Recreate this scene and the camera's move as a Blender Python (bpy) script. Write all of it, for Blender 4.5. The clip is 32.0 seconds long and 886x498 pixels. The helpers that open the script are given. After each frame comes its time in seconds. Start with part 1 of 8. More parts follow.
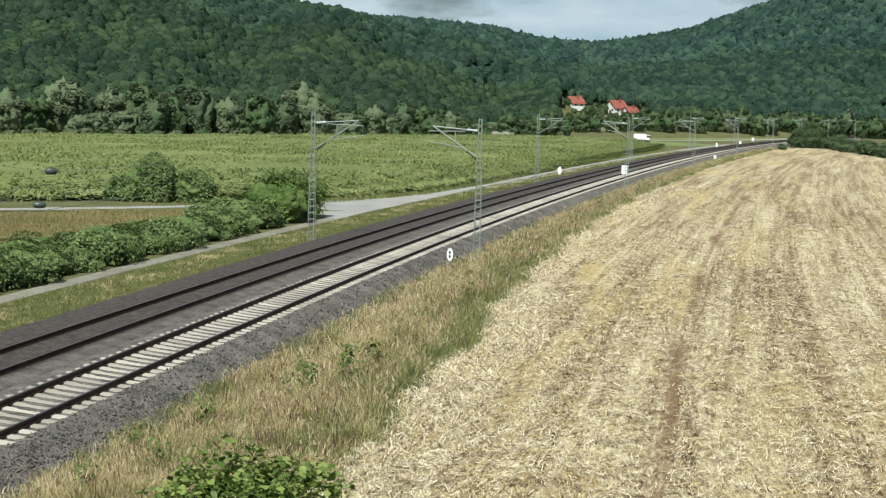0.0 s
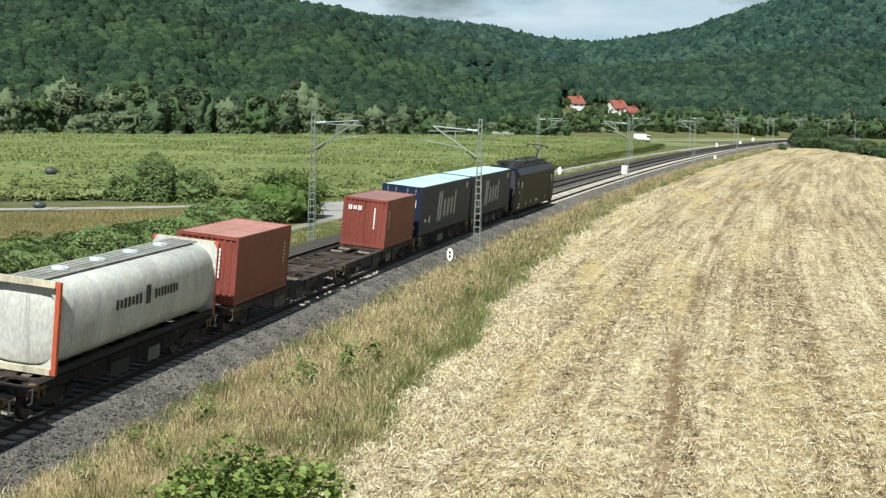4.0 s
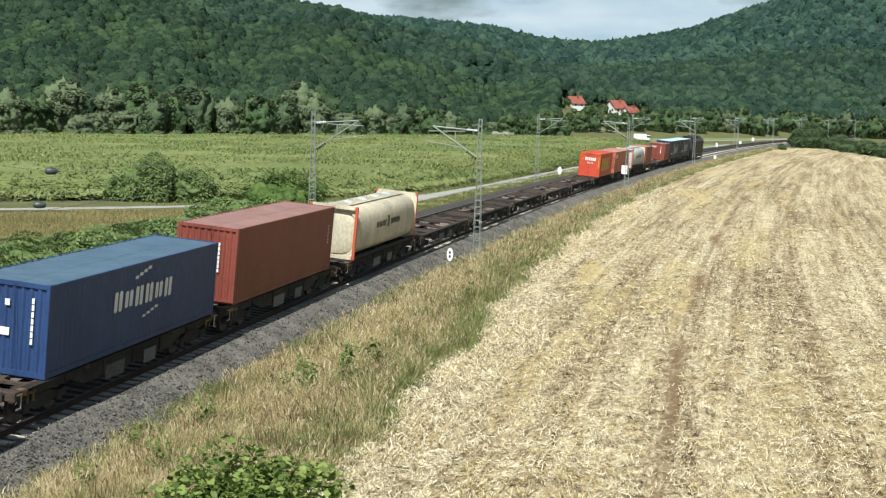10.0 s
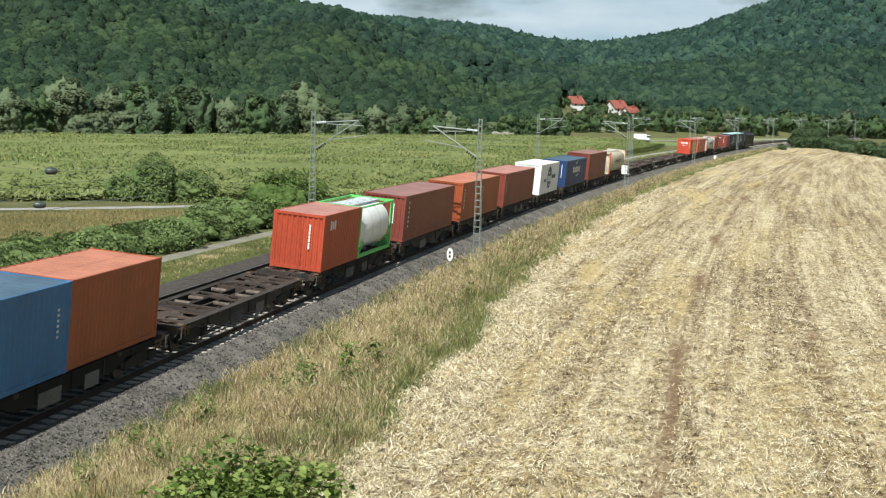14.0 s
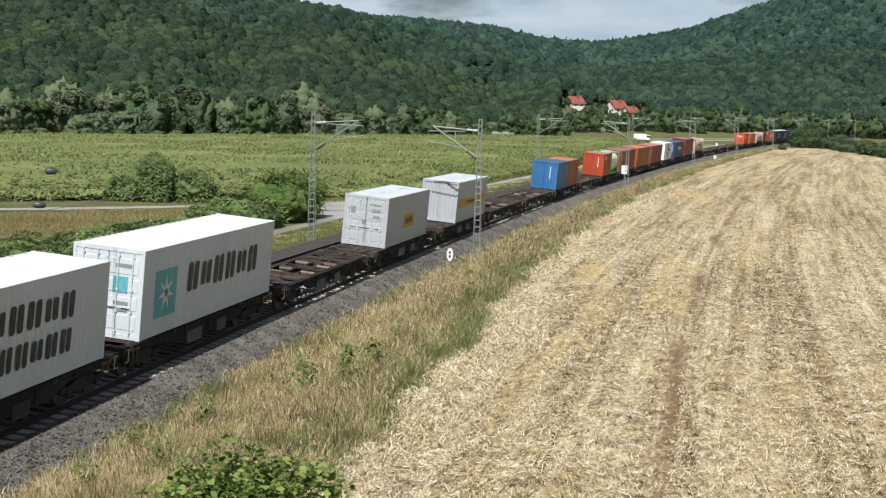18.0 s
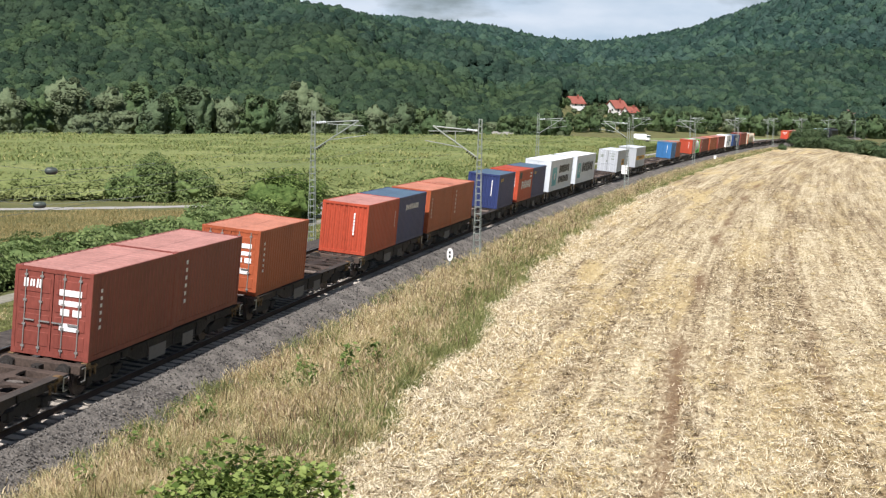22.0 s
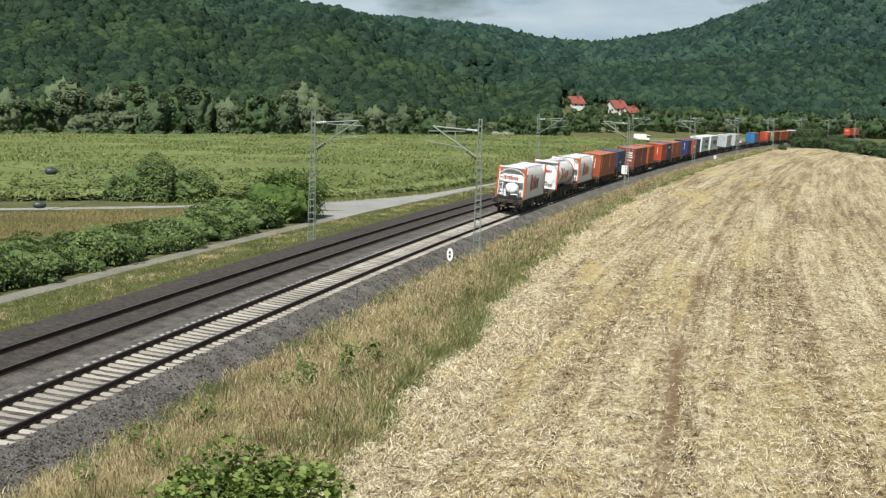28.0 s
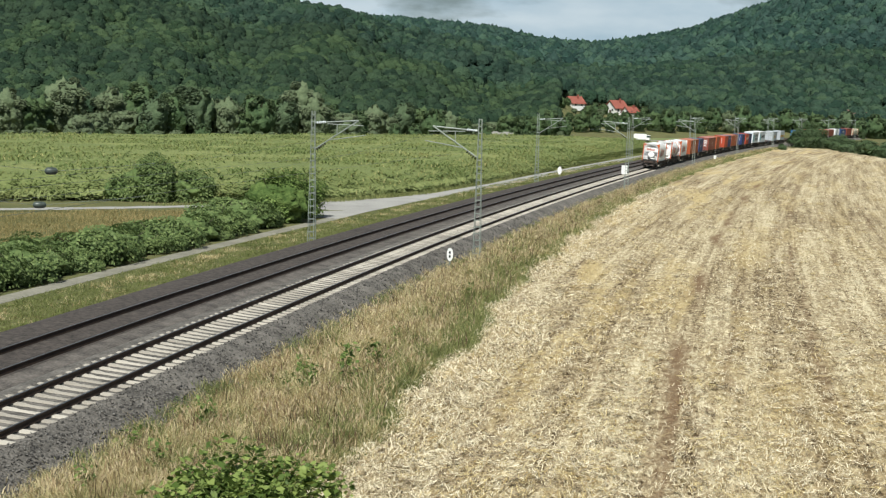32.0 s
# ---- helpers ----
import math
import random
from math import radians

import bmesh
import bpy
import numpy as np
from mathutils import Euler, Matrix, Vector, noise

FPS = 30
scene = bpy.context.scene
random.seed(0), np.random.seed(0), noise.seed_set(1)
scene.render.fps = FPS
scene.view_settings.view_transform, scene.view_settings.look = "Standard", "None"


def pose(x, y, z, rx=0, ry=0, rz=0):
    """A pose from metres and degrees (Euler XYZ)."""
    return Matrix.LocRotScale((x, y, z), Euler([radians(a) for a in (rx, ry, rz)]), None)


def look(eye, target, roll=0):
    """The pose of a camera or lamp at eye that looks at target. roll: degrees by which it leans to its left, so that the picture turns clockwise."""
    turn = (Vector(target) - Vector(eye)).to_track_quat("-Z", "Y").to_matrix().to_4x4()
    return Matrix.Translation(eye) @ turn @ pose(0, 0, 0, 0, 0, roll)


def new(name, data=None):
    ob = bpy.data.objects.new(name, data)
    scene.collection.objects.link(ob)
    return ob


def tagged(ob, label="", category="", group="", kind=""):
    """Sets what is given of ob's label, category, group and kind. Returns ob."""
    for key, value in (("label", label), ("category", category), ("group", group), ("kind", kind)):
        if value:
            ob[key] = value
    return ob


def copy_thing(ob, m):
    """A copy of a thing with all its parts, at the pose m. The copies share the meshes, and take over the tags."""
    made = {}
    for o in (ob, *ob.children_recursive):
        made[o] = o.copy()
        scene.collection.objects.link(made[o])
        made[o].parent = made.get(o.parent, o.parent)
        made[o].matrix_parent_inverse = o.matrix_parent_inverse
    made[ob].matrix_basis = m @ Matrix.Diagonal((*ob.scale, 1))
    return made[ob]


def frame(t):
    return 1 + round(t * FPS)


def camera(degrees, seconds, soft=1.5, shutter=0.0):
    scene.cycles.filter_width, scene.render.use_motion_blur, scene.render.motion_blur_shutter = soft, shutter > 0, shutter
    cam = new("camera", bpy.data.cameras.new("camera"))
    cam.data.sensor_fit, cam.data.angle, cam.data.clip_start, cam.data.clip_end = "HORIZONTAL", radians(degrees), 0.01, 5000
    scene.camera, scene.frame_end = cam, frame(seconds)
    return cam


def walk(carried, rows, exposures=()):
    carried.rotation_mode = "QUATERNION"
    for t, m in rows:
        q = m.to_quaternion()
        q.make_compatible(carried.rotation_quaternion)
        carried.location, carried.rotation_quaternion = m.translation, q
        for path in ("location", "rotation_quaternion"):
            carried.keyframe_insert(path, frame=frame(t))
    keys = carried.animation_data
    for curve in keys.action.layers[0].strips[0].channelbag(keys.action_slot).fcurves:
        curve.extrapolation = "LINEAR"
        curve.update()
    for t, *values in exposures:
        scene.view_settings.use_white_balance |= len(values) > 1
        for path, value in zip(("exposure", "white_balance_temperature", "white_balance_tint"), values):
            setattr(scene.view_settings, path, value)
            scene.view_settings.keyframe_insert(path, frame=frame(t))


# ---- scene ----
# camera on the road bridge beside the line; it stands still
cam = camera(37.067, 32.0, soft=1.25)
EYE = Vector((17.831, 0.0, 8.617))
YAW, PITCH, ROLL, FOCAL = -0.16276, 0.10769, 0.02732, 2338.6
AIM = EYE + Vector((math.sin(YAW) * math.cos(PITCH), math.cos(YAW) * math.cos(PITCH), -math.sin(PITCH)))
CAM_POSE = look(EYE, AIM, math.degrees(ROLL))
walk(cam, [(0.0, CAM_POSE), (32.0, CAM_POSE)], exposures=[(0.0, 0.14, 6330, 3), (1.0, 0.28, 6330, 3), (3.0, 0.3, 6330, 2), (8.0, 0.32, 6330, 3), (10.0, 0.32, 6330, 3), (11.0, 0.1, 6380, 3), (13.0, 0.24, 6380, 4), (14.0, 0.24, 6400, 4), (17.0, 0.3, 6420, 4), (18.0, 0.10, 6420, 10), (19.0, 0.0, 6450, 14), (20.0, 0.24, 6420, 15), (22.0, 0.38, 6420, 15), (23.0, 0.36, 6420, 15), (24.0, 0.17, 6430, 15), (25.0, -0.05, 6480, 14), (28.0, 0.05, 6450, 6), (32.0, 0.1, 6450, 5)])

# ---- light ----
SUN_TO = Vector((-0.006, -0.80, 1.0)).normalized()
world = bpy.data.worlds.new("sky")
scene.world = world
world.use_nodes = True
wn, wl = world.node_tree.nodes, world.node_tree.links
wn.clear()
sky = wn.new("ShaderNodeTexSky")
sky.sky_type = "NISHITA"
sky.sun_disc = False
sky.sun_elevation = math.asin(SUN_TO.z)
sky.sun_rotation = math.atan2(SUN_TO.x, SUN_TO.y)
sky.altitude, sky.air_density, sky.dust_density = 200, 1.0, 1.5
SKY_STRENGTH = 0.041
# broken cloud cover over the blue
coord = wn.new("ShaderNodeTexCoord")
squash = wn.new("ShaderNodeMapping")
squash.inputs["Scale"].default_value = (1.0, 1.0, 3.2)
squash.inputs["Location"].default_value = (0.35, 0.0, 0.2)
cloud = wn.new("ShaderNodeTexNoise")
cloud.inputs["Scale"].default_value = 5.0
cloud.inputs["Detail"].default_value = 7.0
cloud.inputs["Roughness"].default_value = 0.55
cover = wn.new("ShaderNodeValToRGB")
cover.color_ramp.elements[0].position, cover.color_ramp.elements[1].position = 0.55, 0.67
tone = wn.new("ShaderNodeTexNoise")
tone.inputs["Scale"].default_value = 9.0
tone.inputs["Detail"].default_value = 5.0
white = wn.new("ShaderNodeValToRGB")
white.color_ramp.elements[0].color = (8.6, 11.4, 13.8, 1)
white.color_ramp.elements[1].color = (13.8, 15.6, 17.2, 1)
white.color_ramp.elements[0].position, white.color_ramp.elements[1].position = 0.35, 0.65
blend = wn.new("ShaderNodeMix")
blend.data_type = "RGBA"
back = wn.new("ShaderNodeBackground")
back.inputs["Strength"].default_value = SKY_STRENGTH
wout = wn.new("ShaderNodeOutputWorld")
wl.new(coord.outputs["Generated"], squash.inputs["Vector"])
wl.new(squash.outputs["Vector"], cloud.inputs["Vector"])
wl.new(squash.outputs["Vector"], tone.inputs["Vector"])
# clouds close up towards the horizon, where they are seen from the side
height = wn.new("ShaderNodeSeparateXYZ")
closing = wn.new("ShaderNodeMapRange")
closing.inputs["From Min"].default_value, closing.inputs["From Max"].default_value = 0.0, 0.35
closing.inputs["To Min"].default_value, closing.inputs["To Max"].default_value = 0.17, 0.0
summed = wn.new("ShaderNodeMath")
wl.new(coord.outputs["Generated"], height.inputs["Vector"])
wl.new(height.outputs["Z"], closing.inputs["Value"])
wl.new(cloud.outputs["Fac"], summed.inputs[0])
wl.new(closing.outputs["Result"], summed.inputs[1])
wl.new(summed.outputs[0], cover.inputs["Fac"])
wl.new(tone.outputs["Fac"], white.inputs["Fac"])
wl.new(cover.outputs["Color"], blend.inputs["Factor"])
wl.new(sky.outputs["Color"], blend.inputs["A"])
wl.new(white.outputs["Color"], blend.inputs["B"])
wl.new(blend.outputs["Result"], back.inputs["Color"])
wl.new(back.outputs["Background"], wout.inputs["Surface"])
sun = new("sun", bpy.data.lights.new("sun", "SUN"))
sun.data.energy, sun.data.angle, sun.data.color = 5.0, radians(0.53), (1.0, 0.965, 0.91)
sun.matrix_world = look((0, 0, 60), Vector((0, 0, 60)) - SUN_TO)


# ---- materials ----
def mat(name, dark, light, rough=0.8, metal=0.0, scale=2.0, fine=30.0, bump=0.3, dist=0.02, island=0.0, obj=0.0, stretch=(1, 1, 1), mid=None, spec=0.4):
    """Two scales of noise between a dark and a light base colour, with a bump; island and obj vary the value piece by piece."""
    m = bpy.data.materials.new(name)
    m.use_nodes = True
    n, l = m.node_tree.nodes, m.node_tree.links
    b = n["Principled BSDF"]
    b.inputs["Roughness"].default_value, b.inputs["Metallic"].default_value = rough, metal
    b.inputs["Specular IOR Level"].default_value = spec
    tc, mp = n.new("ShaderNodeTexCoord"), n.new("ShaderNodeMapping")
    mp.inputs["Scale"].default_value = stretch
    l.new(tc.outputs["Object"], mp.inputs["Vector"])
    big, small = n.new("ShaderNodeTexNoise"), n.new("ShaderNodeTexNoise")
    big.inputs["Scale"].default_value, small.inputs["Scale"].default_value = scale, fine
    big.inputs["Detail"].default_value, small.inputs["Detail"].default_value = 4, 3
    l.new(mp.outputs["Vector"], big.inputs["Vector"])
    l.new(mp.outputs["Vector"], small.inputs["Vector"])
    mixn = n.new("ShaderNodeMath")
    mixn.operation = "ADD"
    half = n.new("ShaderNodeMath")
    half.operation = "MULTIPLY"
    half.inputs[1].default_value = 0.5
    l.new(big.outputs["Fac"], mixn.inputs[0])
    l.new(small.outputs["Fac"], mixn.inputs[1])
    l.new(mixn.outputs[0], half.inputs[0])
    fac = half.outputs[0]
    if island or obj:
        src = n.new("ShaderNodeNewGeometry").outputs["Random Per Island"] if island else n.new("ShaderNodeObjectInfo").outputs["Random"]
        mad = n.new("ShaderNodeMath")
        mad.operation = "MULTIPLY_ADD"
        k = island or obj
        mad.inputs[1].default_value, mad.inputs[2].default_value = k, -k / 2
        l.new(src, mad.inputs[0])
        add = n.new("ShaderNodeMath")
        l.new(fac, add.inputs[0])
        l.new(mad.outputs[0], add.inputs[1])
        fac = add.outputs[0]
    ramp = n.new("ShaderNodeValToRGB")
    e = ramp.color_ramp.elements
    e[0].position, e[1].position = 0.32, 0.68
    e[0].color, e[1].color = (*dark, 1), (*light, 1)
    if mid:
        x = e.new(0.5)
        x.color = (*mid, 1)
    l.new(fac, ramp.inputs["Fac"])
    l.new(ramp.outputs["Color"], b.inputs["Base Color"])
    if bump:
        bp = n.new("ShaderNodeBump")
        bp.inputs["Strength"].default_value, bp.inputs["Distance"].default_value = bump, dist
        l.new(small.outputs["Fac"], bp.inputs["Height"])
        l.new(bp.outputs["Normal"], b.inputs["Normal"])
    return m


def paint(name, c, wear=0.25, rough=0.55, fade=1.25):
    """Weathered container or vehicle paint: base colour with faded and dirty patches."""
    d = tuple(x * (1 - wear) for x in c)
    li = tuple(min(0.9, x * fade) for x in c)
    return mat(name, d, li, rough=rough, scale=0.9, fine=14.0, bump=0.05, dist=0.005, spec=0.3, stretch=(1, 1, 0.35))


def leafy(name, dark, light, island=0.5, rough=0.6, scale=0.35, fine=3.0, mid=None):
    """Leaves: thin, with some light passing through."""
    m = mat(name, dark, light, rough=rough, scale=scale, fine=fine, bump=0, island=island, spec=0.25, mid=mid)
    n, l = m.node_tree.nodes, m.node_tree.links
    b, out = n["Principled BSDF"], n["Material Output"]
    col = b.inputs["Base Color"].links[0].from_socket
    tr, mx = n.new("ShaderNodeBsdfTranslucent"), n.new("ShaderNodeMixShader")
    mx.inputs["Fac"].default_value = 0.3
    l.new(col, tr.inputs["Color"])
    l.new(b.outputs["BSDF"], mx.inputs[1])
    l.new(tr.outputs["BSDF"], mx.inputs[2])
    l.new(mx.outputs["Shader"], out.inputs["Surface"])
    return m


M = {}
M["ballast"] = mat("ballast_grey", (0.026, 0.024, 0.022), (0.245, 0.226, 0.200), 0.95, scale=1.2, fine=11.0, bump=1.0, dist=0.05)
M["ballast_old"] = mat("ballast_rusty", (0.020, 0.018, 0.017), (0.115, 0.096, 0.084), 0.95, scale=3.2, fine=9.0, bump=1.0, dist=0.05)
M["stone"] = mat("ballast_stone", (0.045, 0.043, 0.040), (0.20, 0.19, 0.175), 0.95, scale=2, fine=20, bump=0.3, island=0.7)
M["concrete"] = mat("sleeper_concrete", (0.33, 0.30, 0.255), (0.56, 0.52, 0.45), 0.9, scale=1.5, fine=25, bump=0.2, obj=0.35, dist=0.01)
M["oldwood"] = mat("sleeper_dark", (0.03, 0.025, 0.022), (0.10, 0.08, 0.07), 0.95, scale=3, fine=25, bump=0.4)
M["rail"] = mat("rail_rust", (0.030, 0.020, 0.015), (0.085, 0.055, 0.040), 0.75, scale=2, fine=25, bump=0.2, metal=0.3)
M["railtop"] = mat("rail_worn_steel", (0.20, 0.19, 0.18), (0.38, 0.37, 0.36), 0.35, scale=2, fine=25, bump=0.0, metal=0.9)
M["road"] = mat("farm_road", (0.27, 0.265, 0.25), (0.42, 0.41, 0.385), 0.95, scale=0.4, fine=6, bump=0.3)
M["path"] = mat("gravel_path", (0.165, 0.160, 0.125), (0.32, 0.305, 0.25), 0.95, scale=0.5, fine=6, bump=0.3)
M["steel"] = mat("mast_steel", (0.20, 0.235, 0.21), (0.38, 0.42, 0.385), 0.6, scale=2, fine=20, bump=0.1, metal=0.3)
M["insulator_grey"] = mat("glazed_insulator", (0.030, 0.040, 0.036), (0.085, 0.105, 0.095), 0.35, scale=3.0, fine=12, bump=0.05)
M["gear"] = mat("roof_gear_grey", (0.016, 0.019, 0.022), (0.075, 0.085, 0.095), 0.6, scale=2.0, fine=12, bump=0.1, obj=0.6)
M["deckpipe"] = mat("deck_pipe_rust", (0.09, 0.07, 0.058), (0.24, 0.19, 0.16), 0.8, scale=1.5, fine=12, bump=0.1, obj=0.3)
M["wagon"] = mat("wagon_brown", (0.016, 0.012, 0.010), (0.095, 0.068, 0.054), 0.85, scale=1.1, fine=14, bump=0.2, dist=0.01, obj=0.25)
# sills darker than the wagon brown: grime, plus side shade put into the colour
M["sill"] = mat("sill_grime_shade", (0.009, 0.008, 0.007), (0.062, 0.052, 0.045), 0.9, scale=1.1, fine=12, bump=0.2, dist=0.01, obj=0.5)
# underframe dirt, taken darker so the colour carries some shade as well
M["under"] = mat("underframe_dirt_shade", (0.012, 0.011, 0.010), (0.045, 0.040, 0.036), 0.9, scale=1.5, fine=16, bump=0.3, obj=0.2)
M["wheel"] = mat("wheel_steel", (0.05, 0.042, 0.038), (0.16, 0.13, 0.12), 0.6, scale=3, fine=20, bump=0.1, metal=0.5)
# darker copy of the plate grey, with the side plates' shade painted in
M["shaded_plate"] = mat("shaded_side_plate", (0.040, 0.038, 0.035), (0.17, 0.162, 0.150), 0.85, scale=2.2, fine=14, bump=0.15, obj=0.8)
M["tankgrey"] = mat("side_plate_grey", (0.20, 0.20, 0.19), (0.42, 0.41, 0.38), 0.8, scale=1.5, fine=12, bump=0.1)
M["ochre"] = paint("spigot_ochre", (0.19, 0.12, 0.055), wear=0.6)
M["rubber"] = mat("cable_black", (0.012, 0.012, 0.012), (0.03, 0.03, 0.03), 0.7)
M["chrome"] = mat("lock_rod_zinc", (0.34, 0.34, 0.33), (0.55, 0.55, 0.53), 0.45, metal=0.7, bump=0.05)
COLOURS = {
    "red": (0.42, 0.072, 0.036), "brown": (0.22, 0.060, 0.045), "orange": (0.34, 0.088, 0.038), "pale_orange": (0.46, 0.14, 0.088),
    "vermilion": (0.54, 0.082, 0.045), "navy": (0.030, 0.045, 0.135), "blue": (0.045, 0.17, 0.38), "mid_blue": (0.030, 0.062, 0.165),
    "white": (0.87, 0.88, 0.89), "grey_white": (0.62, 0.67, 0.71), "pale_grey": (0.46, 0.49, 0.52), "ink_navy": (0.013, 0.024, 0.055), "mint": (0.52, 0.74, 0.72), "faded_blue": (0.085, 0.14, 0.20),
    "green": (0.16, 0.60, 0.16), "cream": (0.66, 0.595, 0.455), "silver": (0.62, 0.62, 0.58), "redframe": (0.48, 0.10, 0.05), "orangeframe": (0.50, 0.125, 0.055),
    "gold": (0.60, 0.42, 0.05), "cyan": (0.12, 0.42, 0.47), "inkblue": (0.03, 0.09, 0.16), "ink": (0.03, 0.035, 0.04), "black": (0.006, 0.0080, 0.0115), "markred": (0.42, 0.075, 0.05),
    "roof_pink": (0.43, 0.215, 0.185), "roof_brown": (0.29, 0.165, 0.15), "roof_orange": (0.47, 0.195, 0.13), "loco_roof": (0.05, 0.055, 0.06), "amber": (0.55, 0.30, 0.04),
}
for key, c in COLOURS.items():
    M[key] = paint(key + "_paint", c, rough=0.75 if key.startswith("roof") else 0.5)
for key in ("white", "grey_white", "pale_grey"):
    M[key] = paint(key + "_paint", COLOURS[key], wear=0.10, fade=1.06)
for key in ("cream", "silver"):
    M[key] = paint(key + "_paint", COLOURS[key], wear=0.42, fade=1.15)
M["black"].node_tree.nodes["Principled BSDF"].inputs["Specular IOR Level"].default_value = 0.18
M["mark"] = paint("white_marking", (0.74, 0.74, 0.72), wear=0.1)
M["faded_mark"] = mat("worn_white_marking", (0.30, 0.31, 0.32), (0.62, 0.63, 0.64), 0.6, scale=1.2, fine=12, bump=0.05, stretch=(1, 5.0, 0.3))
M["screen"] = mat("windscreen_glass", (0.035, 0.07, 0.12), (0.06, 0.11, 0.18), 0.06, scale=1, fine=5, bump=0, spec=0.9)


# ---- the line: distance along it and offset to the right of it ----
S = np.arange(-700.0, 1000.0, 0.5)
KAPPA = np.interp(S, [-300, -100, -10, 50, 110, 180, 280, 420, 600], [0.0, 0.0006, 0.00107, 0.0008, 0.00057, 0.00028, 0.00038, 0.00051, 0.00050])
TH = np.cumsum(KAPPA) * 0.5
TH -= np.interp(0, S, TH)
TX, TY = np.cumsum(np.sin(TH)) * 0.5, np.cumsum(np.cos(TH)) * 0.5
TX -= np.interp(0, S, TX)
TY -= np.interp(0, S, TY)
CANT = 0.0767
GAP = 4.02          # between the two tracks
GROUND = -0.8


def along(s, off=0.0, z=0.0):
    """Place at distance s along the near track, off metres to its right."""
    s = np.asarray(s, float)
    th = np.interp(s, S, TH)
    return np.stack([np.interp(s, S, TX) + off * np.cos(th), np.interp(s, S, TY) - off * np.sin(th), np.zeros_like(th) + z], -1)


def spot(s, off=0.0, z=0.0):
    return Vector(along(s, off, z).tolist())


def heading(s):
    return -math.degrees(float(np.interp(s, S, TH)))


def st_of(x, y):
    """Distance along and offset of places in plan, by nearest point of the line."""
    x, y = np.asarray(x, float), np.asarray(y, float)
    s = y.copy()
    for _ in range(6):
        th = np.interp(s, S, TH)
        dx, dy = x - np.interp(s, S, TX), y - np.interp(s, S, TY)
        s = np.clip(s + (dx * np.sin(th) + dy * np.cos(th)) * 0.9, -690, 990)
    th = np.interp(s, S, TH)
    return s, (x - np.interp(s, S, TX)) * np.cos(th) - (y - np.interp(s, S, TY)) * np.sin(th)


# ---- mesh helpers ----
def mesh_of(name, verts, faces, materials, smooth=False, index=None):
    me = bpy.data.meshes.new(name)
    verts = np.asarray(verts, np.float32)
    faces = np.asarray(faces, np.int32)
    k = faces.shape[1]
    me.vertices.add(len(verts))
    me.vertices.foreach_set("co", verts.ravel())
    me.loops.add(faces.size)
    me.loops.foreach_set("vertex_index", faces.ravel())
    me.polygons.add(len(faces))
    me.polygons.foreach_set("loop_start", np.arange(0, faces.size, k, dtype=np.int32))
    if index is not None:
        me.polygons.foreach_set("material_index", np.asarray(index, np.int32))
    if smooth:
        me.polygons.foreach_set("use_smooth", np.ones(len(faces), bool))
    me.update(calc_edges=True)
    for m in materials if isinstance(materials, (list, tuple)) else [materials]:
        me.materials.append(m)
    return me


def bm_mesh(name, bm, material, smooth=False):
    me = bpy.data.meshes.new(name)
    bmesh.ops.recalc_face_normals(bm, faces=bm.faces)
    bm.to_mesh(me)
    bm.free()
    for m in material if isinstance(material, (list, tuple)) else [material]:
        me.materials.append(m)
    if smooth:
        for f in me.polygons:
            f.use_smooth = True
    return me


def part(name, bm, material, parent, label="", smooth=False):
    """One mesh object under a thing or a part."""
    me = bm if isinstance(bm, bpy.types.Mesh) else bm_mesh(name, bm, material, smooth)
    ob = new(name, me)
    ob.parent = parent
    if label:
        ob["label"] = label
    return ob


def box(bm, x0, x1, y0, y1, z0, z1, bevel=0.0):
    r = bmesh.ops.create_cube(bm, size=1.0, matrix=Matrix.LocRotScale(((x0 + x1) / 2, (y0 + y1) / 2, (z0 + z1) / 2), None, (abs(x1 - x0), abs(y1 - y0), abs(z1 - z0))))
    if bevel:
        es = list({e for v in r["verts"] for e in v.link_edges})
        bmesh.ops.bevel(bm, geom=es, offset=bevel, segments=1, affect="EDGES")


def rod(bm, a, b, r, seg=8, r2=None):
    a, b = Vector(a), Vector(b)
    d = b - a
    m = Matrix.Translation((a + b) / 2) @ d.to_track_quat("Z", "Y").to_matrix().to_4x4()
    bmesh.ops.create_cone(bm, cap_ends=True, segments=seg, radius1=r, radius2=r if r2 is None else r2, depth=d.length, matrix=m)


def slab(bm, pts, z0, z1):
    """A flat plate with the outline pts (x, y) between two heights."""
    lo = [bm.verts.new((x, y, z0)) for x, y in pts]
    hi = [bm.verts.new((x, y, z1)) for x, y in pts]
    bm.faces.new(hi)
    bm.faces.new(lo[::-1])
    for i in range(len(pts)):
        j = (i + 1) % len(pts)
        bm.faces.new((lo[i], lo[j], hi[j], hi[i]))


def loft(bm, rings, caps=True):
    """Joins rings of equal length into a skin."""
    vs = [[bm.verts.new(p) for p in r] for r in rings]
    n = len(rings[0])
    for a, b in zip(vs, vs[1:]):
        for i in range(n):
            j = (i + 1) % n
            bm.faces.new((a[i], a[j], b[j], b[i]))
    if caps:
        bm.faces.new(vs[0][::-1])
        bm.faces.new(vs[-1])


def empty(name, label, category, group="", kind=""):
    return tagged(new(name), label, category, group, kind)


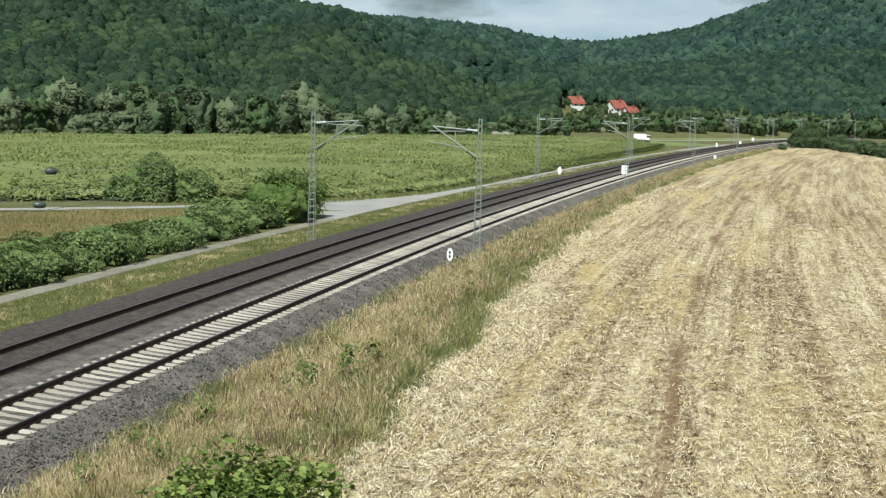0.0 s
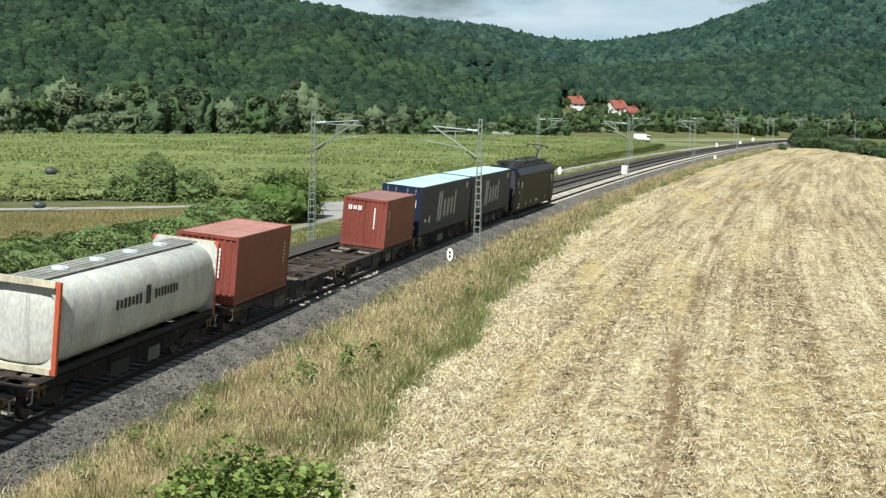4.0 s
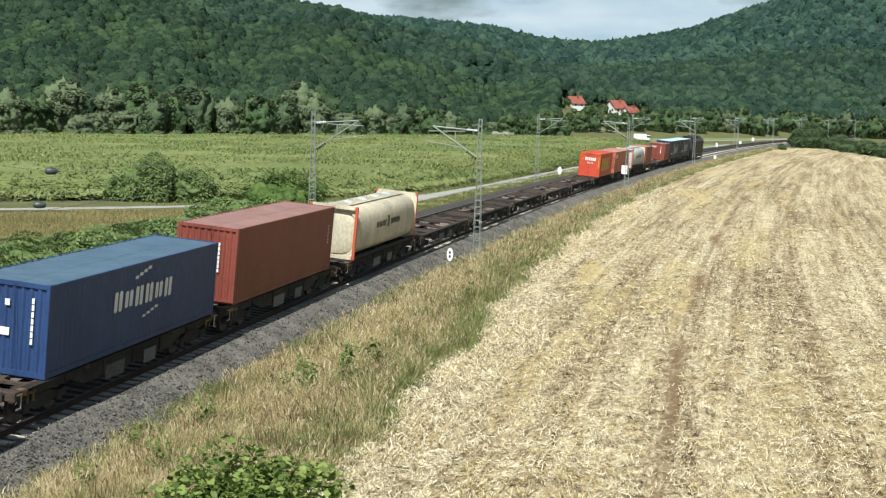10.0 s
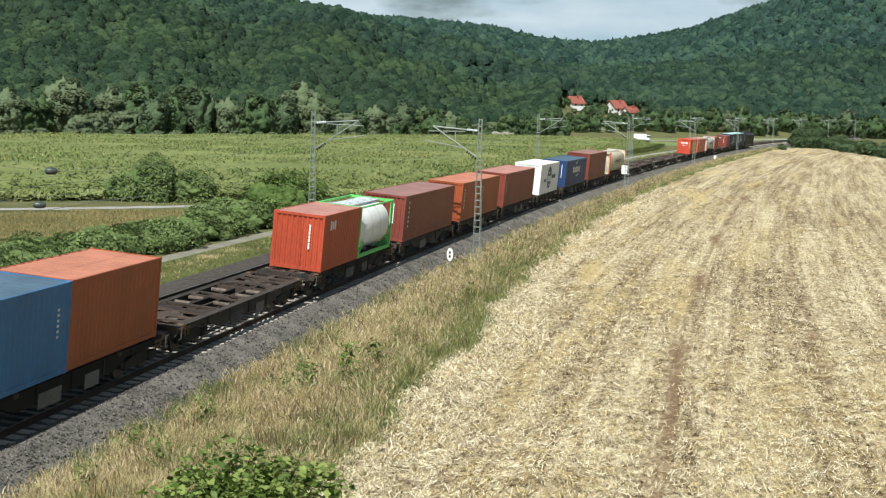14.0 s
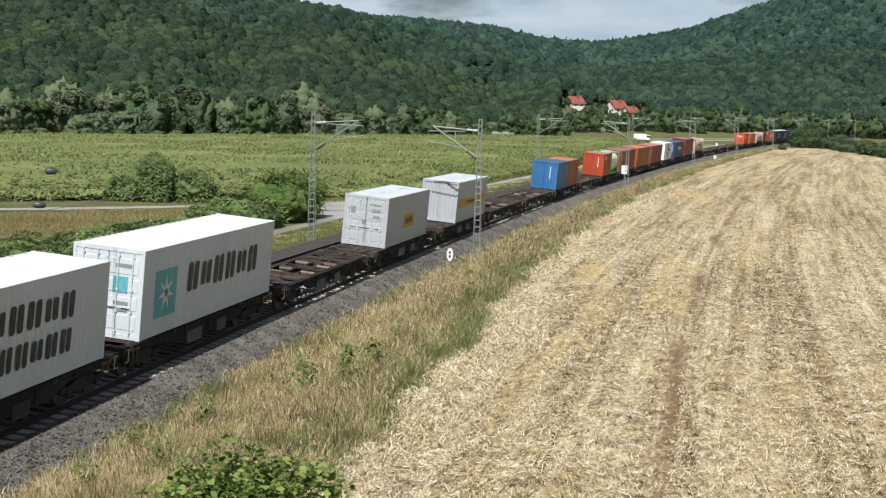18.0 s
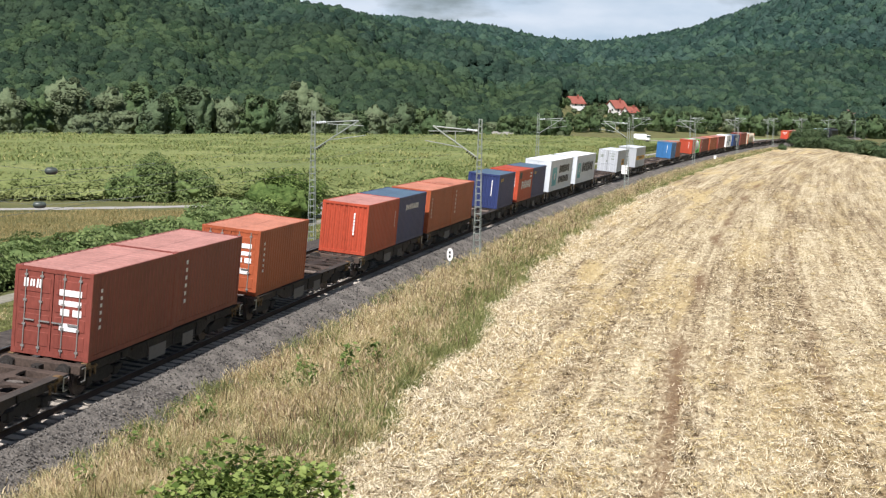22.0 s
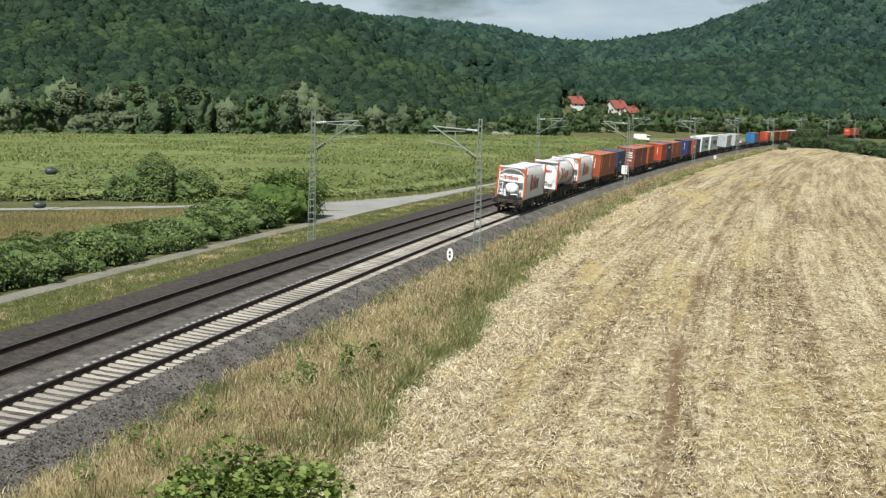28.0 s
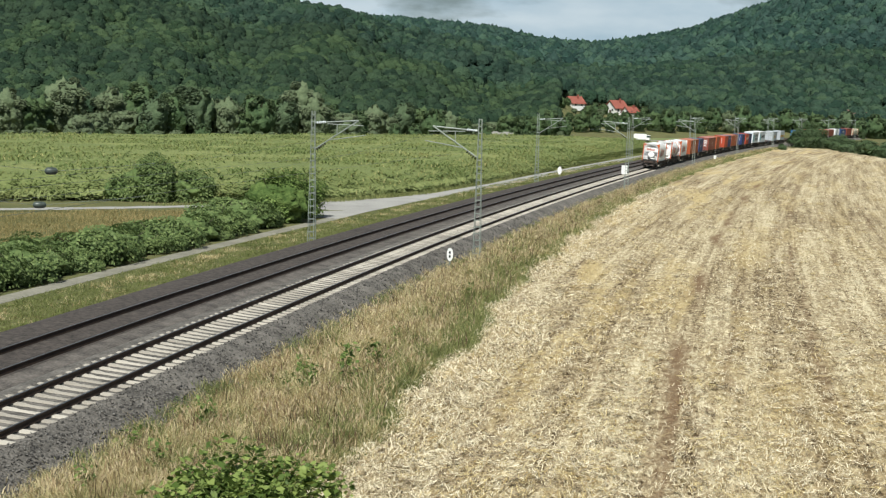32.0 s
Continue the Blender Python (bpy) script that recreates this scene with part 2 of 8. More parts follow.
def sweep(name, profile, s0, s1, step, material, centre=0.0, cant=CANT, zoff=0.0, closed=True):
    """A long strip with the cross-section profile (offset, z) along the line."""
    s = np.arange(s0, s1 + 0.01, step)
    c, sn = math.cos(cant), math.sin(cant)
    rings = [along(s, centre + o * c + z * sn, zoff + z * c - o * sn) for o, z in profile]
    n, k = len(s), len(profile)
    v = np.stack(rings, 1).reshape(-1, 3)
    f = []
    for i in range(k if closed else k - 1):
        j = (i + 1) % k
        a = np.arange(n - 1) * k
        f.append(np.stack([a + i, a + j, a + k + j, a + k + i], -1))
    return mesh_of(name, v, np.concatenate(f), material)


# ---- terrain ----
def bearing_of(px):
    return YAW + np.arctan((np.asarray(px, float) - 784.0) / FOCAL)


def rise_of(px, py):
    """Elevation angle of a point of the skyline, by its place on the sensor."""
    px, py = np.asarray(px, float), np.asarray(py, float)
    return (188.2 + ROLL * (px - 784.0) - py) / FOCAL


# crest lines: where they stand on the sensor, and how far away
NEAR_X, NEAR_Y = [-1400, -300, 300, 540, 700, 850, 940, 1000, 1060, 1500], [-260, -160, -68, -4, 32, 62, 100, 150, 205, 230]
FAR_X, FAR_Y = [-1400, 300, 700, 850, 950, 1040, 1100, 1200, 1280, 1345, 1568, 2600], [10, 10, 30, 44, 66, 74, 68, 51, 27, 6, -60, -200]


def terrain(x, y):
    x, y = np.asarray(x, float), np.asarray(y, float)
    d, b = np.hypot(x - EYE.x, y), np.arctan2(x - EYE.x, y)
    foot = np.interp(b, bearing_of([-600, 0, 500, 900, 1040, 1150, 1568]), [290, 300, 330, 410, 430, 480, 640])
    def smooth(t):
        t = np.clip(t, 0, 1)
        return t * t * (3 - 2 * t) * 0.45 + t * 0.55
    near = (8.6 + 780.0 * np.interp(b, bearing_of(NEAR_X), rise_of(NEAR_X, NEAR_Y)) - 13.5) * smooth((d - foot) / (780.0 - foot))
    far = (8.6 + 1650.0 * np.interp(b, bearing_of(FAR_X), rise_of(FAR_X, FAR_Y)) - 16.0) * smooth((d - np.maximum(foot, 430)) / (1650.0 - np.maximum(foot, 430)))
    # spurs and gullies between foot and crest
    tn = np.clip((d - foot) / (780.0 - foot), 0, 1)
    near = near + np.sin(np.pi * tn) * (4.5 * np.sin(b * 34 + d * 0.006) + 2.6 * np.sin(b * 71 - d * 0.011 + 1.0))
    hill = np.maximum(np.maximum(near, far), 0.0)
    hill = hill * np.clip((1.15 - np.abs(b + 0.05)) / 0.45, 0, 1)
    return GROUND + hill


def ground_z(x, y):
    """Height of the sheet: level by the line, with hills beyond the fields."""
    s, o = st_of(x, y)
    z = terrain(x, y)
    cut = np.clip(np.minimum((o + 8.6), (4.6 - o)) / 0.8, 0, 1)
    return np.where(np.abs(o) < 12, z - 0.30 * cut * (z < 0.5), z)


gx = np.concatenate([-np.geomspace(2600, 62, 42), np.arange(-60, 60, 1.0), np.geomspace(62, 2600, 42)])
gy = np.concatenate([-np.geomspace(2600, 32, 30), np.arange(-30, 200, 2.0), np.geomspace(202, 2600, 110)])
GX, GY = np.meshgrid(gx, gy)
GZ = ground_z(GX.ravel(), GY.ravel())
nx, ny = len(gx), len(gy)
ii = (np.arange(ny - 1)[:, None] * nx + np.arange(nx - 1)[None]).ravel()
GB, GD = np.arctan2(GX.ravel() - EYE.x, GY.ravel()), np.hypot(GX.ravel() - EYE.x, GY.ravel())
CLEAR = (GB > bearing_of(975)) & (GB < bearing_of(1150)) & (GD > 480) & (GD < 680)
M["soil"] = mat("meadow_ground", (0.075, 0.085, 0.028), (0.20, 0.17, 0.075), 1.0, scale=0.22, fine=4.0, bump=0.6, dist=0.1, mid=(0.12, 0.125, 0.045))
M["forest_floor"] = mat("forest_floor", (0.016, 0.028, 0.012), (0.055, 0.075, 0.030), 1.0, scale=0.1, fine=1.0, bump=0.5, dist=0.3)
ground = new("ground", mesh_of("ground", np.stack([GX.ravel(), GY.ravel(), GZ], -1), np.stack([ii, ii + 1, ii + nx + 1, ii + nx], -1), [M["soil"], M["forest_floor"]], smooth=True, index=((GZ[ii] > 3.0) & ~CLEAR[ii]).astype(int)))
tagged(ground, "dry grassy valley floor rising to wooded hills", "ground", kind="structure")

# ---- ballast, rails, sleepers ----
bed = new("ballast", sweep("ballast", [(3.35, -0.95), (1.85, -0.28), (1.45, -0.19), (1.25, -0.174), (1.06, -0.228), (-1.06, -0.228), (-1.28, -0.172), (-1.45, -0.18), (-1.75, -0.24), (-2.05, -0.40), (-2.05, -0.9)], -640, 930, 2.0, M["ballast"], closed=False))
tagged(bed, "grey crushed stone ballast under the near track", "ballast", kind="structure")
bed2 = new("ballast", sweep("ballast_old", [(2.02, -0.60), (1.95, -0.24), (1.45, -0.19), (-1.45, -0.18), (-2.5, -0.24), (-2.9, -0.34), (-4.3, -0.95)], -640, 930, 2.0, M["ballast_old"], centre=-GAP, closed=False))
tagged(bed2, "dark rusty ballast under the far track", "ballast", kind="structure")
M["ballast_mid"] = mat("ballast_between", (0.030, 0.027, 0.025), (0.20, 0.178, 0.158), 0.95, scale=1.4, fine=10.0, bump=1.0, dist=0.05)
mid_bed = new("ballast", sweep("ballast_mid", [(2.01, -0.50), (1.97, -0.215), (1.45, -0.172), (1.0, -0.172), (0.95, -0.30)], -640, 930, 2.0, M["ballast_mid"], centre=-GAP, closed=False))
tagged(mid_bed, "grey-brown ballast between the two tracks", "ballast", kind="structure")
RAIL = [(-0.036, 0.0), (0.036, 0.0), (0.036, -0.035), (0.010, -0.05), (0.010, -0.135), (0.075, -0.155), (0.075, -0.172), (-0.075, -0.172), (-0.075, -0.155), (-0.010, -0.135), (-0.010, -0.05), (-0.036, -0.035)]
for centre, what in ((0.0, "near"), (-GAP, "far")):
    for side in (-0.75, 0.75):
        me = sweep("rail", [(o + side, z) for o, z in RAIL], -640, 930, 2.0, [M["rail"], M["railtop"]], centre=centre)
        idx = np.zeros(len(me.polygons), np.int32)
        idx[: len(idx) // len(RAIL)] = 1
        me.polygons.foreach_set("material_index", idx)
        tagged(new("rail", me), f"rusty steel rail of the {what} track with a worn top", "rail", group="rails of the two tracks", kind="structure")


def sleeper_mesh():
    bm = bmesh.new()
    rings = []
    for y, w, zt in ((-1.30, 0.11, -0.20), (-1.27, 0.13, -0.178), (-0.45, 0.122, -0.178), (-0.25, 0.106, -0.20), (0.25, 0.106, -0.20), (0.45, 0.122, -0.178), (1.27, 0.13, -0.178), (1.30, 0.11, -0.20)):
        rings.append([(y, -w - 0.03, -0.40), (y, w + 0.03, -0.40), (y, w - 0.015, zt), (y, -w + 0.015, zt)])
    loft(bm, rings)
    return bm_mesh("sleeper", bm, M["concrete"])


def track_pose(s, centre=0.0):
    p = along(s, centre)
    return Matrix.Translation(p.tolist()) @ Euler((0, 0, radians(heading(s)))).to_matrix().to_4x4() @ Euler((0, CANT, 0)).to_matrix().to_4x4()


def stamp(name, tv, tf, mats, material, smooth=False):
    """Many rigid copies of one small shape joined into one mesh; mats is (n, 3, 4)."""
    tv, tf = np.asarray(tv, np.float32), np.asarray(tf, np.int32)
    v = np.einsum("nij,vj->nvi", mats[:, :, :3], tv) + mats[:, None, :, 3]
    f = tf[None] + (np.arange(len(mats)) * len(tv))[:, None, None]
    return mesh_of(name, v.reshape(-1, 3), f.reshape(-1, tf.shape[1]), material, smooth)


def template(me):
    me.calc_loop_triangles()
    v = np.array([x.co[:] for x in me.vertices])
    f = np.array([t.vertices[:] for t in me.loop_triangles])
    return v, f


SLEEPER = sleeper_mesh()
SL0 = 31.558 - 0.6 * 10
near_bed = tagged(new("sleeper_row"), "pale concrete sleepers of the near track", "sleepers", kind="structure")
tv, tf = template(SLEEPER)
rest = [s for s in np.arange(SL0 - 0.6 * 60, 520, 0.6) if s < SL0 - 0.1 or s > SL0 + 179.9]
row = part("sleeper_rest", stamp("sleeper_rest", tv, tf, np.array([np.array(track_pose(s))[:3] for s in rest]), M["concrete"]), None, near_bed)
row["kind"] = "stuff"
far_bed = tagged(new("sleeper_row"), "dark sleepers sunk in the ballast of the far track", "sleepers", kind="structure")
row = part("sleeper_rest", stamp("sleeper_old", tv * np.array([1, 1, 1]) + np.array([0, 0, -0.012]), tf, np.array([np.array(track_pose(s, -GAP))[:3] for s in np.arange(10, 400, 0.63)]), M["oldwood"]), None, far_bed)
row["kind"] = "stuff"

# ---- farm road and path left of the line, field of stubble right of it ----
def sheet(name, outline, z, material, label, category):
    """A flat surface with an outline given as (distance, offset) along the line."""
    left, right = outline
    s = np.arange(max(left[0][0], right[0][0]), min(left[-1][0], right[-1][0]) + 0.01, 1.0)
    lo = np.interp(s, [a for a, _ in left], [b for _, b in left])
    ro = np.interp(s, [a for a, _ in right], [b for _, b in right])
    cols = [along(s, lo + (ro - lo) * t, z) for t in np.linspace(0, 1, 9)]
    v = np.stack(cols, 1).reshape(-1, 3)
    n = len(s)
    a = (np.arange(n - 1)[:, None] * 9 + np.arange(8)[None]).ravel()
    ob = new(name, mesh_of(name, v, np.stack([a, a + 1, a + 10, a + 9], -1), material))
    return tagged(ob, label, category, kind="structure")


sheet("path", ([(20, -14.0), (104, -14.0), (112, -14.2)], [(20, -12.75), (104, -12.8), (112, -13.0)]), GROUND + 0.012, M["path"], "narrow pale gravel path beside the railway", "path")
sheet("road", ([(104, -15.5), (110, -21.5), (122, -20.5), (130, -16.4), (142, -14.6), (160, -13.9), (200, -13.7), (300, -13.9), (420, -14.2)],
               [(104, -12.9), (112, -13.0), (130, -12.5), (160, -11.4), (200, -11.2), (300, -11.6), (420, -12)]), GROUND + 0.022, M["road"], "pale concrete farm road widening beside a bush", "road")


# ---- the freight train ----
SPEED = 24.414
DECK = 1.09
CARS = []          # (thing, rear, front) along the train at 6 s


def wave(bm, length, height, axis, at, depth, pitch, side, z0, lip=0.0):
    """A corrugated wall: axis 'y' runs along the thing at x = at, axis 'x' across it at y = at. side: +1 or -1, outward."""
    n = max(2, int(round(length / pitch)))
    step = length / n
    prof = []
    for i in range(n):
        a = -length / 2 + i * step
        prof += [(a, 0), (a + step * 0.28, 0), (a + step * 0.46, -depth), (a + step * 0.82, -depth)]
    prof.append((length / 2, 0))
    lo, hi = [], []
    for a, dd in prof:
        q = (at + side * dd, a) if axis == "y" else (a, at + side * dd)
        lo.append(bm.verts.new((*q, z0)))
        hi.append(bm.verts.new((*q, z0 + height)))
    for i in range(len(prof) - 1):
        bm.faces.new((lo[i], lo[i + 1], hi[i + 1], hi[i]))


CACHE = {}


def shared(key, make):
    if key not in CACHE:
        CACHE[key] = make()
    return CACHE[key]


def casting_mesh(material):
    bm = bmesh.new()
    box(bm, -0.08, 0.08, -0.09, 0.09, -0.06, 0.06, 0.012)
    return bm_mesh("corner_casting", bm, material)


def blocks(parent, name, face, items, material, label=""):
    """Flat marks on a face, each a part. face: ('right', x), ('rear', y) or ('top', z); items: (centre along, centre height, width, height)."""
    where, at = face
    for a, z, w, h in items:
        bm = bmesh.new()
        if where == "right":
            box(bm, at - 0.004, at + 0.006, a - w / 2, a + w / 2, z - h / 2, z + h / 2)
        elif where == "top":
            box(bm, a - w / 2, a + w / 2, z - h / 2, z + h / 2, at - 0.004, at + 0.008)
        else:
            box(bm, a - w / 2, a + w / 2, at - 0.006, at + 0.004, z - h / 2, z + h / 2)
        part(name, bm, material, parent, label)


def letters(a0, z, w, h, n, slant=0.0, gapf=0.34):
    """Plain upright bars, one for each sign of a word that is not lettered here."""
    step = w / n
    return [(a0 + step * (i + 0.5), z + slant * i, step * (1 - gapf), h * (0.82 if i % 3 == 1 else 1.0)) for i in range(n)]


def signs(parent, on, items, material, label="", lean=0.06):
    """Plain bars with rounded ends in place of a painted word: two strokes for each broad sign, one for a narrow one. on(a, z) gives the place on the surface."""
    for a, z, w, h in items:
        bm = bmesh.new()
        for at, wide in ((a - w * 0.29, w * 0.42), (a + w * 0.29, w * 0.42)) if w > 0.36 * h else ((a, w),):
            left, right = [], []
            for k in range(11):
                v = -1 + k / 5
                half = wide * (0.5 if abs(v) < 0.95 else 0.30)
                mid = at + lean * h * v * 0.5
                left.append(bm.verts.new(on(mid - half, z + v * h * 0.5)))
                right.append(bm.verts.new(on(mid + half, z + v * h * 0.5)))
            for k in range(10):
                bm.faces.new((left[k], right[k], right[k + 1], left[k + 1]))
        part("word_shape", bm, material, parent, label)


def make_container(L, H, colour, roof, label, rear="plain", W=2.438, marks=None, category="container", name="shipping_container"):
    """A box container; origin in the middle of its base, y forwards. rear: plain (corrugated wall) or doors."""
    c = empty(name, label, category, group="containers on the train")
    col, hw, hl = M[colour], W / 2, L / 2
    key = (L, H, colour, W)

    def skeleton():
        bm = bmesh.new()
        for sx in (-1, 1):
            for y in (-hl + 0.055, hl - 0.055):
                box(bm, sx * (hw - 0.11), sx * hw, y - 0.055, y + 0.055, 0.1, H - 0.1, 0.012)
            box(bm, sx * (hw - 0.06), sx * hw, -hl + 0.1, hl - 0.1, 0.02, 0.17)
            box(bm, sx * (hw - 0.06), sx * hw, -hl + 0.1, hl - 0.1, H - 0.11, H - 0.015)
        for y in (-hl + 0.04, hl - 0.04):
            box(bm, -hw + 0.1, hw - 0.1, y - 0.04, y + 0.04, 0.02, 0.17)
            box(bm, -hw + 0.1, hw - 0.1, y - 0.04, y + 0.04, H - 0.13, H - 0.01)
        return bm_mesh("frame", bm, col)

    part("frame", shared(("frame", *key), skeleton), None, c)
    for sx in (-1, 1):
        def wall(sx=sx):
            bm = bmesh.new()
            wave(bm, L - 0.2, H - 0.26, "y", sx * (hw - 0.012), 0.012, 0.278, sx, 0.16)
            return bm_mesh("side_wall", bm, col)
        part("side_wall", shared(("side", sx, *key), wall), None, c)

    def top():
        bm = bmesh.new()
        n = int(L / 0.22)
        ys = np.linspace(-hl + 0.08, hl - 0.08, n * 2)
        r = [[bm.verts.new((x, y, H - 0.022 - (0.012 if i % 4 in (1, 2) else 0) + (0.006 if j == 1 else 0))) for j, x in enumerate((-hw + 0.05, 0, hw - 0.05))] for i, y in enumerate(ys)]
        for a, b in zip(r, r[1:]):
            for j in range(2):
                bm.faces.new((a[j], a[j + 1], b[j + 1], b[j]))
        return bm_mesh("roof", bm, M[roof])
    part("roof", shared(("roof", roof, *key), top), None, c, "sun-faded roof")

    def floor():
        bm = bmesh.new()
        box(bm, -hw + 0.07, hw - 0.07, -hl + 0.1, hl - 0.1, 0.1, 0.15)
        return bm_mesh("floor", bm, M["under"])
    part("floor", shared(("floor", L, W), floor), None, c)

    def front_wall(y=hl, sgn=1):
        bm = bmesh.new()
        wave(bm, W - 0.2, H - 0.3, "x", sgn * (hl - 0.02), 0.045, 0.25, sgn, 0.16)
        return bm_mesh("end_wall", bm, col)
    part("end_wall", shared(("end", 1, *key), front_wall), None, c)
    if rear == "plain":
        part("end_wall", shared(("end", -1, *key), lambda: front_wall(sgn=-1)), None, c)
    else:
        for sx in (-1, 1):
            def leaf(sx=sx):
                bm = bmesh.new()
                x0, x1 = (0.012, hw - 0.11) if sx > 0 else (-hw + 0.11, -0.012)
                box(bm, x0, x1, -hl + 0.02, -hl + 0.05, 0.17, H - 0.13)
                return bm_mesh("door", bm, col)
            d = part("door", shared(("door", sx, *key), leaf), None, c)
            for z0, z1 in np.array([[0.06, 0.24], [0.30, 0.46], [0.52, 0.68], [0.74, 0.93]]) * (H - 0.3) + 0.16:
                def panel(sx=sx, z0=z0, z1=z1):
                    bm = bmesh.new()
                    x0, x1 = (0.082, hw - 0.18) if sx > 0 else (-hw + 0.18, -0.082)
                    box(bm, x0, x1, -hl + 0.004, -hl + 0.03, z0, z1, 0.01)
                    return bm_mesh("door_panel", bm, col)
                part("door_panel", shared(("panel", sx, round(float(z0), 2), *key), panel), None, d)
            for k in (0.30, 0.78):
                def bar(k=k, sx=sx):
                    bm = bmesh.new()
                    x = sx * (0.05 + k * (hw - 0.2))
                    rod(bm, (x, -hl - 0.025, 0.12), (x, -hl - 0.025, H - 0.1), 0.018, 6)
                    for z in (0.25, 0.9, 1.6, H - 0.25):
                        box(bm, x - 0.05, x + 0.05, -hl - 0.04, -hl + 0.004, z - 0.03, z + 0.03)
                    box(bm, x - 0.02, x + 0.32 * -sx, -hl - 0.05, -hl - 0.02, 1.02, 1.06)
                    return bm_mesh("lock_rod", bm, M["chrome"] if colour not in ("white", "grey_white", "pale_grey") else M["grey_white"])
                part("lock_rod", shared(("rod", sx, k, *key), bar), None, d, "galvanised lock rod")
    for sx in (-1, 1):
        for sy in (-1, 1):
            for z in (0.06, H - 0.06):
                ob = part("corner_casting", shared(("casting", colour), lambda: casting_mesh(col)), None, c)
                ob.location = (sx * (hw - 0.078), sy * (hl - 0.088), z)
    if marks:
        marks(c, hw, hl, H)
    return c


def vertical_mark(c, hw, hl, H, x=0.55, h=1.15, m="mark"):
    blocks(c, "number_strip", ("rear", -hl - 0.004), [(x * hw, H * 0.60 + k * h / 7, 0.075, h / 8.4) for k in range(-3, 4)], M[m], "column of white marks")


def side_column(c, hw, hl, H, y, h=1.1, m="mark", w=0.11, n=6):
    blocks(c, "side_mark", ("right", hw + 0.002), [(y, H * 0.58 + (k - (n - 1) / 2) * h / n, w, h / n * 0.5) for k in range(n)], M[m])


def shell_x(z, cz, radius, boxy):
    """Half width of a barrel at height z."""
    t = min(1.0, abs(z - cz) / radius)
    sa = t ** (1 / (1 - boxy))
    return radius * max(0.0, 1 - sa * sa) ** ((1 - boxy) / 2)


def shell_marks(c, items, cz, radius, boxy, mkey, label=""):
    """Marks that follow the barrel's right side: (centre along, centre height, width, height)."""
    for a, z, w, h in items:
        bm = bmesh.new()
        col = []
        for q in np.linspace(z - h / 2, z + h / 2, 9):
            x = shell_x(q, cz, radius, boxy) + 0.012
            col.append((bm.verts.new((x, a - w / 2, q)), bm.verts.new((x, a + w / 2, q))))
        for (p0, p1), (p2, p3) in zip(col, col[1:]):
            bm.faces.new((p0, p1, p3, p2))
        part("word_shape", bm, M[mkey], c, label)


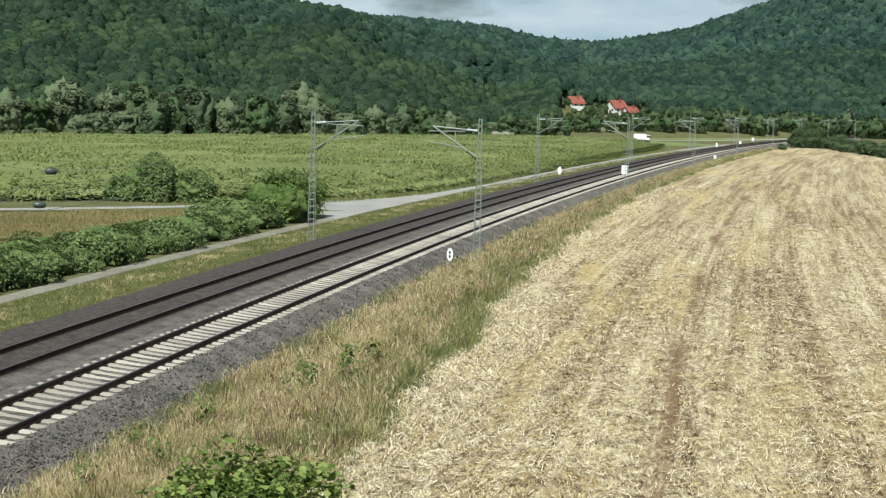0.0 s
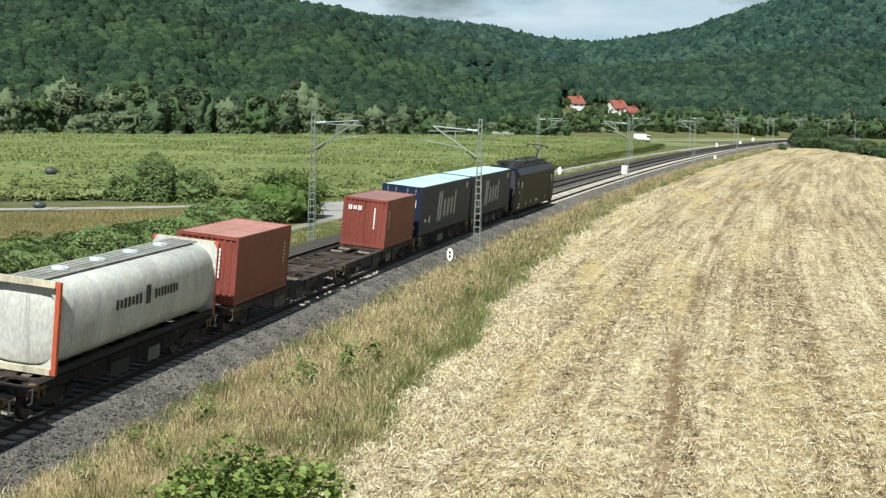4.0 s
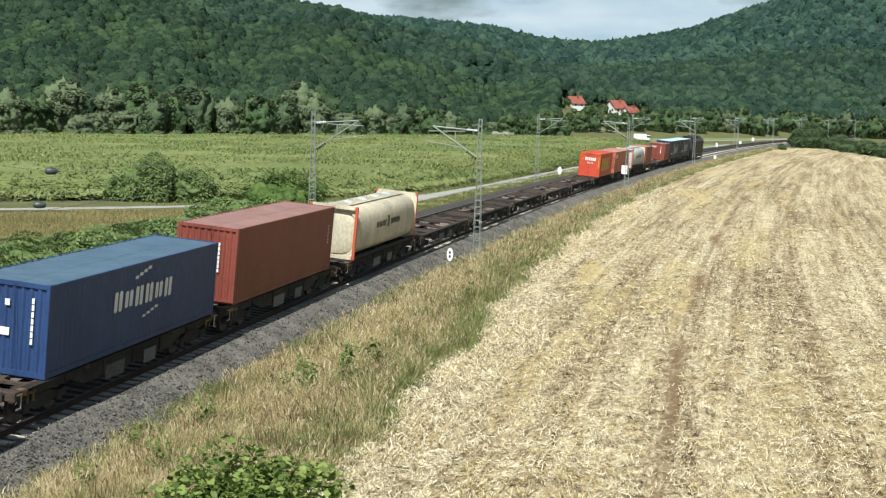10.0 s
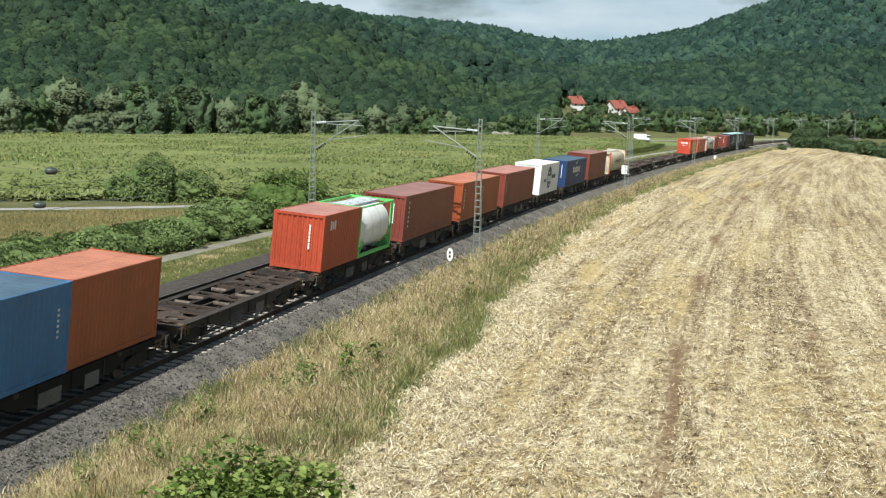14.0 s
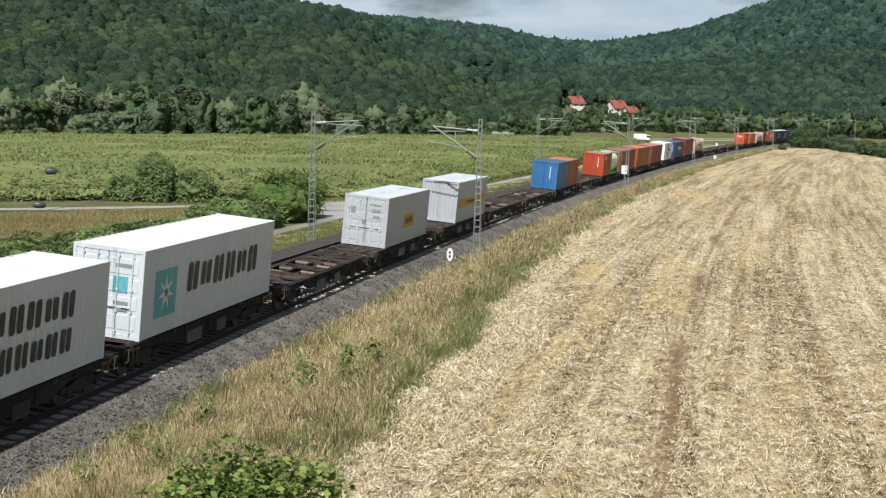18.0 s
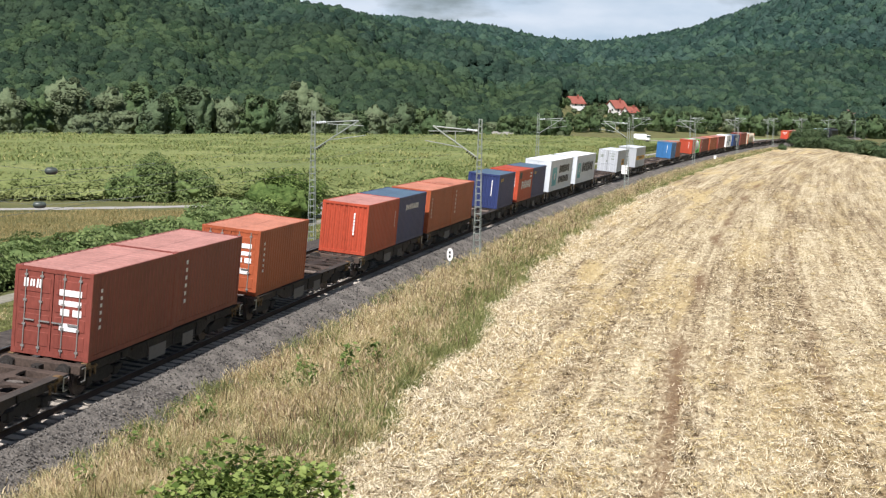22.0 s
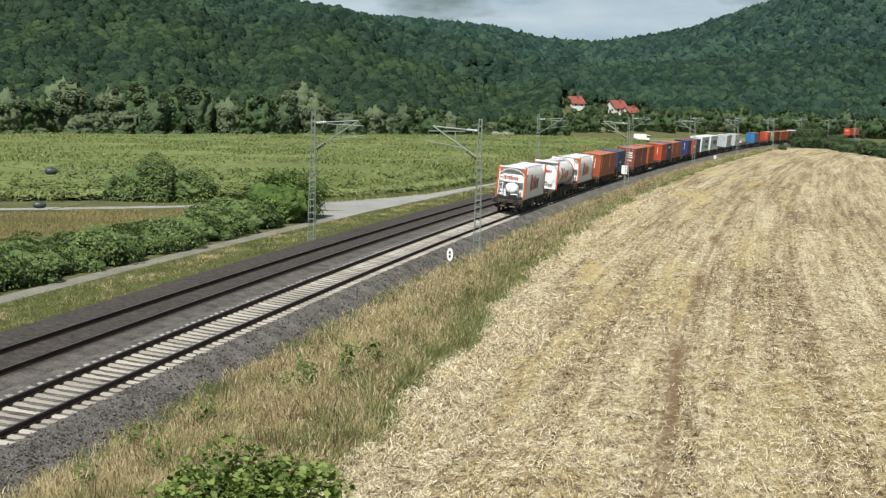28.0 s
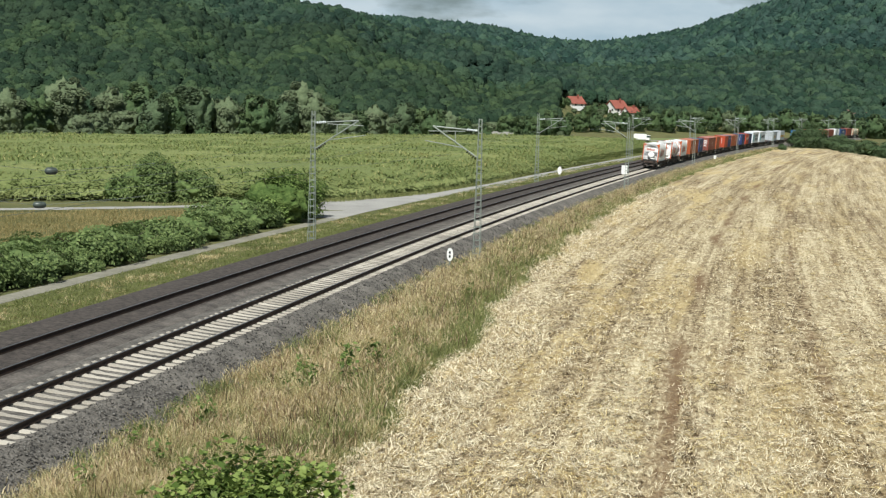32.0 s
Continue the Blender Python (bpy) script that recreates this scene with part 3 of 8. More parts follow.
def make_tank(L, H, frame_colour, shell, label, W=2.5, radius=1.12, full_frame=False, marks=None, walkway="mark", dirt=False, ladder=True, boxy=0.0, cross="", collar="", plate=""):
    """A tank container: a lying barrel in end frames."""
    c = empty("tank_container", label, "tank container", group="containers on the train")
    hw, hl = W / 2, L / 2
    bm = bmesh.new()
    cz = H - radius - 0.10
    rings, seg = [], 28
    for y, r in ((-hl + 0.16, 0.30), (-hl + 0.18, 0.62), (-hl + 0.24, 0.86), (-hl + 0.34, 0.96), (-hl + 0.50, 1.0), (hl - 0.50, 1.0), (hl - 0.34, 0.96), (hl - 0.24, 0.86), (hl - 0.18, 0.62), (hl - 0.16, 0.30)):
        ring = []
        for i in range(seg):
            a = 2 * math.pi * i / seg
            ca, sa = math.cos(a), math.sin(a)
            e = 1 - boxy
            x = math.copysign(abs(ca) ** e, ca) * radius * r
            z = math.copysign(abs(sa) ** e, sa) * radius * r
            ring.append((x, y, cz + z))
        rings.append(ring)
    loft(bm, rings)
    barrel = part("barrel", bm, M[shell], c, smooth=True)
    for k in np.arange(-hl + 1.0, hl - 0.9, 0.62 if boxy > 0.5 else 1.5):
        bm = bmesh.new()
        ring_a, ring_b = [], []
        for i in range(seg):
            a = 2 * math.pi * i / seg
            ca, sa = math.cos(a), math.sin(a)
            e = 1 - boxy
            x, z = math.copysign(abs(ca) ** e, ca) * (radius + 0.012), math.copysign(abs(sa) ** e, sa) * (radius + 0.012)
            ring_a.append((x, k - 0.05, cz + z))
            ring_b.append((x, k + 0.05, cz + z))
        loft(bm, [ring_a, ring_b], caps=False)
        part("band", bm, M["grey_white" if shell != "cream" else "cream"], barrel, smooth=True)
    fm = M[frame_colour]
    for sy in (-1, 1):
        bm = bmesh.new()
        y0, y1 = sorted((sy * hl, sy * (hl - 0.14)))
        for sx in (-1, 1):
            box(bm, sx * (hw - 0.14), sx * hw, y0, y1, 0, H, 0.015)
        box(bm, -hw + 0.14, hw - 0.14, y0 + 0.01, y1 - 0.01, 0.0, 0.16)
        box(bm, -hw + 0.14, hw - 0.14, y0 + 0.01, y1 - 0.01, H - 0.14, H - 0.005)
        for sx in (-1, 1) if not cross else ():
            slab_pts = [(sx * (hw - 0.14), 0.16), (sx * (hw - 0.60), 0.16), (sx * (hw - 0.14), 0.80)]
            v = [[bm.verts.new((x, yy, z)) for x, z in slab_pts] for yy in (y0 + 0.03, y1 - 0.03)]
            bm.faces.new(v[0])
            bm.faces.new(v[1][::-1])
            for i in range(3):
                bm.faces.new((v[0][i], v[0][(i + 1) % 3], v[1][(i + 1) % 3], v[1][i]))
        part("end_frame", bm, fm, c)
    bm = bmesh.new()
    for sx in (-1, 1):
        box(bm, sx * (hw - 0.16), sx * (hw - 0.02), -hl + 0.14, hl - 0.14, 0.01, 0.17)
        if full_frame:
            rod(bm, (sx * (hw - 0.06), -hl + 0.1, H - 0.06), (sx * (hw - 0.06), hl - 0.1, H - 0.06), 0.05, 6)
            rod(bm, (sx * (hw - 0.06), hl - 0.1, 0.12), (sx * (hw - 0.06), hl - 1.0, 0.75), 0.05, 6)
            rod(bm, (sx * (hw - 0.06), -hl + 0.1, 0.12), (sx * (hw - 0.06), -hl + 1.0, 0.75), 0.05, 6)
    part("base_rail", bm, fm if full_frame else M["under"], c)
    for k in (-0.55, 0.0, 0.55):
        bm = bmesh.new()
        box(bm, -0.7, 0.7, k * hl - 0.12, k * hl + 0.12, 0.12, cz - radius * 0.75)
        part("saddle", bm, M["tankgrey"], c)
    # walkway with hatches on top
    bm = bmesh.new()
    for x in (-0.42, -0.21, 0.0, 0.21, 0.42):
        box(bm, x - 0.085, x + 0.085, -hl + 0.3, hl - 0.3, H - 0.07, H - 0.035)
    part("walkway", bm, M[walkway], c)
    for k in np.linspace(-0.6, 0.6, 4):
        bm = bmesh.new()
        rod(bm, (0.0, k * hl, H - 0.05), (0.0, k * hl, H + 0.02), 0.26, 14)
        rod(bm, (0.0, k * hl, H + 0.02), (0.0, k * hl, H + 0.05), 0.10, 8)
        part("hatch", bm, M["grey_white"], c)
    if plate:
        for sy in (-1, 1):
            bm = bmesh.new()
            ring_o, ring_i, ring_b = [], [], []
            for i in range(40):
                a = 2 * math.pi * i / 40 + math.pi / 40
                ca, sa = math.cos(a), math.sin(a)
                r = min((hw - 0.02) / max(1e-6, abs(ca)), (H - 0.03 - cz if sa > 0 else cz - 0.10) / max(1e-6, abs(sa)))
                e = 1 - boxy
                q = radius * 0.93
                yy = sy * (hl - 0.16)
                ring_o.append((ca * r, yy, cz + sa * r))
                x_, z_ = math.copysign(abs(ca) ** e, ca) * q, math.copysign(abs(sa) ** e, sa) * q
                lim = min(1.0, 0.985 * r / max(1e-6, math.hypot(x_, z_)))
                ring_i.append((x_ * lim, yy, cz + z_ * lim))
                ring_b.append((x_ * lim, yy - sy * 0.08, cz + z_ * lim))
            loft(bm, [ring_o, ring_i, ring_b], caps=False)
            part("end_plate", bm, M[plate], c, "pressed plate behind the end frame")
    if ladder:
        bm = bmesh.new()
        for z in np.arange(0.3, H - 0.2, 0.28):
            box(bm, -hw + 0.18, -hw + 0.52, -hl - 0.02, -hl + 0.02, z - 0.02, z + 0.02)
        for x in (-hw + 0.18, -hw + 0.52):
            box(bm, x - 0.02, x + 0.02, -hl - 0.02, -hl + 0.02, 0.2, H - 0.15)
        part("ladder", bm, M["grey_white"], c)
        bm = bmesh.new()
        rod(bm, (0.1, -hl + 0.02, 0.62), (0.1, -hl + 0.40, 0.62), 0.13, 10)
        rod(bm, (0.1, -hl + 0.1, 0.62), (0.55, -hl + 0.1, 0.36), 0.07, 8)
        box(bm, 0.35, 0.75, -hl + 0.02, -hl + 0.2, 0.2, 0.5, 0.02)
        part("valve", bm, M["chrome"], c)
    if cross:
        for sy in (-1, 1):
            for z0, z1 in ((H - 0.17, H + 0.006), (0.012, 0.18)):
                bm = bmesh.new()
                y0, y1 = sorted((sy * (hl + 0.008), sy * (hl - 0.15)))
                box(bm, -hw + 0.16, hw - 0.16, y0, y1, z0, z1)
                part("cross_bar", bm, M[cross], c)
    if collar:
        for sy in (-1, 1):
            bm = bmesh.new()
            rings = []
            for yy, k in ((hl - 0.12, 1.03), (hl - 0.62, 1.012)):
                rings.append([(shell_x(z_, cz, radius * k, boxy) * sx_, sy * yy, z_) for sx_, z_ in [(1, q) for q in np.linspace(cz - radius * k, cz + radius * k, 16)] + [(-1, q) for q in np.linspace(cz + radius * k, cz - radius * k, 16)]])
            loft(bm, rings, caps=False)
            part("end_collar", bm, M[collar], barrel, "coloured end collar", smooth=True)
    if marks:
        marks(c, hw, hl, H, cz, radius, boxy)
    return c


def make_box_tank(L, H, label, W=2.5):
    """A tank with ribbed, nearly flat sides and a flat roof, orange posts and a recessed rear end."""
    c = empty("tank_container", label, "tank container", group="containers on the train")
    hw, hl = W / 2, L / 2
    y0, y1 = -hl + 0.62, hl - 0.55

    def inset(z):
        u = max(0.0, (z - 1.45) / 1.15)
        return 0.28 * u ** 3
    for sx in (-1, 1):
        bm = bmesh.new()
        ys = np.linspace(-hl + 0.13, hl - 0.13, 12 * 14 + 1)
        zs = [0.14, 0.6, 1.1, 1.55, 1.8, 2.0, 2.15, 2.3, 2.42, 2.52, 2.60]
        grid = []
        for j, y in enumerate(ys):
            ph = 2 * math.pi * j / 14
            dip = 0.032 * (0.5 + 0.5 * math.cos(ph)) ** 1.2
            grid.append([bm.verts.new((sx * (hw - 0.012 - inset(z) - dip), y, z)) for z in zs])
        for a, b in zip(grid, grid[1:]):
            for i in range(len(zs) - 1):
                bm.faces.new((a[i], b[i], b[i + 1], a[i + 1]))
        part("side_wall", bm, M["white"], c, "white ribbed side wall", smooth=True)
        bm = bmesh.new()
        box(bm, *sorted((sx * (hw - 0.16), sx * (hw - 0.02))), -hl + 0.14, hl - 0.14, 0.01, 0.15)
        part("base_rail", bm, M["grey_white"], c)
        bm = bmesh.new()
        rod(bm, (sx * (hw - 0.34), -hl + 0.12, 2.67), (sx * (hw - 0.34), hl - 0.12, 2.67), 0.014, 6)
        for k in np.linspace(-hl + 0.3, hl - 0.3, 12):
            rod(bm, (sx * (hw - 0.34), k, 2.60), (sx * (hw - 0.34), k, 2.675), 0.016, 5)
        part("roof_rail", bm, M["steel"], c)
    bm = bmesh.new()
    top = [[bm.verts.new((x, y, 2.60 + 0.05 * (1 - (x / hw) ** 2))) for x in np.linspace(-hw + 0.315, hw - 0.315, 9)] for y in np.linspace(-hl + 0.13, hl - 0.13, 24)]
    for a, b in zip(top, top[1:]):
        for i in range(8):
            bm.faces.new((a[i], b[i], b[i + 1], a[i + 1]))
    part("roof", bm, M["white"], c)
    for k in (-0.62, 0.0, 0.62):
        bm = bmesh.new()
        rod(bm, (-0.25, k * hl, 2.63), (-0.25, k * hl, 2.69), 0.24, 14)
        part("hatch", bm, M["grey_white"], c)
    bm = bmesh.new()
    box(bm, -hw + 0.1, hw - 0.1, -hl + 0.2, hl - 0.2, 0.08, 0.14)
    part("floor", bm, M["under"], c)
    for sy in (-1, 1):
        bm = bmesh.new()
        ya, yb = sorted((sy * hl, sy * (hl - 0.13)))
        for sx in (-1, 1):
            box(bm, *sorted((sx * (hw - 0.15), sx * hw)), ya, yb, 0, H, 0.015)
            pts = [(sx * (hw - 0.15), H - 0.02), (sx * (hw - 0.95), H - 0.02), (sx * (hw - 0.55), H - 0.14), (sx * (hw - 0.30), H - 0.36), (sx * (hw - 0.15), H - 0.75)]
            v = [[bm.verts.new((x, yy, z)) for x, z in pts] for yy in (ya + 0.02, yb - 0.02)]
            bm.faces.new(v[0])
            bm.faces.new(v[1][::-1])
            for i in range(5):
                bm.faces.new((v[0][i], v[0][(i + 1) % 5], v[1][(i + 1) % 5], v[1][i]))
        part("end_frame", bm, M["orangeframe"], c, "orange end frame")
        for z0, z1, key in ((0.0, 0.15, "under"), (H - 0.10, H - 0.01, "white")):
            bm = bmesh.new()
            box(bm, -hw + 0.15, hw - 0.15, ya + 0.01, yb - 0.01, z0, z1)
            part("cross_bar", bm, M[key], c)
        bm = bmesh.new()
        arch = [(hw - 0.18, 0.3)] + [((hw - 0.20) * math.cos(t), H - 0.78 + 0.58 * math.sin(t)) for t in np.linspace(0.0, math.pi, 13)] + [(-hw + 0.18, 0.3)]
        for (xa, za), (xb, zb) in zip(arch, arch[1:]):
            rod(bm, (xa, sy * (hl + 0.005), za), (xb, sy * (hl + 0.005), zb), 0.035, 6)
        part("arch_rim", bm, M["white"], c, "white arched rim")
        bm = bmesh.new()
        yy = sy * (hl - 0.62)
        box(bm, -hw + 0.05, hw - 0.05, *sorted((yy, yy - sy * 0.04)), 0.14, H - 0.08)
        part("end_wall", bm, M["white"], c)
        bm = bmesh.new()
        ya, yb = sorted((sy * (hl - 0.10), sy * (hl - 0.16)))
        box(bm, -hw + 0.22, hw - 0.22, ya, yb, 1.38, 2.04, 0.02)
        part("name_board", bm, M["white"], c)
        bm = bmesh.new()
        loft(bm, [[(0.05 + math.cos(t) * q, sy * (hl - d), zc + math.sin(t) * q * 0.95) for t in np.linspace(0, 2 * math.pi, 20, endpoint=False)] for d, zc, q in ((0.61, 0.92, 0.62), (0.30, 0.88, 0.56), (0.10, 0.84, 0.46), (0.0, 0.80, 0.36), (-0.06, 0.76, 0.22), (-0.08, 0.74, 0.08))])
        part("discharge_cone", bm, M["white"], c, smooth=True)
        bm = bmesh.new()
        rod(bm, (0.05, sy * (hl - 0.12), 0.34), (0.62, sy * (hl - 0.12), 0.36), 0.08, 8)
        rod(bm, (0.62, sy * (hl - 0.14), 0.30), (0.62, sy * (hl - 0.14), 1.05), 0.05, 8)
        rod(bm, (0.62, sy * (hl - 0.10), 0.80), (1.05, sy * (hl - 0.10), 0.82), 0.03, 6)
        rod(bm, (0.85, sy * (hl - 0.14), 0.22), (0.85, sy * (hl - 0.14), 0.62), 0.07, 8)
        part("valve", bm, M["chrome"], c)
    bm = bmesh.new()
    for z in np.arange(0.35, H - 0.35, 0.30):
        box(bm, -hw + 0.18, -hw + 0.55, -hl - 0.03, -hl + 0.02, z - 0.022, z + 0.022)
    for x in (-hw + 0.19, -hw + 0.55):
        box(bm, x - 0.022, x + 0.022, -hl - 0.03, -hl + 0.02, 0.25, H - 0.25)
    part("ladder", bm, M["white"], c)
    signs(c, lambda a, q: (hw - 0.004 - inset(q), a, q), [(-1.85, 1.34, 0.70, 1.40), (-1.10, 1.24, 0.26, 1.05), (-0.50, 1.30, 0.36, 1.16), (0.22, 1.20, 0.42, 0.86), (1.02, 1.20, 0.62, 0.86)], M["markred"], "rust-red word shape")
    signs(c, lambda a, q: (a, -hl + 0.084, q), [(-0.60, 1.74, 0.26, 0.36), (-0.36, 1.73, 0.14, 0.28), (-0.12, 1.74, 0.24, 0.32), (0.14, 1.71, 0.22, 0.24), (0.42, 1.71, 0.26, 0.24)], M["markred"])
    blocks(c, "side_mark", ("right", hw + 0.0), [(hl - 0.75, 1.9, 0.14, 0.10), (hl - 0.75, 1.6, 0.14, 0.10), (hl - 0.75, 1.3, 0.14, 0.10), (hl - 0.7, 0.7, 0.2, 0.2)], M["ink"])
    return c


def deck_cells(inner):
    """Cells of one end platform, from its inner edge outwards: y0, y1, x0, x1 and the hole's outline."""
    def oval(x, y, a, b, n=14, e=0.62):
        return [(x + a * math.copysign(abs(math.cos(t)) ** e, math.cos(t)), y + b * math.copysign(abs(math.sin(t)) ** e, math.sin(t))) for t in (2 * math.pi * i / n for i in range(n))]
    k = inner
    return [
        (0.0, 0.95, -1.02, 0.0, [(-0.96, k + 0.06), (-0.24, k + 0.06), (-0.08, k + 0.20), (-0.55, k + 0.86), (-0.96, k + 0.89)]),
        (0.0, 0.95, 0.0, 1.02, [(0.24, k + 0.06), (0.96, k + 0.06), (0.96, k + 0.89), (0.62, k + 0.86), (0.08, k + 0.22)]),
        (0.95, 1.75, -1.02, 0.0, oval(-0.58, k + 1.34, 0.34, 0.30)),
        (0.95, 1.75, 0.0, 1.02, oval(0.54, k + 1.38, 0.38, 0.28)),
        (1.75, 2.72, -1.02, 0.0, oval(-0.52, k + 2.24, 0.41, 0.40, e=0.45)),
        (1.75, 2.72, 0.0, 1.02, oval(0.52, k + 2.24, 0.41, 0.40, e=0.45)),
    ]


def pierced(bm, x0, x1, y0, y1, hole, sg, z1=DECK - 0.022, thick=0.07):
    """A plate with one hole, star-shaped about its middle; sg mirrors it along the wagon."""
    cx, cy = sum(p[0] for p in hole) / len(hole), sum(p[1] for p in hole) / len(hole)
    corners = [math.atan2(y - cy, x - cx) for x in (x0, x1) for y in (y0, y1)]
    angles = sorted(set([round(math.atan2(p[1] - cy, p[0] - cx), 5) for p in hole] + [round(a, 5) for a in corners]))

    def reach(a):
        dx, dy = math.cos(a), math.sin(a)
        best = 9.0
        for (ax, ay), (bx, by) in zip(hole, hole[1:] + hole[:1]):
            ex, ey = bx - ax, by - ay
            den = dx * ey - dy * ex
            if abs(den) > 1e-9:
                t = ((ax - cx) * ey - (ay - cy) * ex) / den
                u = ((ax - cx) * dy - (ay - cy) * dx) / den
                if t > 0 and -1e-3 <= u <= 1.001:
                    best = min(best, t)
        return best

    def rim(a):
        dx, dy = math.cos(a), math.sin(a)
        tx = ((x1 if dx > 0 else x0) - cx) / dx if abs(dx) > 1e-9 else 1e9
        ty = ((y1 if dy > 0 else y0) - cy) / dy if abs(dy) > 1e-9 else 1e9
        return min(tx, ty)
    cols = []
    for a in angles:
        r, q = rim(a), reach(a)
        q = min(q, r * 0.999)
        pts = [(cx + math.cos(a) * r, cy + math.sin(a) * r, z1), (cx + math.cos(a) * q, cy + math.sin(a) * q, z1), (cx + math.cos(a) * q, cy + math.sin(a) * q, z1 - thick), (cx + math.cos(a) * r, cy + math.sin(a) * r, z1 - thick)]
        cols.append([bm.verts.new((x, sg * y, z)) for x, y, z in pts])
    for a, b in zip(cols, cols[1:] + cols[:1]):
        for i in range(4):
            j = (i + 1) % 4
            bm.faces.new((a[i], a[j], b[j], b[i]))


# ---- wagon ----
def wagon_parts(L):
    """Meshes of one skeleton container wagon, shared by all wagons of that length."""
    hl = L / 2
    out = []
    for sx in (-1, 1):
        bm = bmesh.new()
        x0, x1 = sorted((sx * 1.06, sx * 1.20))
        rings = []
        for y, zb in ((-hl + 0.15, 0.80), (-hl + 3.3, 0.80), (-hl + 4.1, 0.52), (hl - 4.1, 0.52), (hl - 3.3, 0.80), (hl - 0.15, 0.80)):
            rings.append([(x0, y, zb), (x1, y, zb), (x1, y, DECK - 0.03), (x0, y, DECK - 0.03)])
        loft(bm, rings)
        box(bm, x0 - 0.06, x1 + 0.06, -hl + 0.15, hl - 0.15, DECK - 0.05, DECK - 0.02)
        out.append(("side_sill", bm_mesh("side_sill", bm, M["sill"])))
    for y in (-hl + 0.3, hl - 0.3):
        bm = bmesh.new()
        box(bm, -1.24, 1.24, y - 0.16, y + 0.16, 0.82, DECK - 0.012, 0.02)
        out.append(("headstock", bm_mesh("headstock", bm, M["wagon"])))
    # deck plates with rounded cut-outs, open bays between them
    inner = hl - 3.0
    for sg in (-1, 1):
        bm = bmesh.new()
        for y0, y1, x0, x1, hole in deck_cells(inner):
            pierced(bm, x0, x1, y0 + inner, y1 + inner, hole, sg)
        out.append(("end_platform", bm_mesh("end_platform", bm, M["wagon"])))
        bm = bmesh.new()
        pierced(bm, -1.02, 1.02, inner - 1.15, inner, [(0.88 * math.cos(t), inner - 1.16 + (0.86 if sg > 0 else 0.62) * math.sin(t)) for t in np.linspace(0.0, math.pi, 13)] + [(-0.88, inner - 1.152), (0.88, inner - 1.152)], sg)
        out.append(("arched_plate", bm_mesh("arched_plate", bm, M["wagon"])))
    bm = bmesh.new()
    for x0, x1, hole in ((-1.02, 0.0, [(-0.86, -0.30), (-0.30, -0.30), (-0.16, -0.06), (-0.62, 0.30), (-0.86, 0.30)]), (0.0, 1.02, [(0.20, 0.30), (0.86, 0.30), (0.86, -0.26), (0.62, -0.30), (0.14, 0.10)])):
        pierced(bm, x0, x1, -0.42, 0.42, hole, 1)
    out.append(("middle_plate", bm_mesh("middle_plate", bm, M["wagon"])))
    bars = [-inner + 1.45, inner - 1.6]
    for y in bars:
        bm = bmesh.new()
        box(bm, -1.0, 1.0, y - 0.09, y + 0.09, 0.84, DECK - 0.03)
        out.append(("cross_beam", bm_mesh("cross_beam", bm, M["wagon"])))
    for x, y, w in ((-0.62, -2.05, 0.62), (-0.60, -0.80, 0.62), (0.62, -1.30, 0.66), (0.64, 0.95, 0.66), (-0.62, 1.55, 0.62), (0.62, 2.10, 0.60)):
        bm = bmesh.new()
        rod(bm, (x - w / 2, y, DECK - 0.10), (x + w / 2, y, DECK - 0.10), 0.085, 10)
        out.append(("pipe", bm_mesh("pipe", bm, M["deckpipe"])))
    bm = bmesh.new()
    box(bm, -0.14, 0.14, -hl + 0.4, hl - 0.4, 0.48, DECK - 0.42)
    out.append(("centre_sill", bm_mesh("centre_sill", bm, M["under"])))
    for x in (-0.26, 0.26):
        bm = bmesh.new()
        box(bm, x - 0.055, x + 0.055, -hl + 3.0, hl - 3.0, 0.80, DECK - 0.06)
        out.append(("stringer", bm_mesh("stringer", bm, M["wagon"])))
    for sg in (-1, 1):
        bm = bmesh.new()
        rod(bm, (0.30 * sg, sg * (hl - 3.6), DECK - 0.20), (-0.85 * sg, sg * (hl - 5.0), DECK - 0.20), 0.05, 6)
        out.append(("brake_rod", bm_mesh("brake_rod", bm, M["wagon"])))
        bm = bmesh.new()
        box(bm, 1.14, 1.25, *sorted((sg * (hl - 0.62), sg * (hl - 1.25))), DECK - 0.20, DECK - 0.13, 0.01)
        box(bm, 1.20, 1.25, *sorted((sg * (hl - 0.80), sg * (hl - 0.86))), DECK - 0.42, DECK - 0.1)
        box(bm, 1.20, 1.25, *sorted((sg * (hl - 1.10), sg * (hl - 1.16))), DECK - 0.42, DECK - 0.1)
        out.append(("step", bm_mesh("step", bm, M["ochre"])))
        bm = bmesh.new()
        yy = sg * (hl - 0.22)
        for (za, dy), (zb, dz) in zip(((0.62, 0.0), (0.62, 0.22), (1.0, 0.22)), ((0.62, 0.22), (1.0, 0.22), (1.0, 0.0))):
            rod(bm, (1.26, yy - sg * dy, za), (1.26, yy - sg * dz, zb), 0.022, 6)
        out.append(("grab_handle", bm_mesh("grab_handle", bm, M["chrome"])))
    for y in (-hl + 2.9, -1.9, 0.1, 2.1, hl - 2.9):
        for sx in (-1, 1):
            bm = bmesh.new()
            x0, x1 = sorted((sx * 1.20, sx * 1.235))
            box(bm, x0, x1, y - 0.03, y + 0.03, 0.56 if abs(y) < hl - 3.5 else 0.82, DECK - 0.05)
            out.append(("web_stiffener", bm_mesh("web_stiffener", bm, M["sill"])))
    bm = bmesh.new()
    rod(bm, (-0.62, -1.6, 0.72), (-0.62, 0.2, 0.72), 0.20, 12)
    rod(bm, (0.10, 0.9, 0.78), (0.10, 2.2, 0.78), 0.15, 12)
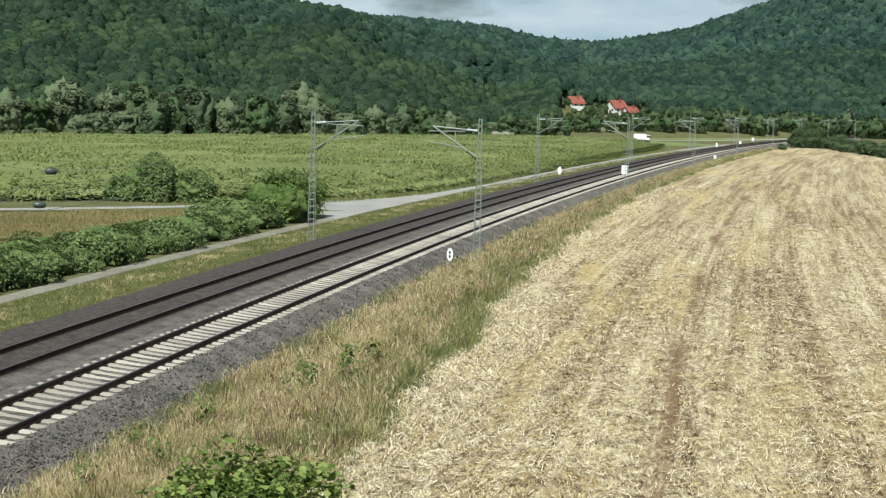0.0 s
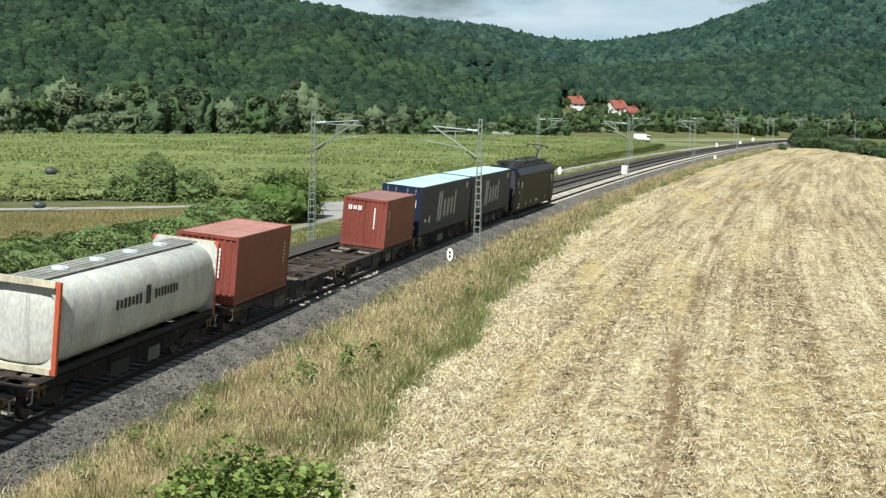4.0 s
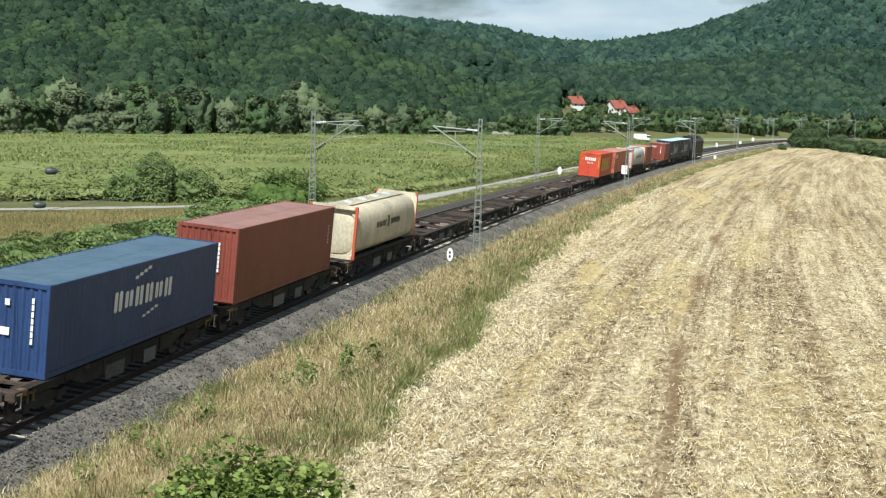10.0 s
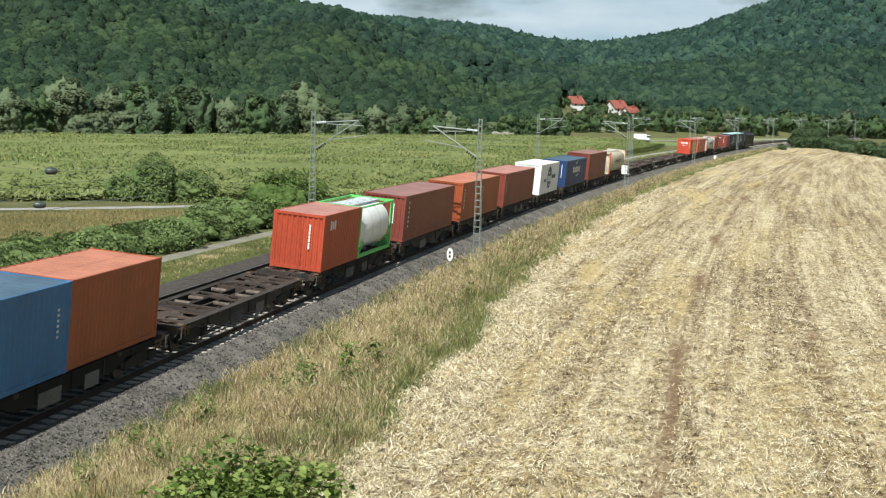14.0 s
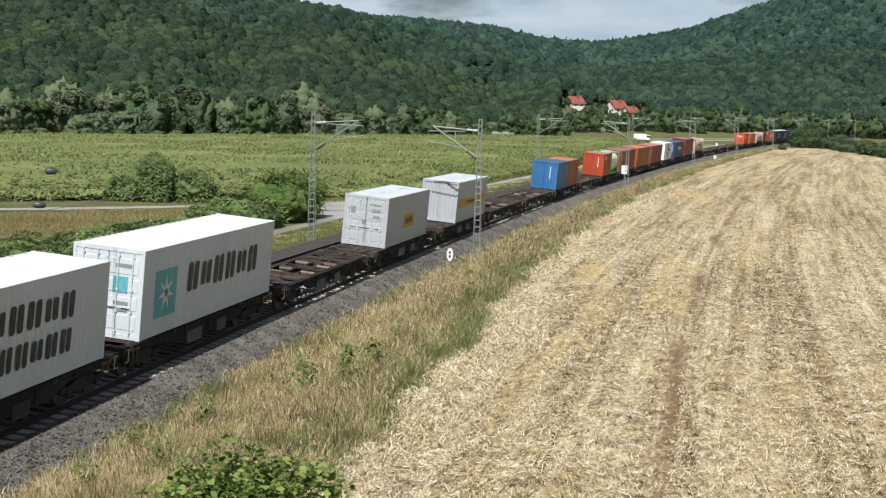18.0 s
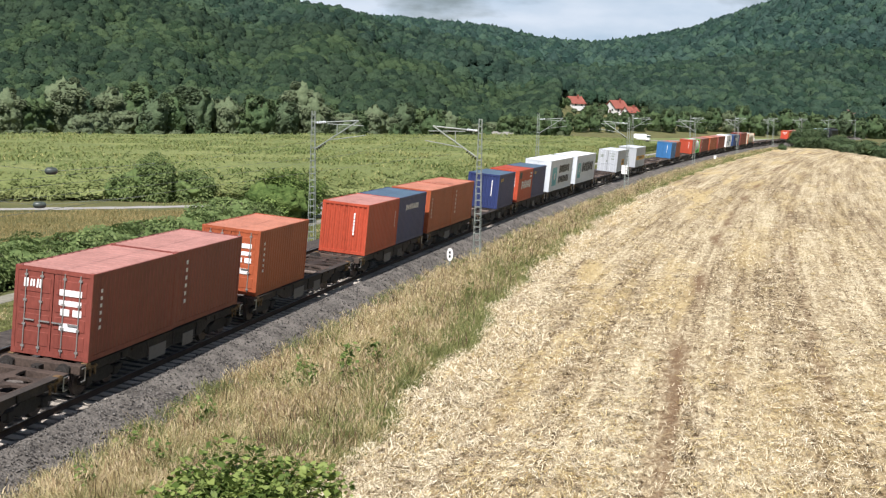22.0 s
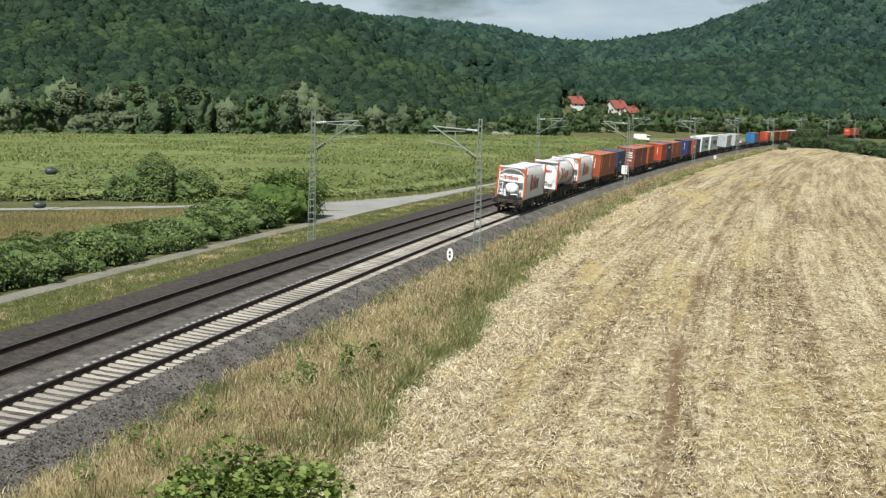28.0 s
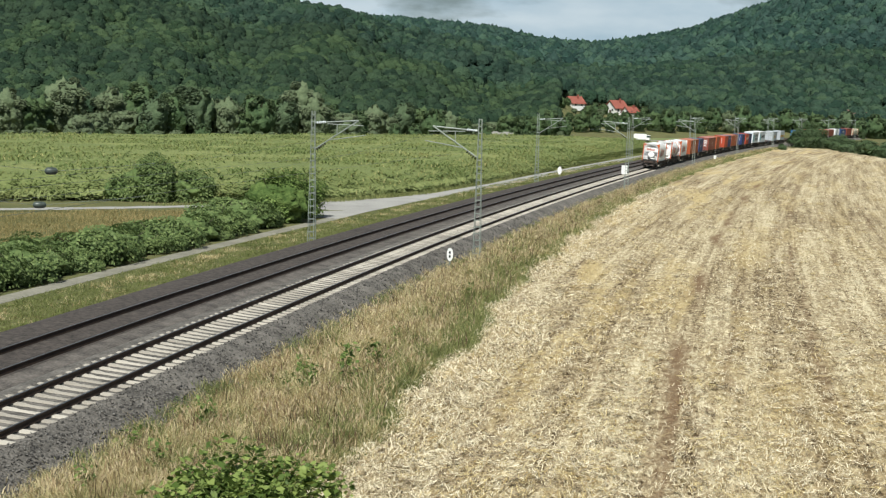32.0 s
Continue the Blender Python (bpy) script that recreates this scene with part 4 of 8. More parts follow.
    rod(bm, (0.0, -3.0, 0.84), (0.0, 4.0, 0.84), 0.035, 6)
    out.append(("brake_cylinder", bm_mesh("brake_cylinder", bm, M["under"])))
    for y, w in ((-1.15, 1.3), (1.35, 0.9)):
        bm = bmesh.new()
        box(bm, 1.205, 1.235, y - w / 2, y + w / 2, 0.36, 0.80, 0.012)
        out.append(("side_box", bm_mesh("side_box", bm, M["shaded_plate"])))
    for sx in (-1, 1):
        for y in (-hl + 0.62, -3.05, 3.05, hl - 0.62):
            bm = bmesh.new()
            box(bm, sx * 1.06, sx * 1.24, y - 0.10, y + 0.10, DECK - 0.03, DECK + 0.0, 0.008)
            box(bm, sx * 1.20, sx * 1.27, y - 0.13, y + 0.13, DECK - 0.14, DECK - 0.02, 0.008)
            out.append(("spigot", bm_mesh("spigot", bm, M["ochre"] if y < -3.5 or y > 3.5 else M["wagon"])))
    for y in (-hl + 0.14, hl - 0.14):
        sg = -1 if y < 0 else 1
        for sx in (-1, 1):
            bm = bmesh.new()
            rod(bm, (sx * 0.87, y, 0.98), (sx * 0.87, y + sg * 0.26, 0.98), 0.09, 10)
            rod(bm, (sx * 0.87, y + sg * 0.26, 0.98), (sx * 0.87, y + sg * 0.31, 0.98), 0.19, 14)
            out.append(("buffer", bm_mesh("buffer", bm, M["under"])))
        bm = bmesh.new()
        box(bm, -0.12, 0.12, *sorted((y, y + sg * 0.3)), 0.86, 1.0)
        box(bm, -0.05, 0.05, *sorted((y + sg * 0.2, y + sg * 0.42)), 0.70, 0.98)
        out.append(("coupling", bm_mesh("coupling", bm, M["under"])))
    return out


def wheel_mesh(r=0.44):
    bm = bmesh.new()
    for sx in (-1, 1):
        rod(bm, (sx * 0.70, 0, 0), (sx * 0.80, 0, 0), r, 20)
        rod(bm, (sx * 0.67, 0, 0), (sx * 0.70, 0, 0), r + 0.03, 20)
        rod(bm, (sx * 0.80, 0, 0), (sx * 0.83, 0, 0), 0.16, 12)
    rod(bm, (-0.67, 0, 0), (0.67, 0, 0), 0.08, 8)
    return bm_mesh("wheelset", bm, M["wheel"])


def bogie_mesh():
    bm = bmesh.new()
    for sx in (-1, 1):
        x0, x1 = sorted((sx * 0.93, sx * 1.05))
        loft(bm, [[(x0, y, zb), (x1, y, zb), (x1, y, zt), (x0, y, zt)] for y, zb, zt in ((-1.35, 0.40, 0.58), (-0.62, 0.40, 0.62), (-0.4, 0.30, 0.70), (0.4, 0.30, 0.70), (0.62, 0.40, 0.62), (1.35, 0.40, 0.58))])
        for y in (-0.9, 0.9):
            box(bm, x0 - 0.02, x1 + 0.05, y - 0.17, y + 0.17, 0.30, 0.60, 0.03)
    box(bm, -0.93, 0.93, -0.2, 0.2, 0.45, 0.75)
    return bm_mesh("bogie_frame", bm, M["under"])


def make_wagon(L, label):
    w = empty("container_wagon", label, "freight wagon", group="wagons of the train")
    for n, me in shared(("wagon", round(L, 2)), lambda: wagon_parts(L)):
        part(n, me, None, w)
    for y in (-L / 2 + 2.0, L / 2 - 2.0):
        b = part("bogie", shared("bogie", bogie_mesh), None, w)
        b.location = (0, y, 0)
        for dy in (-0.9, 0.9):
            a = part("wheelset", shared("wheelset", wheel_mesh), None, b)
            a.location = (0, dy, 0.44)
    return w


BOUNDS = [152.6, 138.4, 124.05, 109.3, 94.75, 80.1, 65.25, 50.7, 36.2, 21.6, 7.0, -7.6, -22.1, -36.7, -51.8, -67.0, -80.1, -95.2, -109.9, -124.6, -139.2, -153.8, -168.5, -183.0,
          -197.7, -212.4, -227.0, -241.2, -255.5, -270.3, -284.7, -299.4, -313.3, -327.4, -342.1, -356.3, -371.3, -385.6, -400.4, -414.8, -429.0]
EMPTY_AT = {3, 7, 8, 9, 10, 11, 20, 22, 23, 26}
proto = {}
for i, (f, r) in enumerate(zip(BOUNDS, BOUNDS[1:])):
    L = round((f - r) * 2) / 2 - 0.55
    lab = "empty rust-brown skeleton container wagon on two bogies" if i in EMPTY_AT else "dirty brown container wagon carrying a load"
    w = copy_thing(proto[L], Matrix()) if L in proto else make_wagon(L, lab)
    proto.setdefault(L, w)
    w["label"] = lab
    CARS.append((w, (f + r) / 2, L * 0.6, 0.0))


def load(thing, rear, L):
    CARS.append((thing, rear + L / 2, L * 0.8, DECK))


def word(c, hw, y0, z, w, h, n, m, slant=0.0):
    signs(c, lambda a, q: (hw + 0.008, a, q), letters(y0, z, w, h, n, slant=slant, gapf=0.26), M[m])


T20, T30, T40, T45, STD, HIGH = 6.058, 9.125, 12.192, 13.716, 2.591, 2.896


def rear_word(c, hl, x0, z, w, h, n, m):
    signs(c, lambda a, q: (a, -hl - 0.012, q), letters(x0, z, w, h, n, gapf=0.28), M[m])


def deep_blue(c, hw, hl, H):
    signs(c, lambda a, q: (hw + 0.008, a, q), [(-2.0, 1.50, 1.0, 1.85), (-0.72, 1.30, 0.58, 1.15), (0.26, 1.32, 0.58, 1.15), (1.20, 1.34, 0.52, 1.15), (2.08, 1.50, 0.40, 1.55)], M["faded_mark"], "tall white word shapes")
    blocks(c, "side_mark", ("right", hw + 0.002), [(-hl + 1.4, 0.85, 0.35, 0.18), (-hl + 2.4, 0.85, 0.3, 0.4), (hl - 1.5, 2.45, 0.3, 0.35)], M["mark"])
    blocks(c, "word_shape", ("rear", -hl + 0.001), [(0.55, 1.9, 0.75, 0.45), (0.5, 1.2, 0.5, 0.16), (0.5, 0.95, 0.5, 0.16), (0.55, 0.5, 0.8, 0.14), (-0.6, 2.3, 0.8, 0.3)], M["mark"])


def small_word(x0=-0.95, z=2.05, w=0.8, h=0.26, n=3):
    def go(c, hw, hl, H):
        rear_word(c, hl, x0, z * H / 2.6, w, h, n, "mark")
        vertical_mark(c, hw, hl, H, 0.45)
        side_column(c, hw, hl, H, -hl + 0.55, 1.0)
    return go


def plain_marks(c, hw, hl, H):
    vertical_mark(c, hw, hl, H, 0.42)
    side_column(c, hw, hl, H, hl - 0.7, 0.9)


def column_side(c, hw, hl, H):
    vertical_mark(c, hw, hl, H, 0.45)
    side_column(c, hw, hl, H, -hl + 0.75, 1.45, w=0.15)
    side_column(c, hw, hl, H, 0.4, 1.2, w=0.12)


def bulk(c, hw, hl, H):
    signs(c, lambda a, q: (hw + 0.008, a, q), [(-2.75, 1.38, 1.15, 1.55), (-1.05, 1.38, 1.15, 1.55), (0.65, 1.38, 1.15, 1.55)], M["gold"], "large mustard word shapes")
    blocks(c, "word_shape", ("right", hw + 0.002), [(2.1, 2.0, 0.35, 0.32), (2.1, 1.5, 0.35, 0.32), (2.1, 1.0, 0.35, 0.32)], M["gold"], "large mustard word shapes")
    signs(c, lambda a, q: (a, -hl - 0.012, q), [(-0.38, 1.98, 0.36, 0.36), (0.05, 1.98, 0.36, 0.36), (0.48, 1.98, 0.36, 0.36)], M["mark"])
    blocks(c, "warning_mark", ("rear", -hl - 0.004), [(-0.85, 1.95, 0.14, 0.12)], M["amber"])
    cu = bpy.data.curves.new("bulk_text", "FONT")
    cu.body, cu.size, cu.align_x, cu.extrude = "BULK", 0.30, "CENTER", 0.003
    tmp = new("bulk_text", cu)
    me = bpy.data.meshes.new_from_object(tmp.evaluated_get(bpy.context.evaluated_depsgraph_get()))
    bpy.data.objects.remove(tmp)
    me.materials.clear()
    me.materials.append(M["mark"])
    t = part("word_bulk", me, None, c, "the word BULK in white letters")
    t.matrix_basis = pose(0.08, -hl - 0.006, 1.45, 90, 0, 0)
    vertical_mark(c, hw, hl, H, 0.84, 1.3, "gold")
    blocks(c, "warning_stripe", ("rear", -hl - 0.006), [(sx * (1.02 - 0.10 * k), H - 0.06, 0.05, 0.10) for k in range(5) for sx in (-1, 1)], M["amber"], "yellow and black edge stripes")


def light_patch(c, hw, hl, H):
    blocks(c, "letter_patch", ("right", hw + 0.002), letters(-hl + 0.9, 2.05, 0.9, 0.42, 3), M["mark"])
    vertical_mark(c, hw, hl, H, 0.45)


def round_logo(c, hw, hl, H):
    bm = bmesh.new()
    rod(bm, (hw - 0.002, -0.2, 1.42), (hw + 0.006, -0.2, 1.42), 1.02, 32)
    part("round_logo", bm, M["inkblue"], c, "dark blue round logo")
    blocks(c, "logo_bar", ("right", hw + 0.010), [(-0.2, 1.30, 1.9, 0.50), (-0.45, 1.85, 0.75, 0.12), (0.05, 0.75, 0.75, 0.12)], M["grey_white"])
    blocks(c, "word_shape", ("right", hw + 0.004), letters(-2.9, 1.2, 1.4, 0.3, 4) + letters(1.0, 1.45, 1.9, 0.36, 7), M["inkblue"])
    blocks(c, "roof_vent", ("top", H - 0.01), [(0.0, y, 0.75, 0.55) for y in (-3.4, -1.8, -0.2, 1.4, 3.0)], M["grey_white"], "row of round roof hatches")


def arc_words(c, hw, hl, H):
    word(c, hw, -2.2, 1.55, 4.4, 0.62, 6, "mark")
    blocks(c, "logo_arc", ("right", hw + 0.002), [(-0.6 + 0.3 * k, 2.15 + 0.07 * k, 0.22, 0.10) for k in range(4)] + [(0.1 + 0.3 * k, 0.85 + 0.06 * k, 0.22, 0.08) for k in range(4)], M["mark"])
    vertical_mark(c, hw, hl, H, 0.62, 1.3)
    blocks(c, "logo_arc", ("rear", -hl - 0.004), [(0.0, 2.0, 0.14, 0.18), (-0.05, 1.2, 0.3, 0.22)], M["mark"])


def star_panel(two):
    def go(c, hw, hl, H):
        y = -3.75 if two else -4.3
        blocks(c, "logo_panel", ("right", hw + 0.002), [(y, 1.35, 2.1 if two else 1.7, 1.7 if two else 1.55)], M["cyan"], "turquoise logo panel")
        bm = bmesh.new()
        for k in range(7):
            a = 2 * math.pi * k / 7 + math.pi / 2
            p = [(0.62 * math.cos(a), 0.62 * math.sin(a))] + [(0.13 * math.cos(a + d), 0.13 * math.sin(a + d)) for d in (math.pi / 2, math.pi, -math.pi / 2)]
            bm.faces.new([bm.verts.new((hw + 0.013, y + u, 1.35 + v)) for u, v in p])
        part("star", bm, M["mark"], c)
        if two:
            word(c, hw, -1.5, 1.95, 5.6, 0.75, 6, "ink")
            word(c, hw, -1.6, 0.95, 5.6, 0.68, 7, "ink")
        else:
            word(c, hw, -2.6, 1.62, 7.0, 1.0, 6, "ink")
        blocks(c, "logo_panel", ("rear", -hl + 0.001), [(0.45, 1.75, 0.5, 0.5)], M["cyan"])
        blocks(c, "door_mark", ("rear", -hl + 0.001), [(0.5, 1.15, 0.5, 0.12), (0.5, 0.95, 0.45, 0.10), (-0.5, 2.3, 0.7, 0.14), (0.55, 2.35, 0.6, 0.12)], M["steel"])
    return go


def amber_band(c, hw, hl, H):
    blocks(c, "side_band", ("right", hw + 0.002), [(0.2, 1.25, 8.0, 0.55)], M["amber"], "ochre band")
    blocks(c, "word_shape", ("right", hw + 0.008), letters(-1.7, 1.25, 3.2, 0.24, 8), M["ink"])
    hatches(c, hw, hl, H)


def hatches(c, hw, hl, H):
    blocks(c, "roof_hatch", ("top", H - 0.012), [(0.0, y, 0.62, 0.50) for y in (-3.0, -1.0, 1.0, 3.0)], M["grey_white"], "round filling hatches")


def amber_patch(c, hw, hl, H):
    blocks(c, "side_band", ("right", hw + 0.002), [(0.1, 1.2, 2.2, 0.75)], M["amber"], "yellow name plate")
    blocks(c, "word_shape", ("right", hw + 0.008), letters(-0.7, 1.2, 1.6, 0.36, 5), M["ink"])
    hatches(c, hw, hl, H)
    blocks(c, "door_mark", ("rear", -hl + 0.001), [(0.55, 2.25, 0.7, 0.1), (0.55, 1.95, 0.5, 0.16), (0.55, 1.6, 0.5, 0.16), (-0.75, 1.9, 0.35, 0.35), (-0.1, 1.3, 0.18, 0.2)], M["steel"])


def white_word(c, hw, hl, H):
    word(c, hw, -1.75, 1.35, 4.1, 0.66, 7, "mark")
    blocks(c, "logo_panel", ("right", hw + 0.002), [(-2.2, 2.15, 0.95, 0.55)], M["ink"])
    blocks(c, "side_mark", ("right", hw + 0.002), [(2.2, 2.2, 0.6, 0.16), (2.2, 1.95, 0.6, 0.12)], M["mark"])
    door_marks(c, hw, hl, H)


def door_marks(c, hw, hl, H):
    blocks(c, "door_mark", ("rear", -hl + 0.001), [(0.55, 1.95, 0.7, 0.18), (0.55, 1.65, 0.7, 0.16), (0.40, 1.38, 0.28, 0.2), (0.78, 1.38, 0.28, 0.2), (0.55, 0.95, 0.6, 0.22)], M["mark"])


def marked_doors(c, hw, hl, H):
    rear_word(c, hl - 0.005, -0.95, 2.12, 0.6, 0.26, 3, "mark")
    door_marks(c, hw, hl, H)
    side_column(c, hw, hl, H, -hl + 0.6, 1.3, w=0.12)


def gold_word(c, hw, hl, H):
    word(c, hw, -hl + 0.6, 2.15, 0.9, 0.24, 5, "gold")
    vertical_mark(c, hw, hl, H, 0.55, 1.2)


def crescent(c, hw, hl, H):
    word(c, hw, -1.6, 1.95, 2.9, 0.32, 7, "mark")


def cross_logo(c, hw, hl, H):
    blocks(c, "logo_mark", ("right", hw + 0.002), [(-1.1, 1.75, 0.12, 0.4), (-1.1, 1.75, 0.4, 0.10)], M["markred"])
    word(c, hw, -1.6, 1.2, 1.6, 0.24, 6, "mark")
    vertical_mark(c, hw, hl, H, 0.1, 1.5)


def two_columns(c, hw, hl, H):
    side_column(c, hw, hl, H, -hl + 0.9, 1.6, w=0.15)
    vertical_mark(c, hw, hl, H, 0.45)


def dark_words(c, hw, hl, H, cz, radius, boxy):
    shell_marks(c, letters(-2.3, 1.45, 1.9, 0.32, 7) + [(0.05, 1.5, 0.35, 0.6)] + letters(0.5, 1.45, 1.9, 0.32, 8), cz, radius, boxy, "ink")


def orange_words(c, hw, hl, H, cz, radius, boxy):
    signs(c, lambda a, q: (shell_x(q, cz, radius, boxy) + 0.012, a, q), [(-2.0, 1.38, 0.75, 1.30), (-1.22, 1.30, 0.26, 1.05), (-0.66, 1.38, 0.36, 1.20), (0.04, 1.24, 0.42, 0.86), (0.85, 1.24, 0.66, 0.90)], M["markred"], "rust-red word shapes")
    signs(c, lambda a, q: (a, -hl + 0.092, q), [(-0.45, 1.75, 0.24, 0.30), (-0.22, 1.72, 0.14, 0.24), (0.0, 1.72, 0.2, 0.28), (0.22, 1.70, 0.2, 0.22), (0.45, 1.70, 0.22, 0.22)], M["markred"])


TABLE = [
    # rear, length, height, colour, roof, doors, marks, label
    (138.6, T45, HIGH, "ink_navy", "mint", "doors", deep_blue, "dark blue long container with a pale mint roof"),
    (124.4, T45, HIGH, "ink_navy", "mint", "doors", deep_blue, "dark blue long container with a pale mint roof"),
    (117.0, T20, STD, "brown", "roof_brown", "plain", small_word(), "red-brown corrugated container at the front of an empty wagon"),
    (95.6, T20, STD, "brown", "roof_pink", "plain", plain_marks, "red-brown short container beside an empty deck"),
    (66.5, T40, STD, "pale_orange", "roof_pink", "plain", light_patch, "faded salmon-orange long container"),
    (54.9, T30, 2.65, "vermilion", "vermilion", "plain", bulk, "bright orange-red bulk container with mustard word shapes"),
    (-50.7, T40, HIGH, "brown", "roof_brown", "plain", plain_marks, "tall red-brown long container"),
    (-64.9, T40, STD, "mid_blue", "faded_blue", "plain", arc_words, "blue long container with white word shapes"),
    (-78.45, T30, 2.70, "white", "white", "plain", round_logo, "white bulk container with a round blue logo"),
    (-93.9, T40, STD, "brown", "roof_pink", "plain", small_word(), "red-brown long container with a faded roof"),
    (-108.7, T40, STD, "orange", "roof_orange", "plain", column_side, "orange long container with white letter columns"),
    (-123.25, T40, STD, "brown", "roof_brown", "plain", two_columns, "red-brown long container with a broad white letter column"),
    (-137.8, T20, STD, "red", "roof_pink", "plain", light_patch, "orange-red short container behind a green-framed tank"),
    (-161.35, T20, STD, "orange", "roof_orange", "plain", None, "rust-orange short container beside a blue one"),
    (-167.5, T20, STD, "blue", "faded_blue", "plain", plain_marks, "bright blue short container with ribbed end"),
    (-207.7, T30, 2.70, "pale_grey", "grey_white", "plain", amber_band, "white bulk container with an ochre band"),
    (-224.5, T30, 2.70, "pale_grey", "grey_white", "doors", amber_patch, "light grey bulk container with a yellow name plate"),
    (-254.1, T40, HIGH, "grey_white", "white", "doors", star_panel(False), "white long container with a turquoise star panel"),
    (-269.0, T40, HIGH, "grey_white", "white", "doors", star_panel(True), "white long container with turquoise star panel and two dark words"),
    (-277.65, T20, STD, "navy", "faded_blue", "plain", gold_word, "navy short container with a small gold word shape"),
    (-283.8, T20, STD, "red", "red", "doors", white_word, "red short container with white word shapes"),
    (-291.75, T20, STD, "navy", "faded_blue", "plain", gold_word, "navy short container at the front of an empty deck"),
    (-306.7, T20, STD, "orange", "roof_orange", "plain", two_columns, "orange short container with a white letter column"),
    (-312.8, T20, STD, "orange", "roof_orange", "doors", marked_doors, "orange short container showing its doors"),
    (-319.9, T20, STD, "navy", "faded_blue", "plain", crescent, "dark blue short container with a small white word shape"),
    (-325.95, T20, STD, "red", "roof_pink", "plain", plain_marks, "red-orange short container beside a dark blue one"),
    (-341.2, T20, STD, "orange", "roof_orange", "doors", marked_doors, "orange short container with white door marks"),
    (-349.2, T20, STD, "brown", "roof_pink", "plain", two_columns, "red-brown short container with white letter column"),
    (-355.35, T20, STD, "brown", "roof_pink", "doors", marked_doors, "red-brown short container showing doors with white marks"),
    (-370.6, T20, STD, "mid_blue", "faded_blue", "plain", cross_logo, "blue short container behind an empty deck"),
    (-378.2, T20, STD, "orange", "roof_orange", "plain", two_columns, "plain orange short container with faded roof"),
    (-384.3, T20, STD, "orange", "roof_orange", "plain", two_columns, "orange short container with a ribbed end"),
]
for rear, L, H, colour, roof, doors, marks, label in TABLE:
    load(make_container(L, H, colour, roof, label, doors, marks=marks), rear, L)
load(make_tank(11.75, 2.60, "redframe", "silver", "silver-grey tank container with red end frames", radius=1.22, marks=dark_words, boxy=0.40, cross="cream", plate="silver", walkway="tankgrey", ladder=False), 82.1, 11.75)
load(make_tank(12.05, 2.62, "redframe", "cream", "dirty cream tank container with red end frames", radius=1.22, marks=dark_words, boxy=0.40, cross="cream", plate="cream", walkway="cream", ladder=False), -35.0, 12.05)
load(make_tank(T20, STD, "green", "white", "white tank in a bright green frame", W=2.438, radius=1.17, boxy=0.12, full_frame=True, walkway="grey_white"), -131.9, T20)
load(make_tank(9.05, 2.68, "orangeframe", "white", "white round tank container with orange end frames", radius=1.22, marks=orange_words, collar="orangeframe", plate="white", cross="white"), -411.3, 9.05)
for rear in (-398.6, -427.2):
    load(make_box_tank(9.05, 2.68, "white box-sided tank container with ribbed sides and orange end frames"), rear, 9.05)


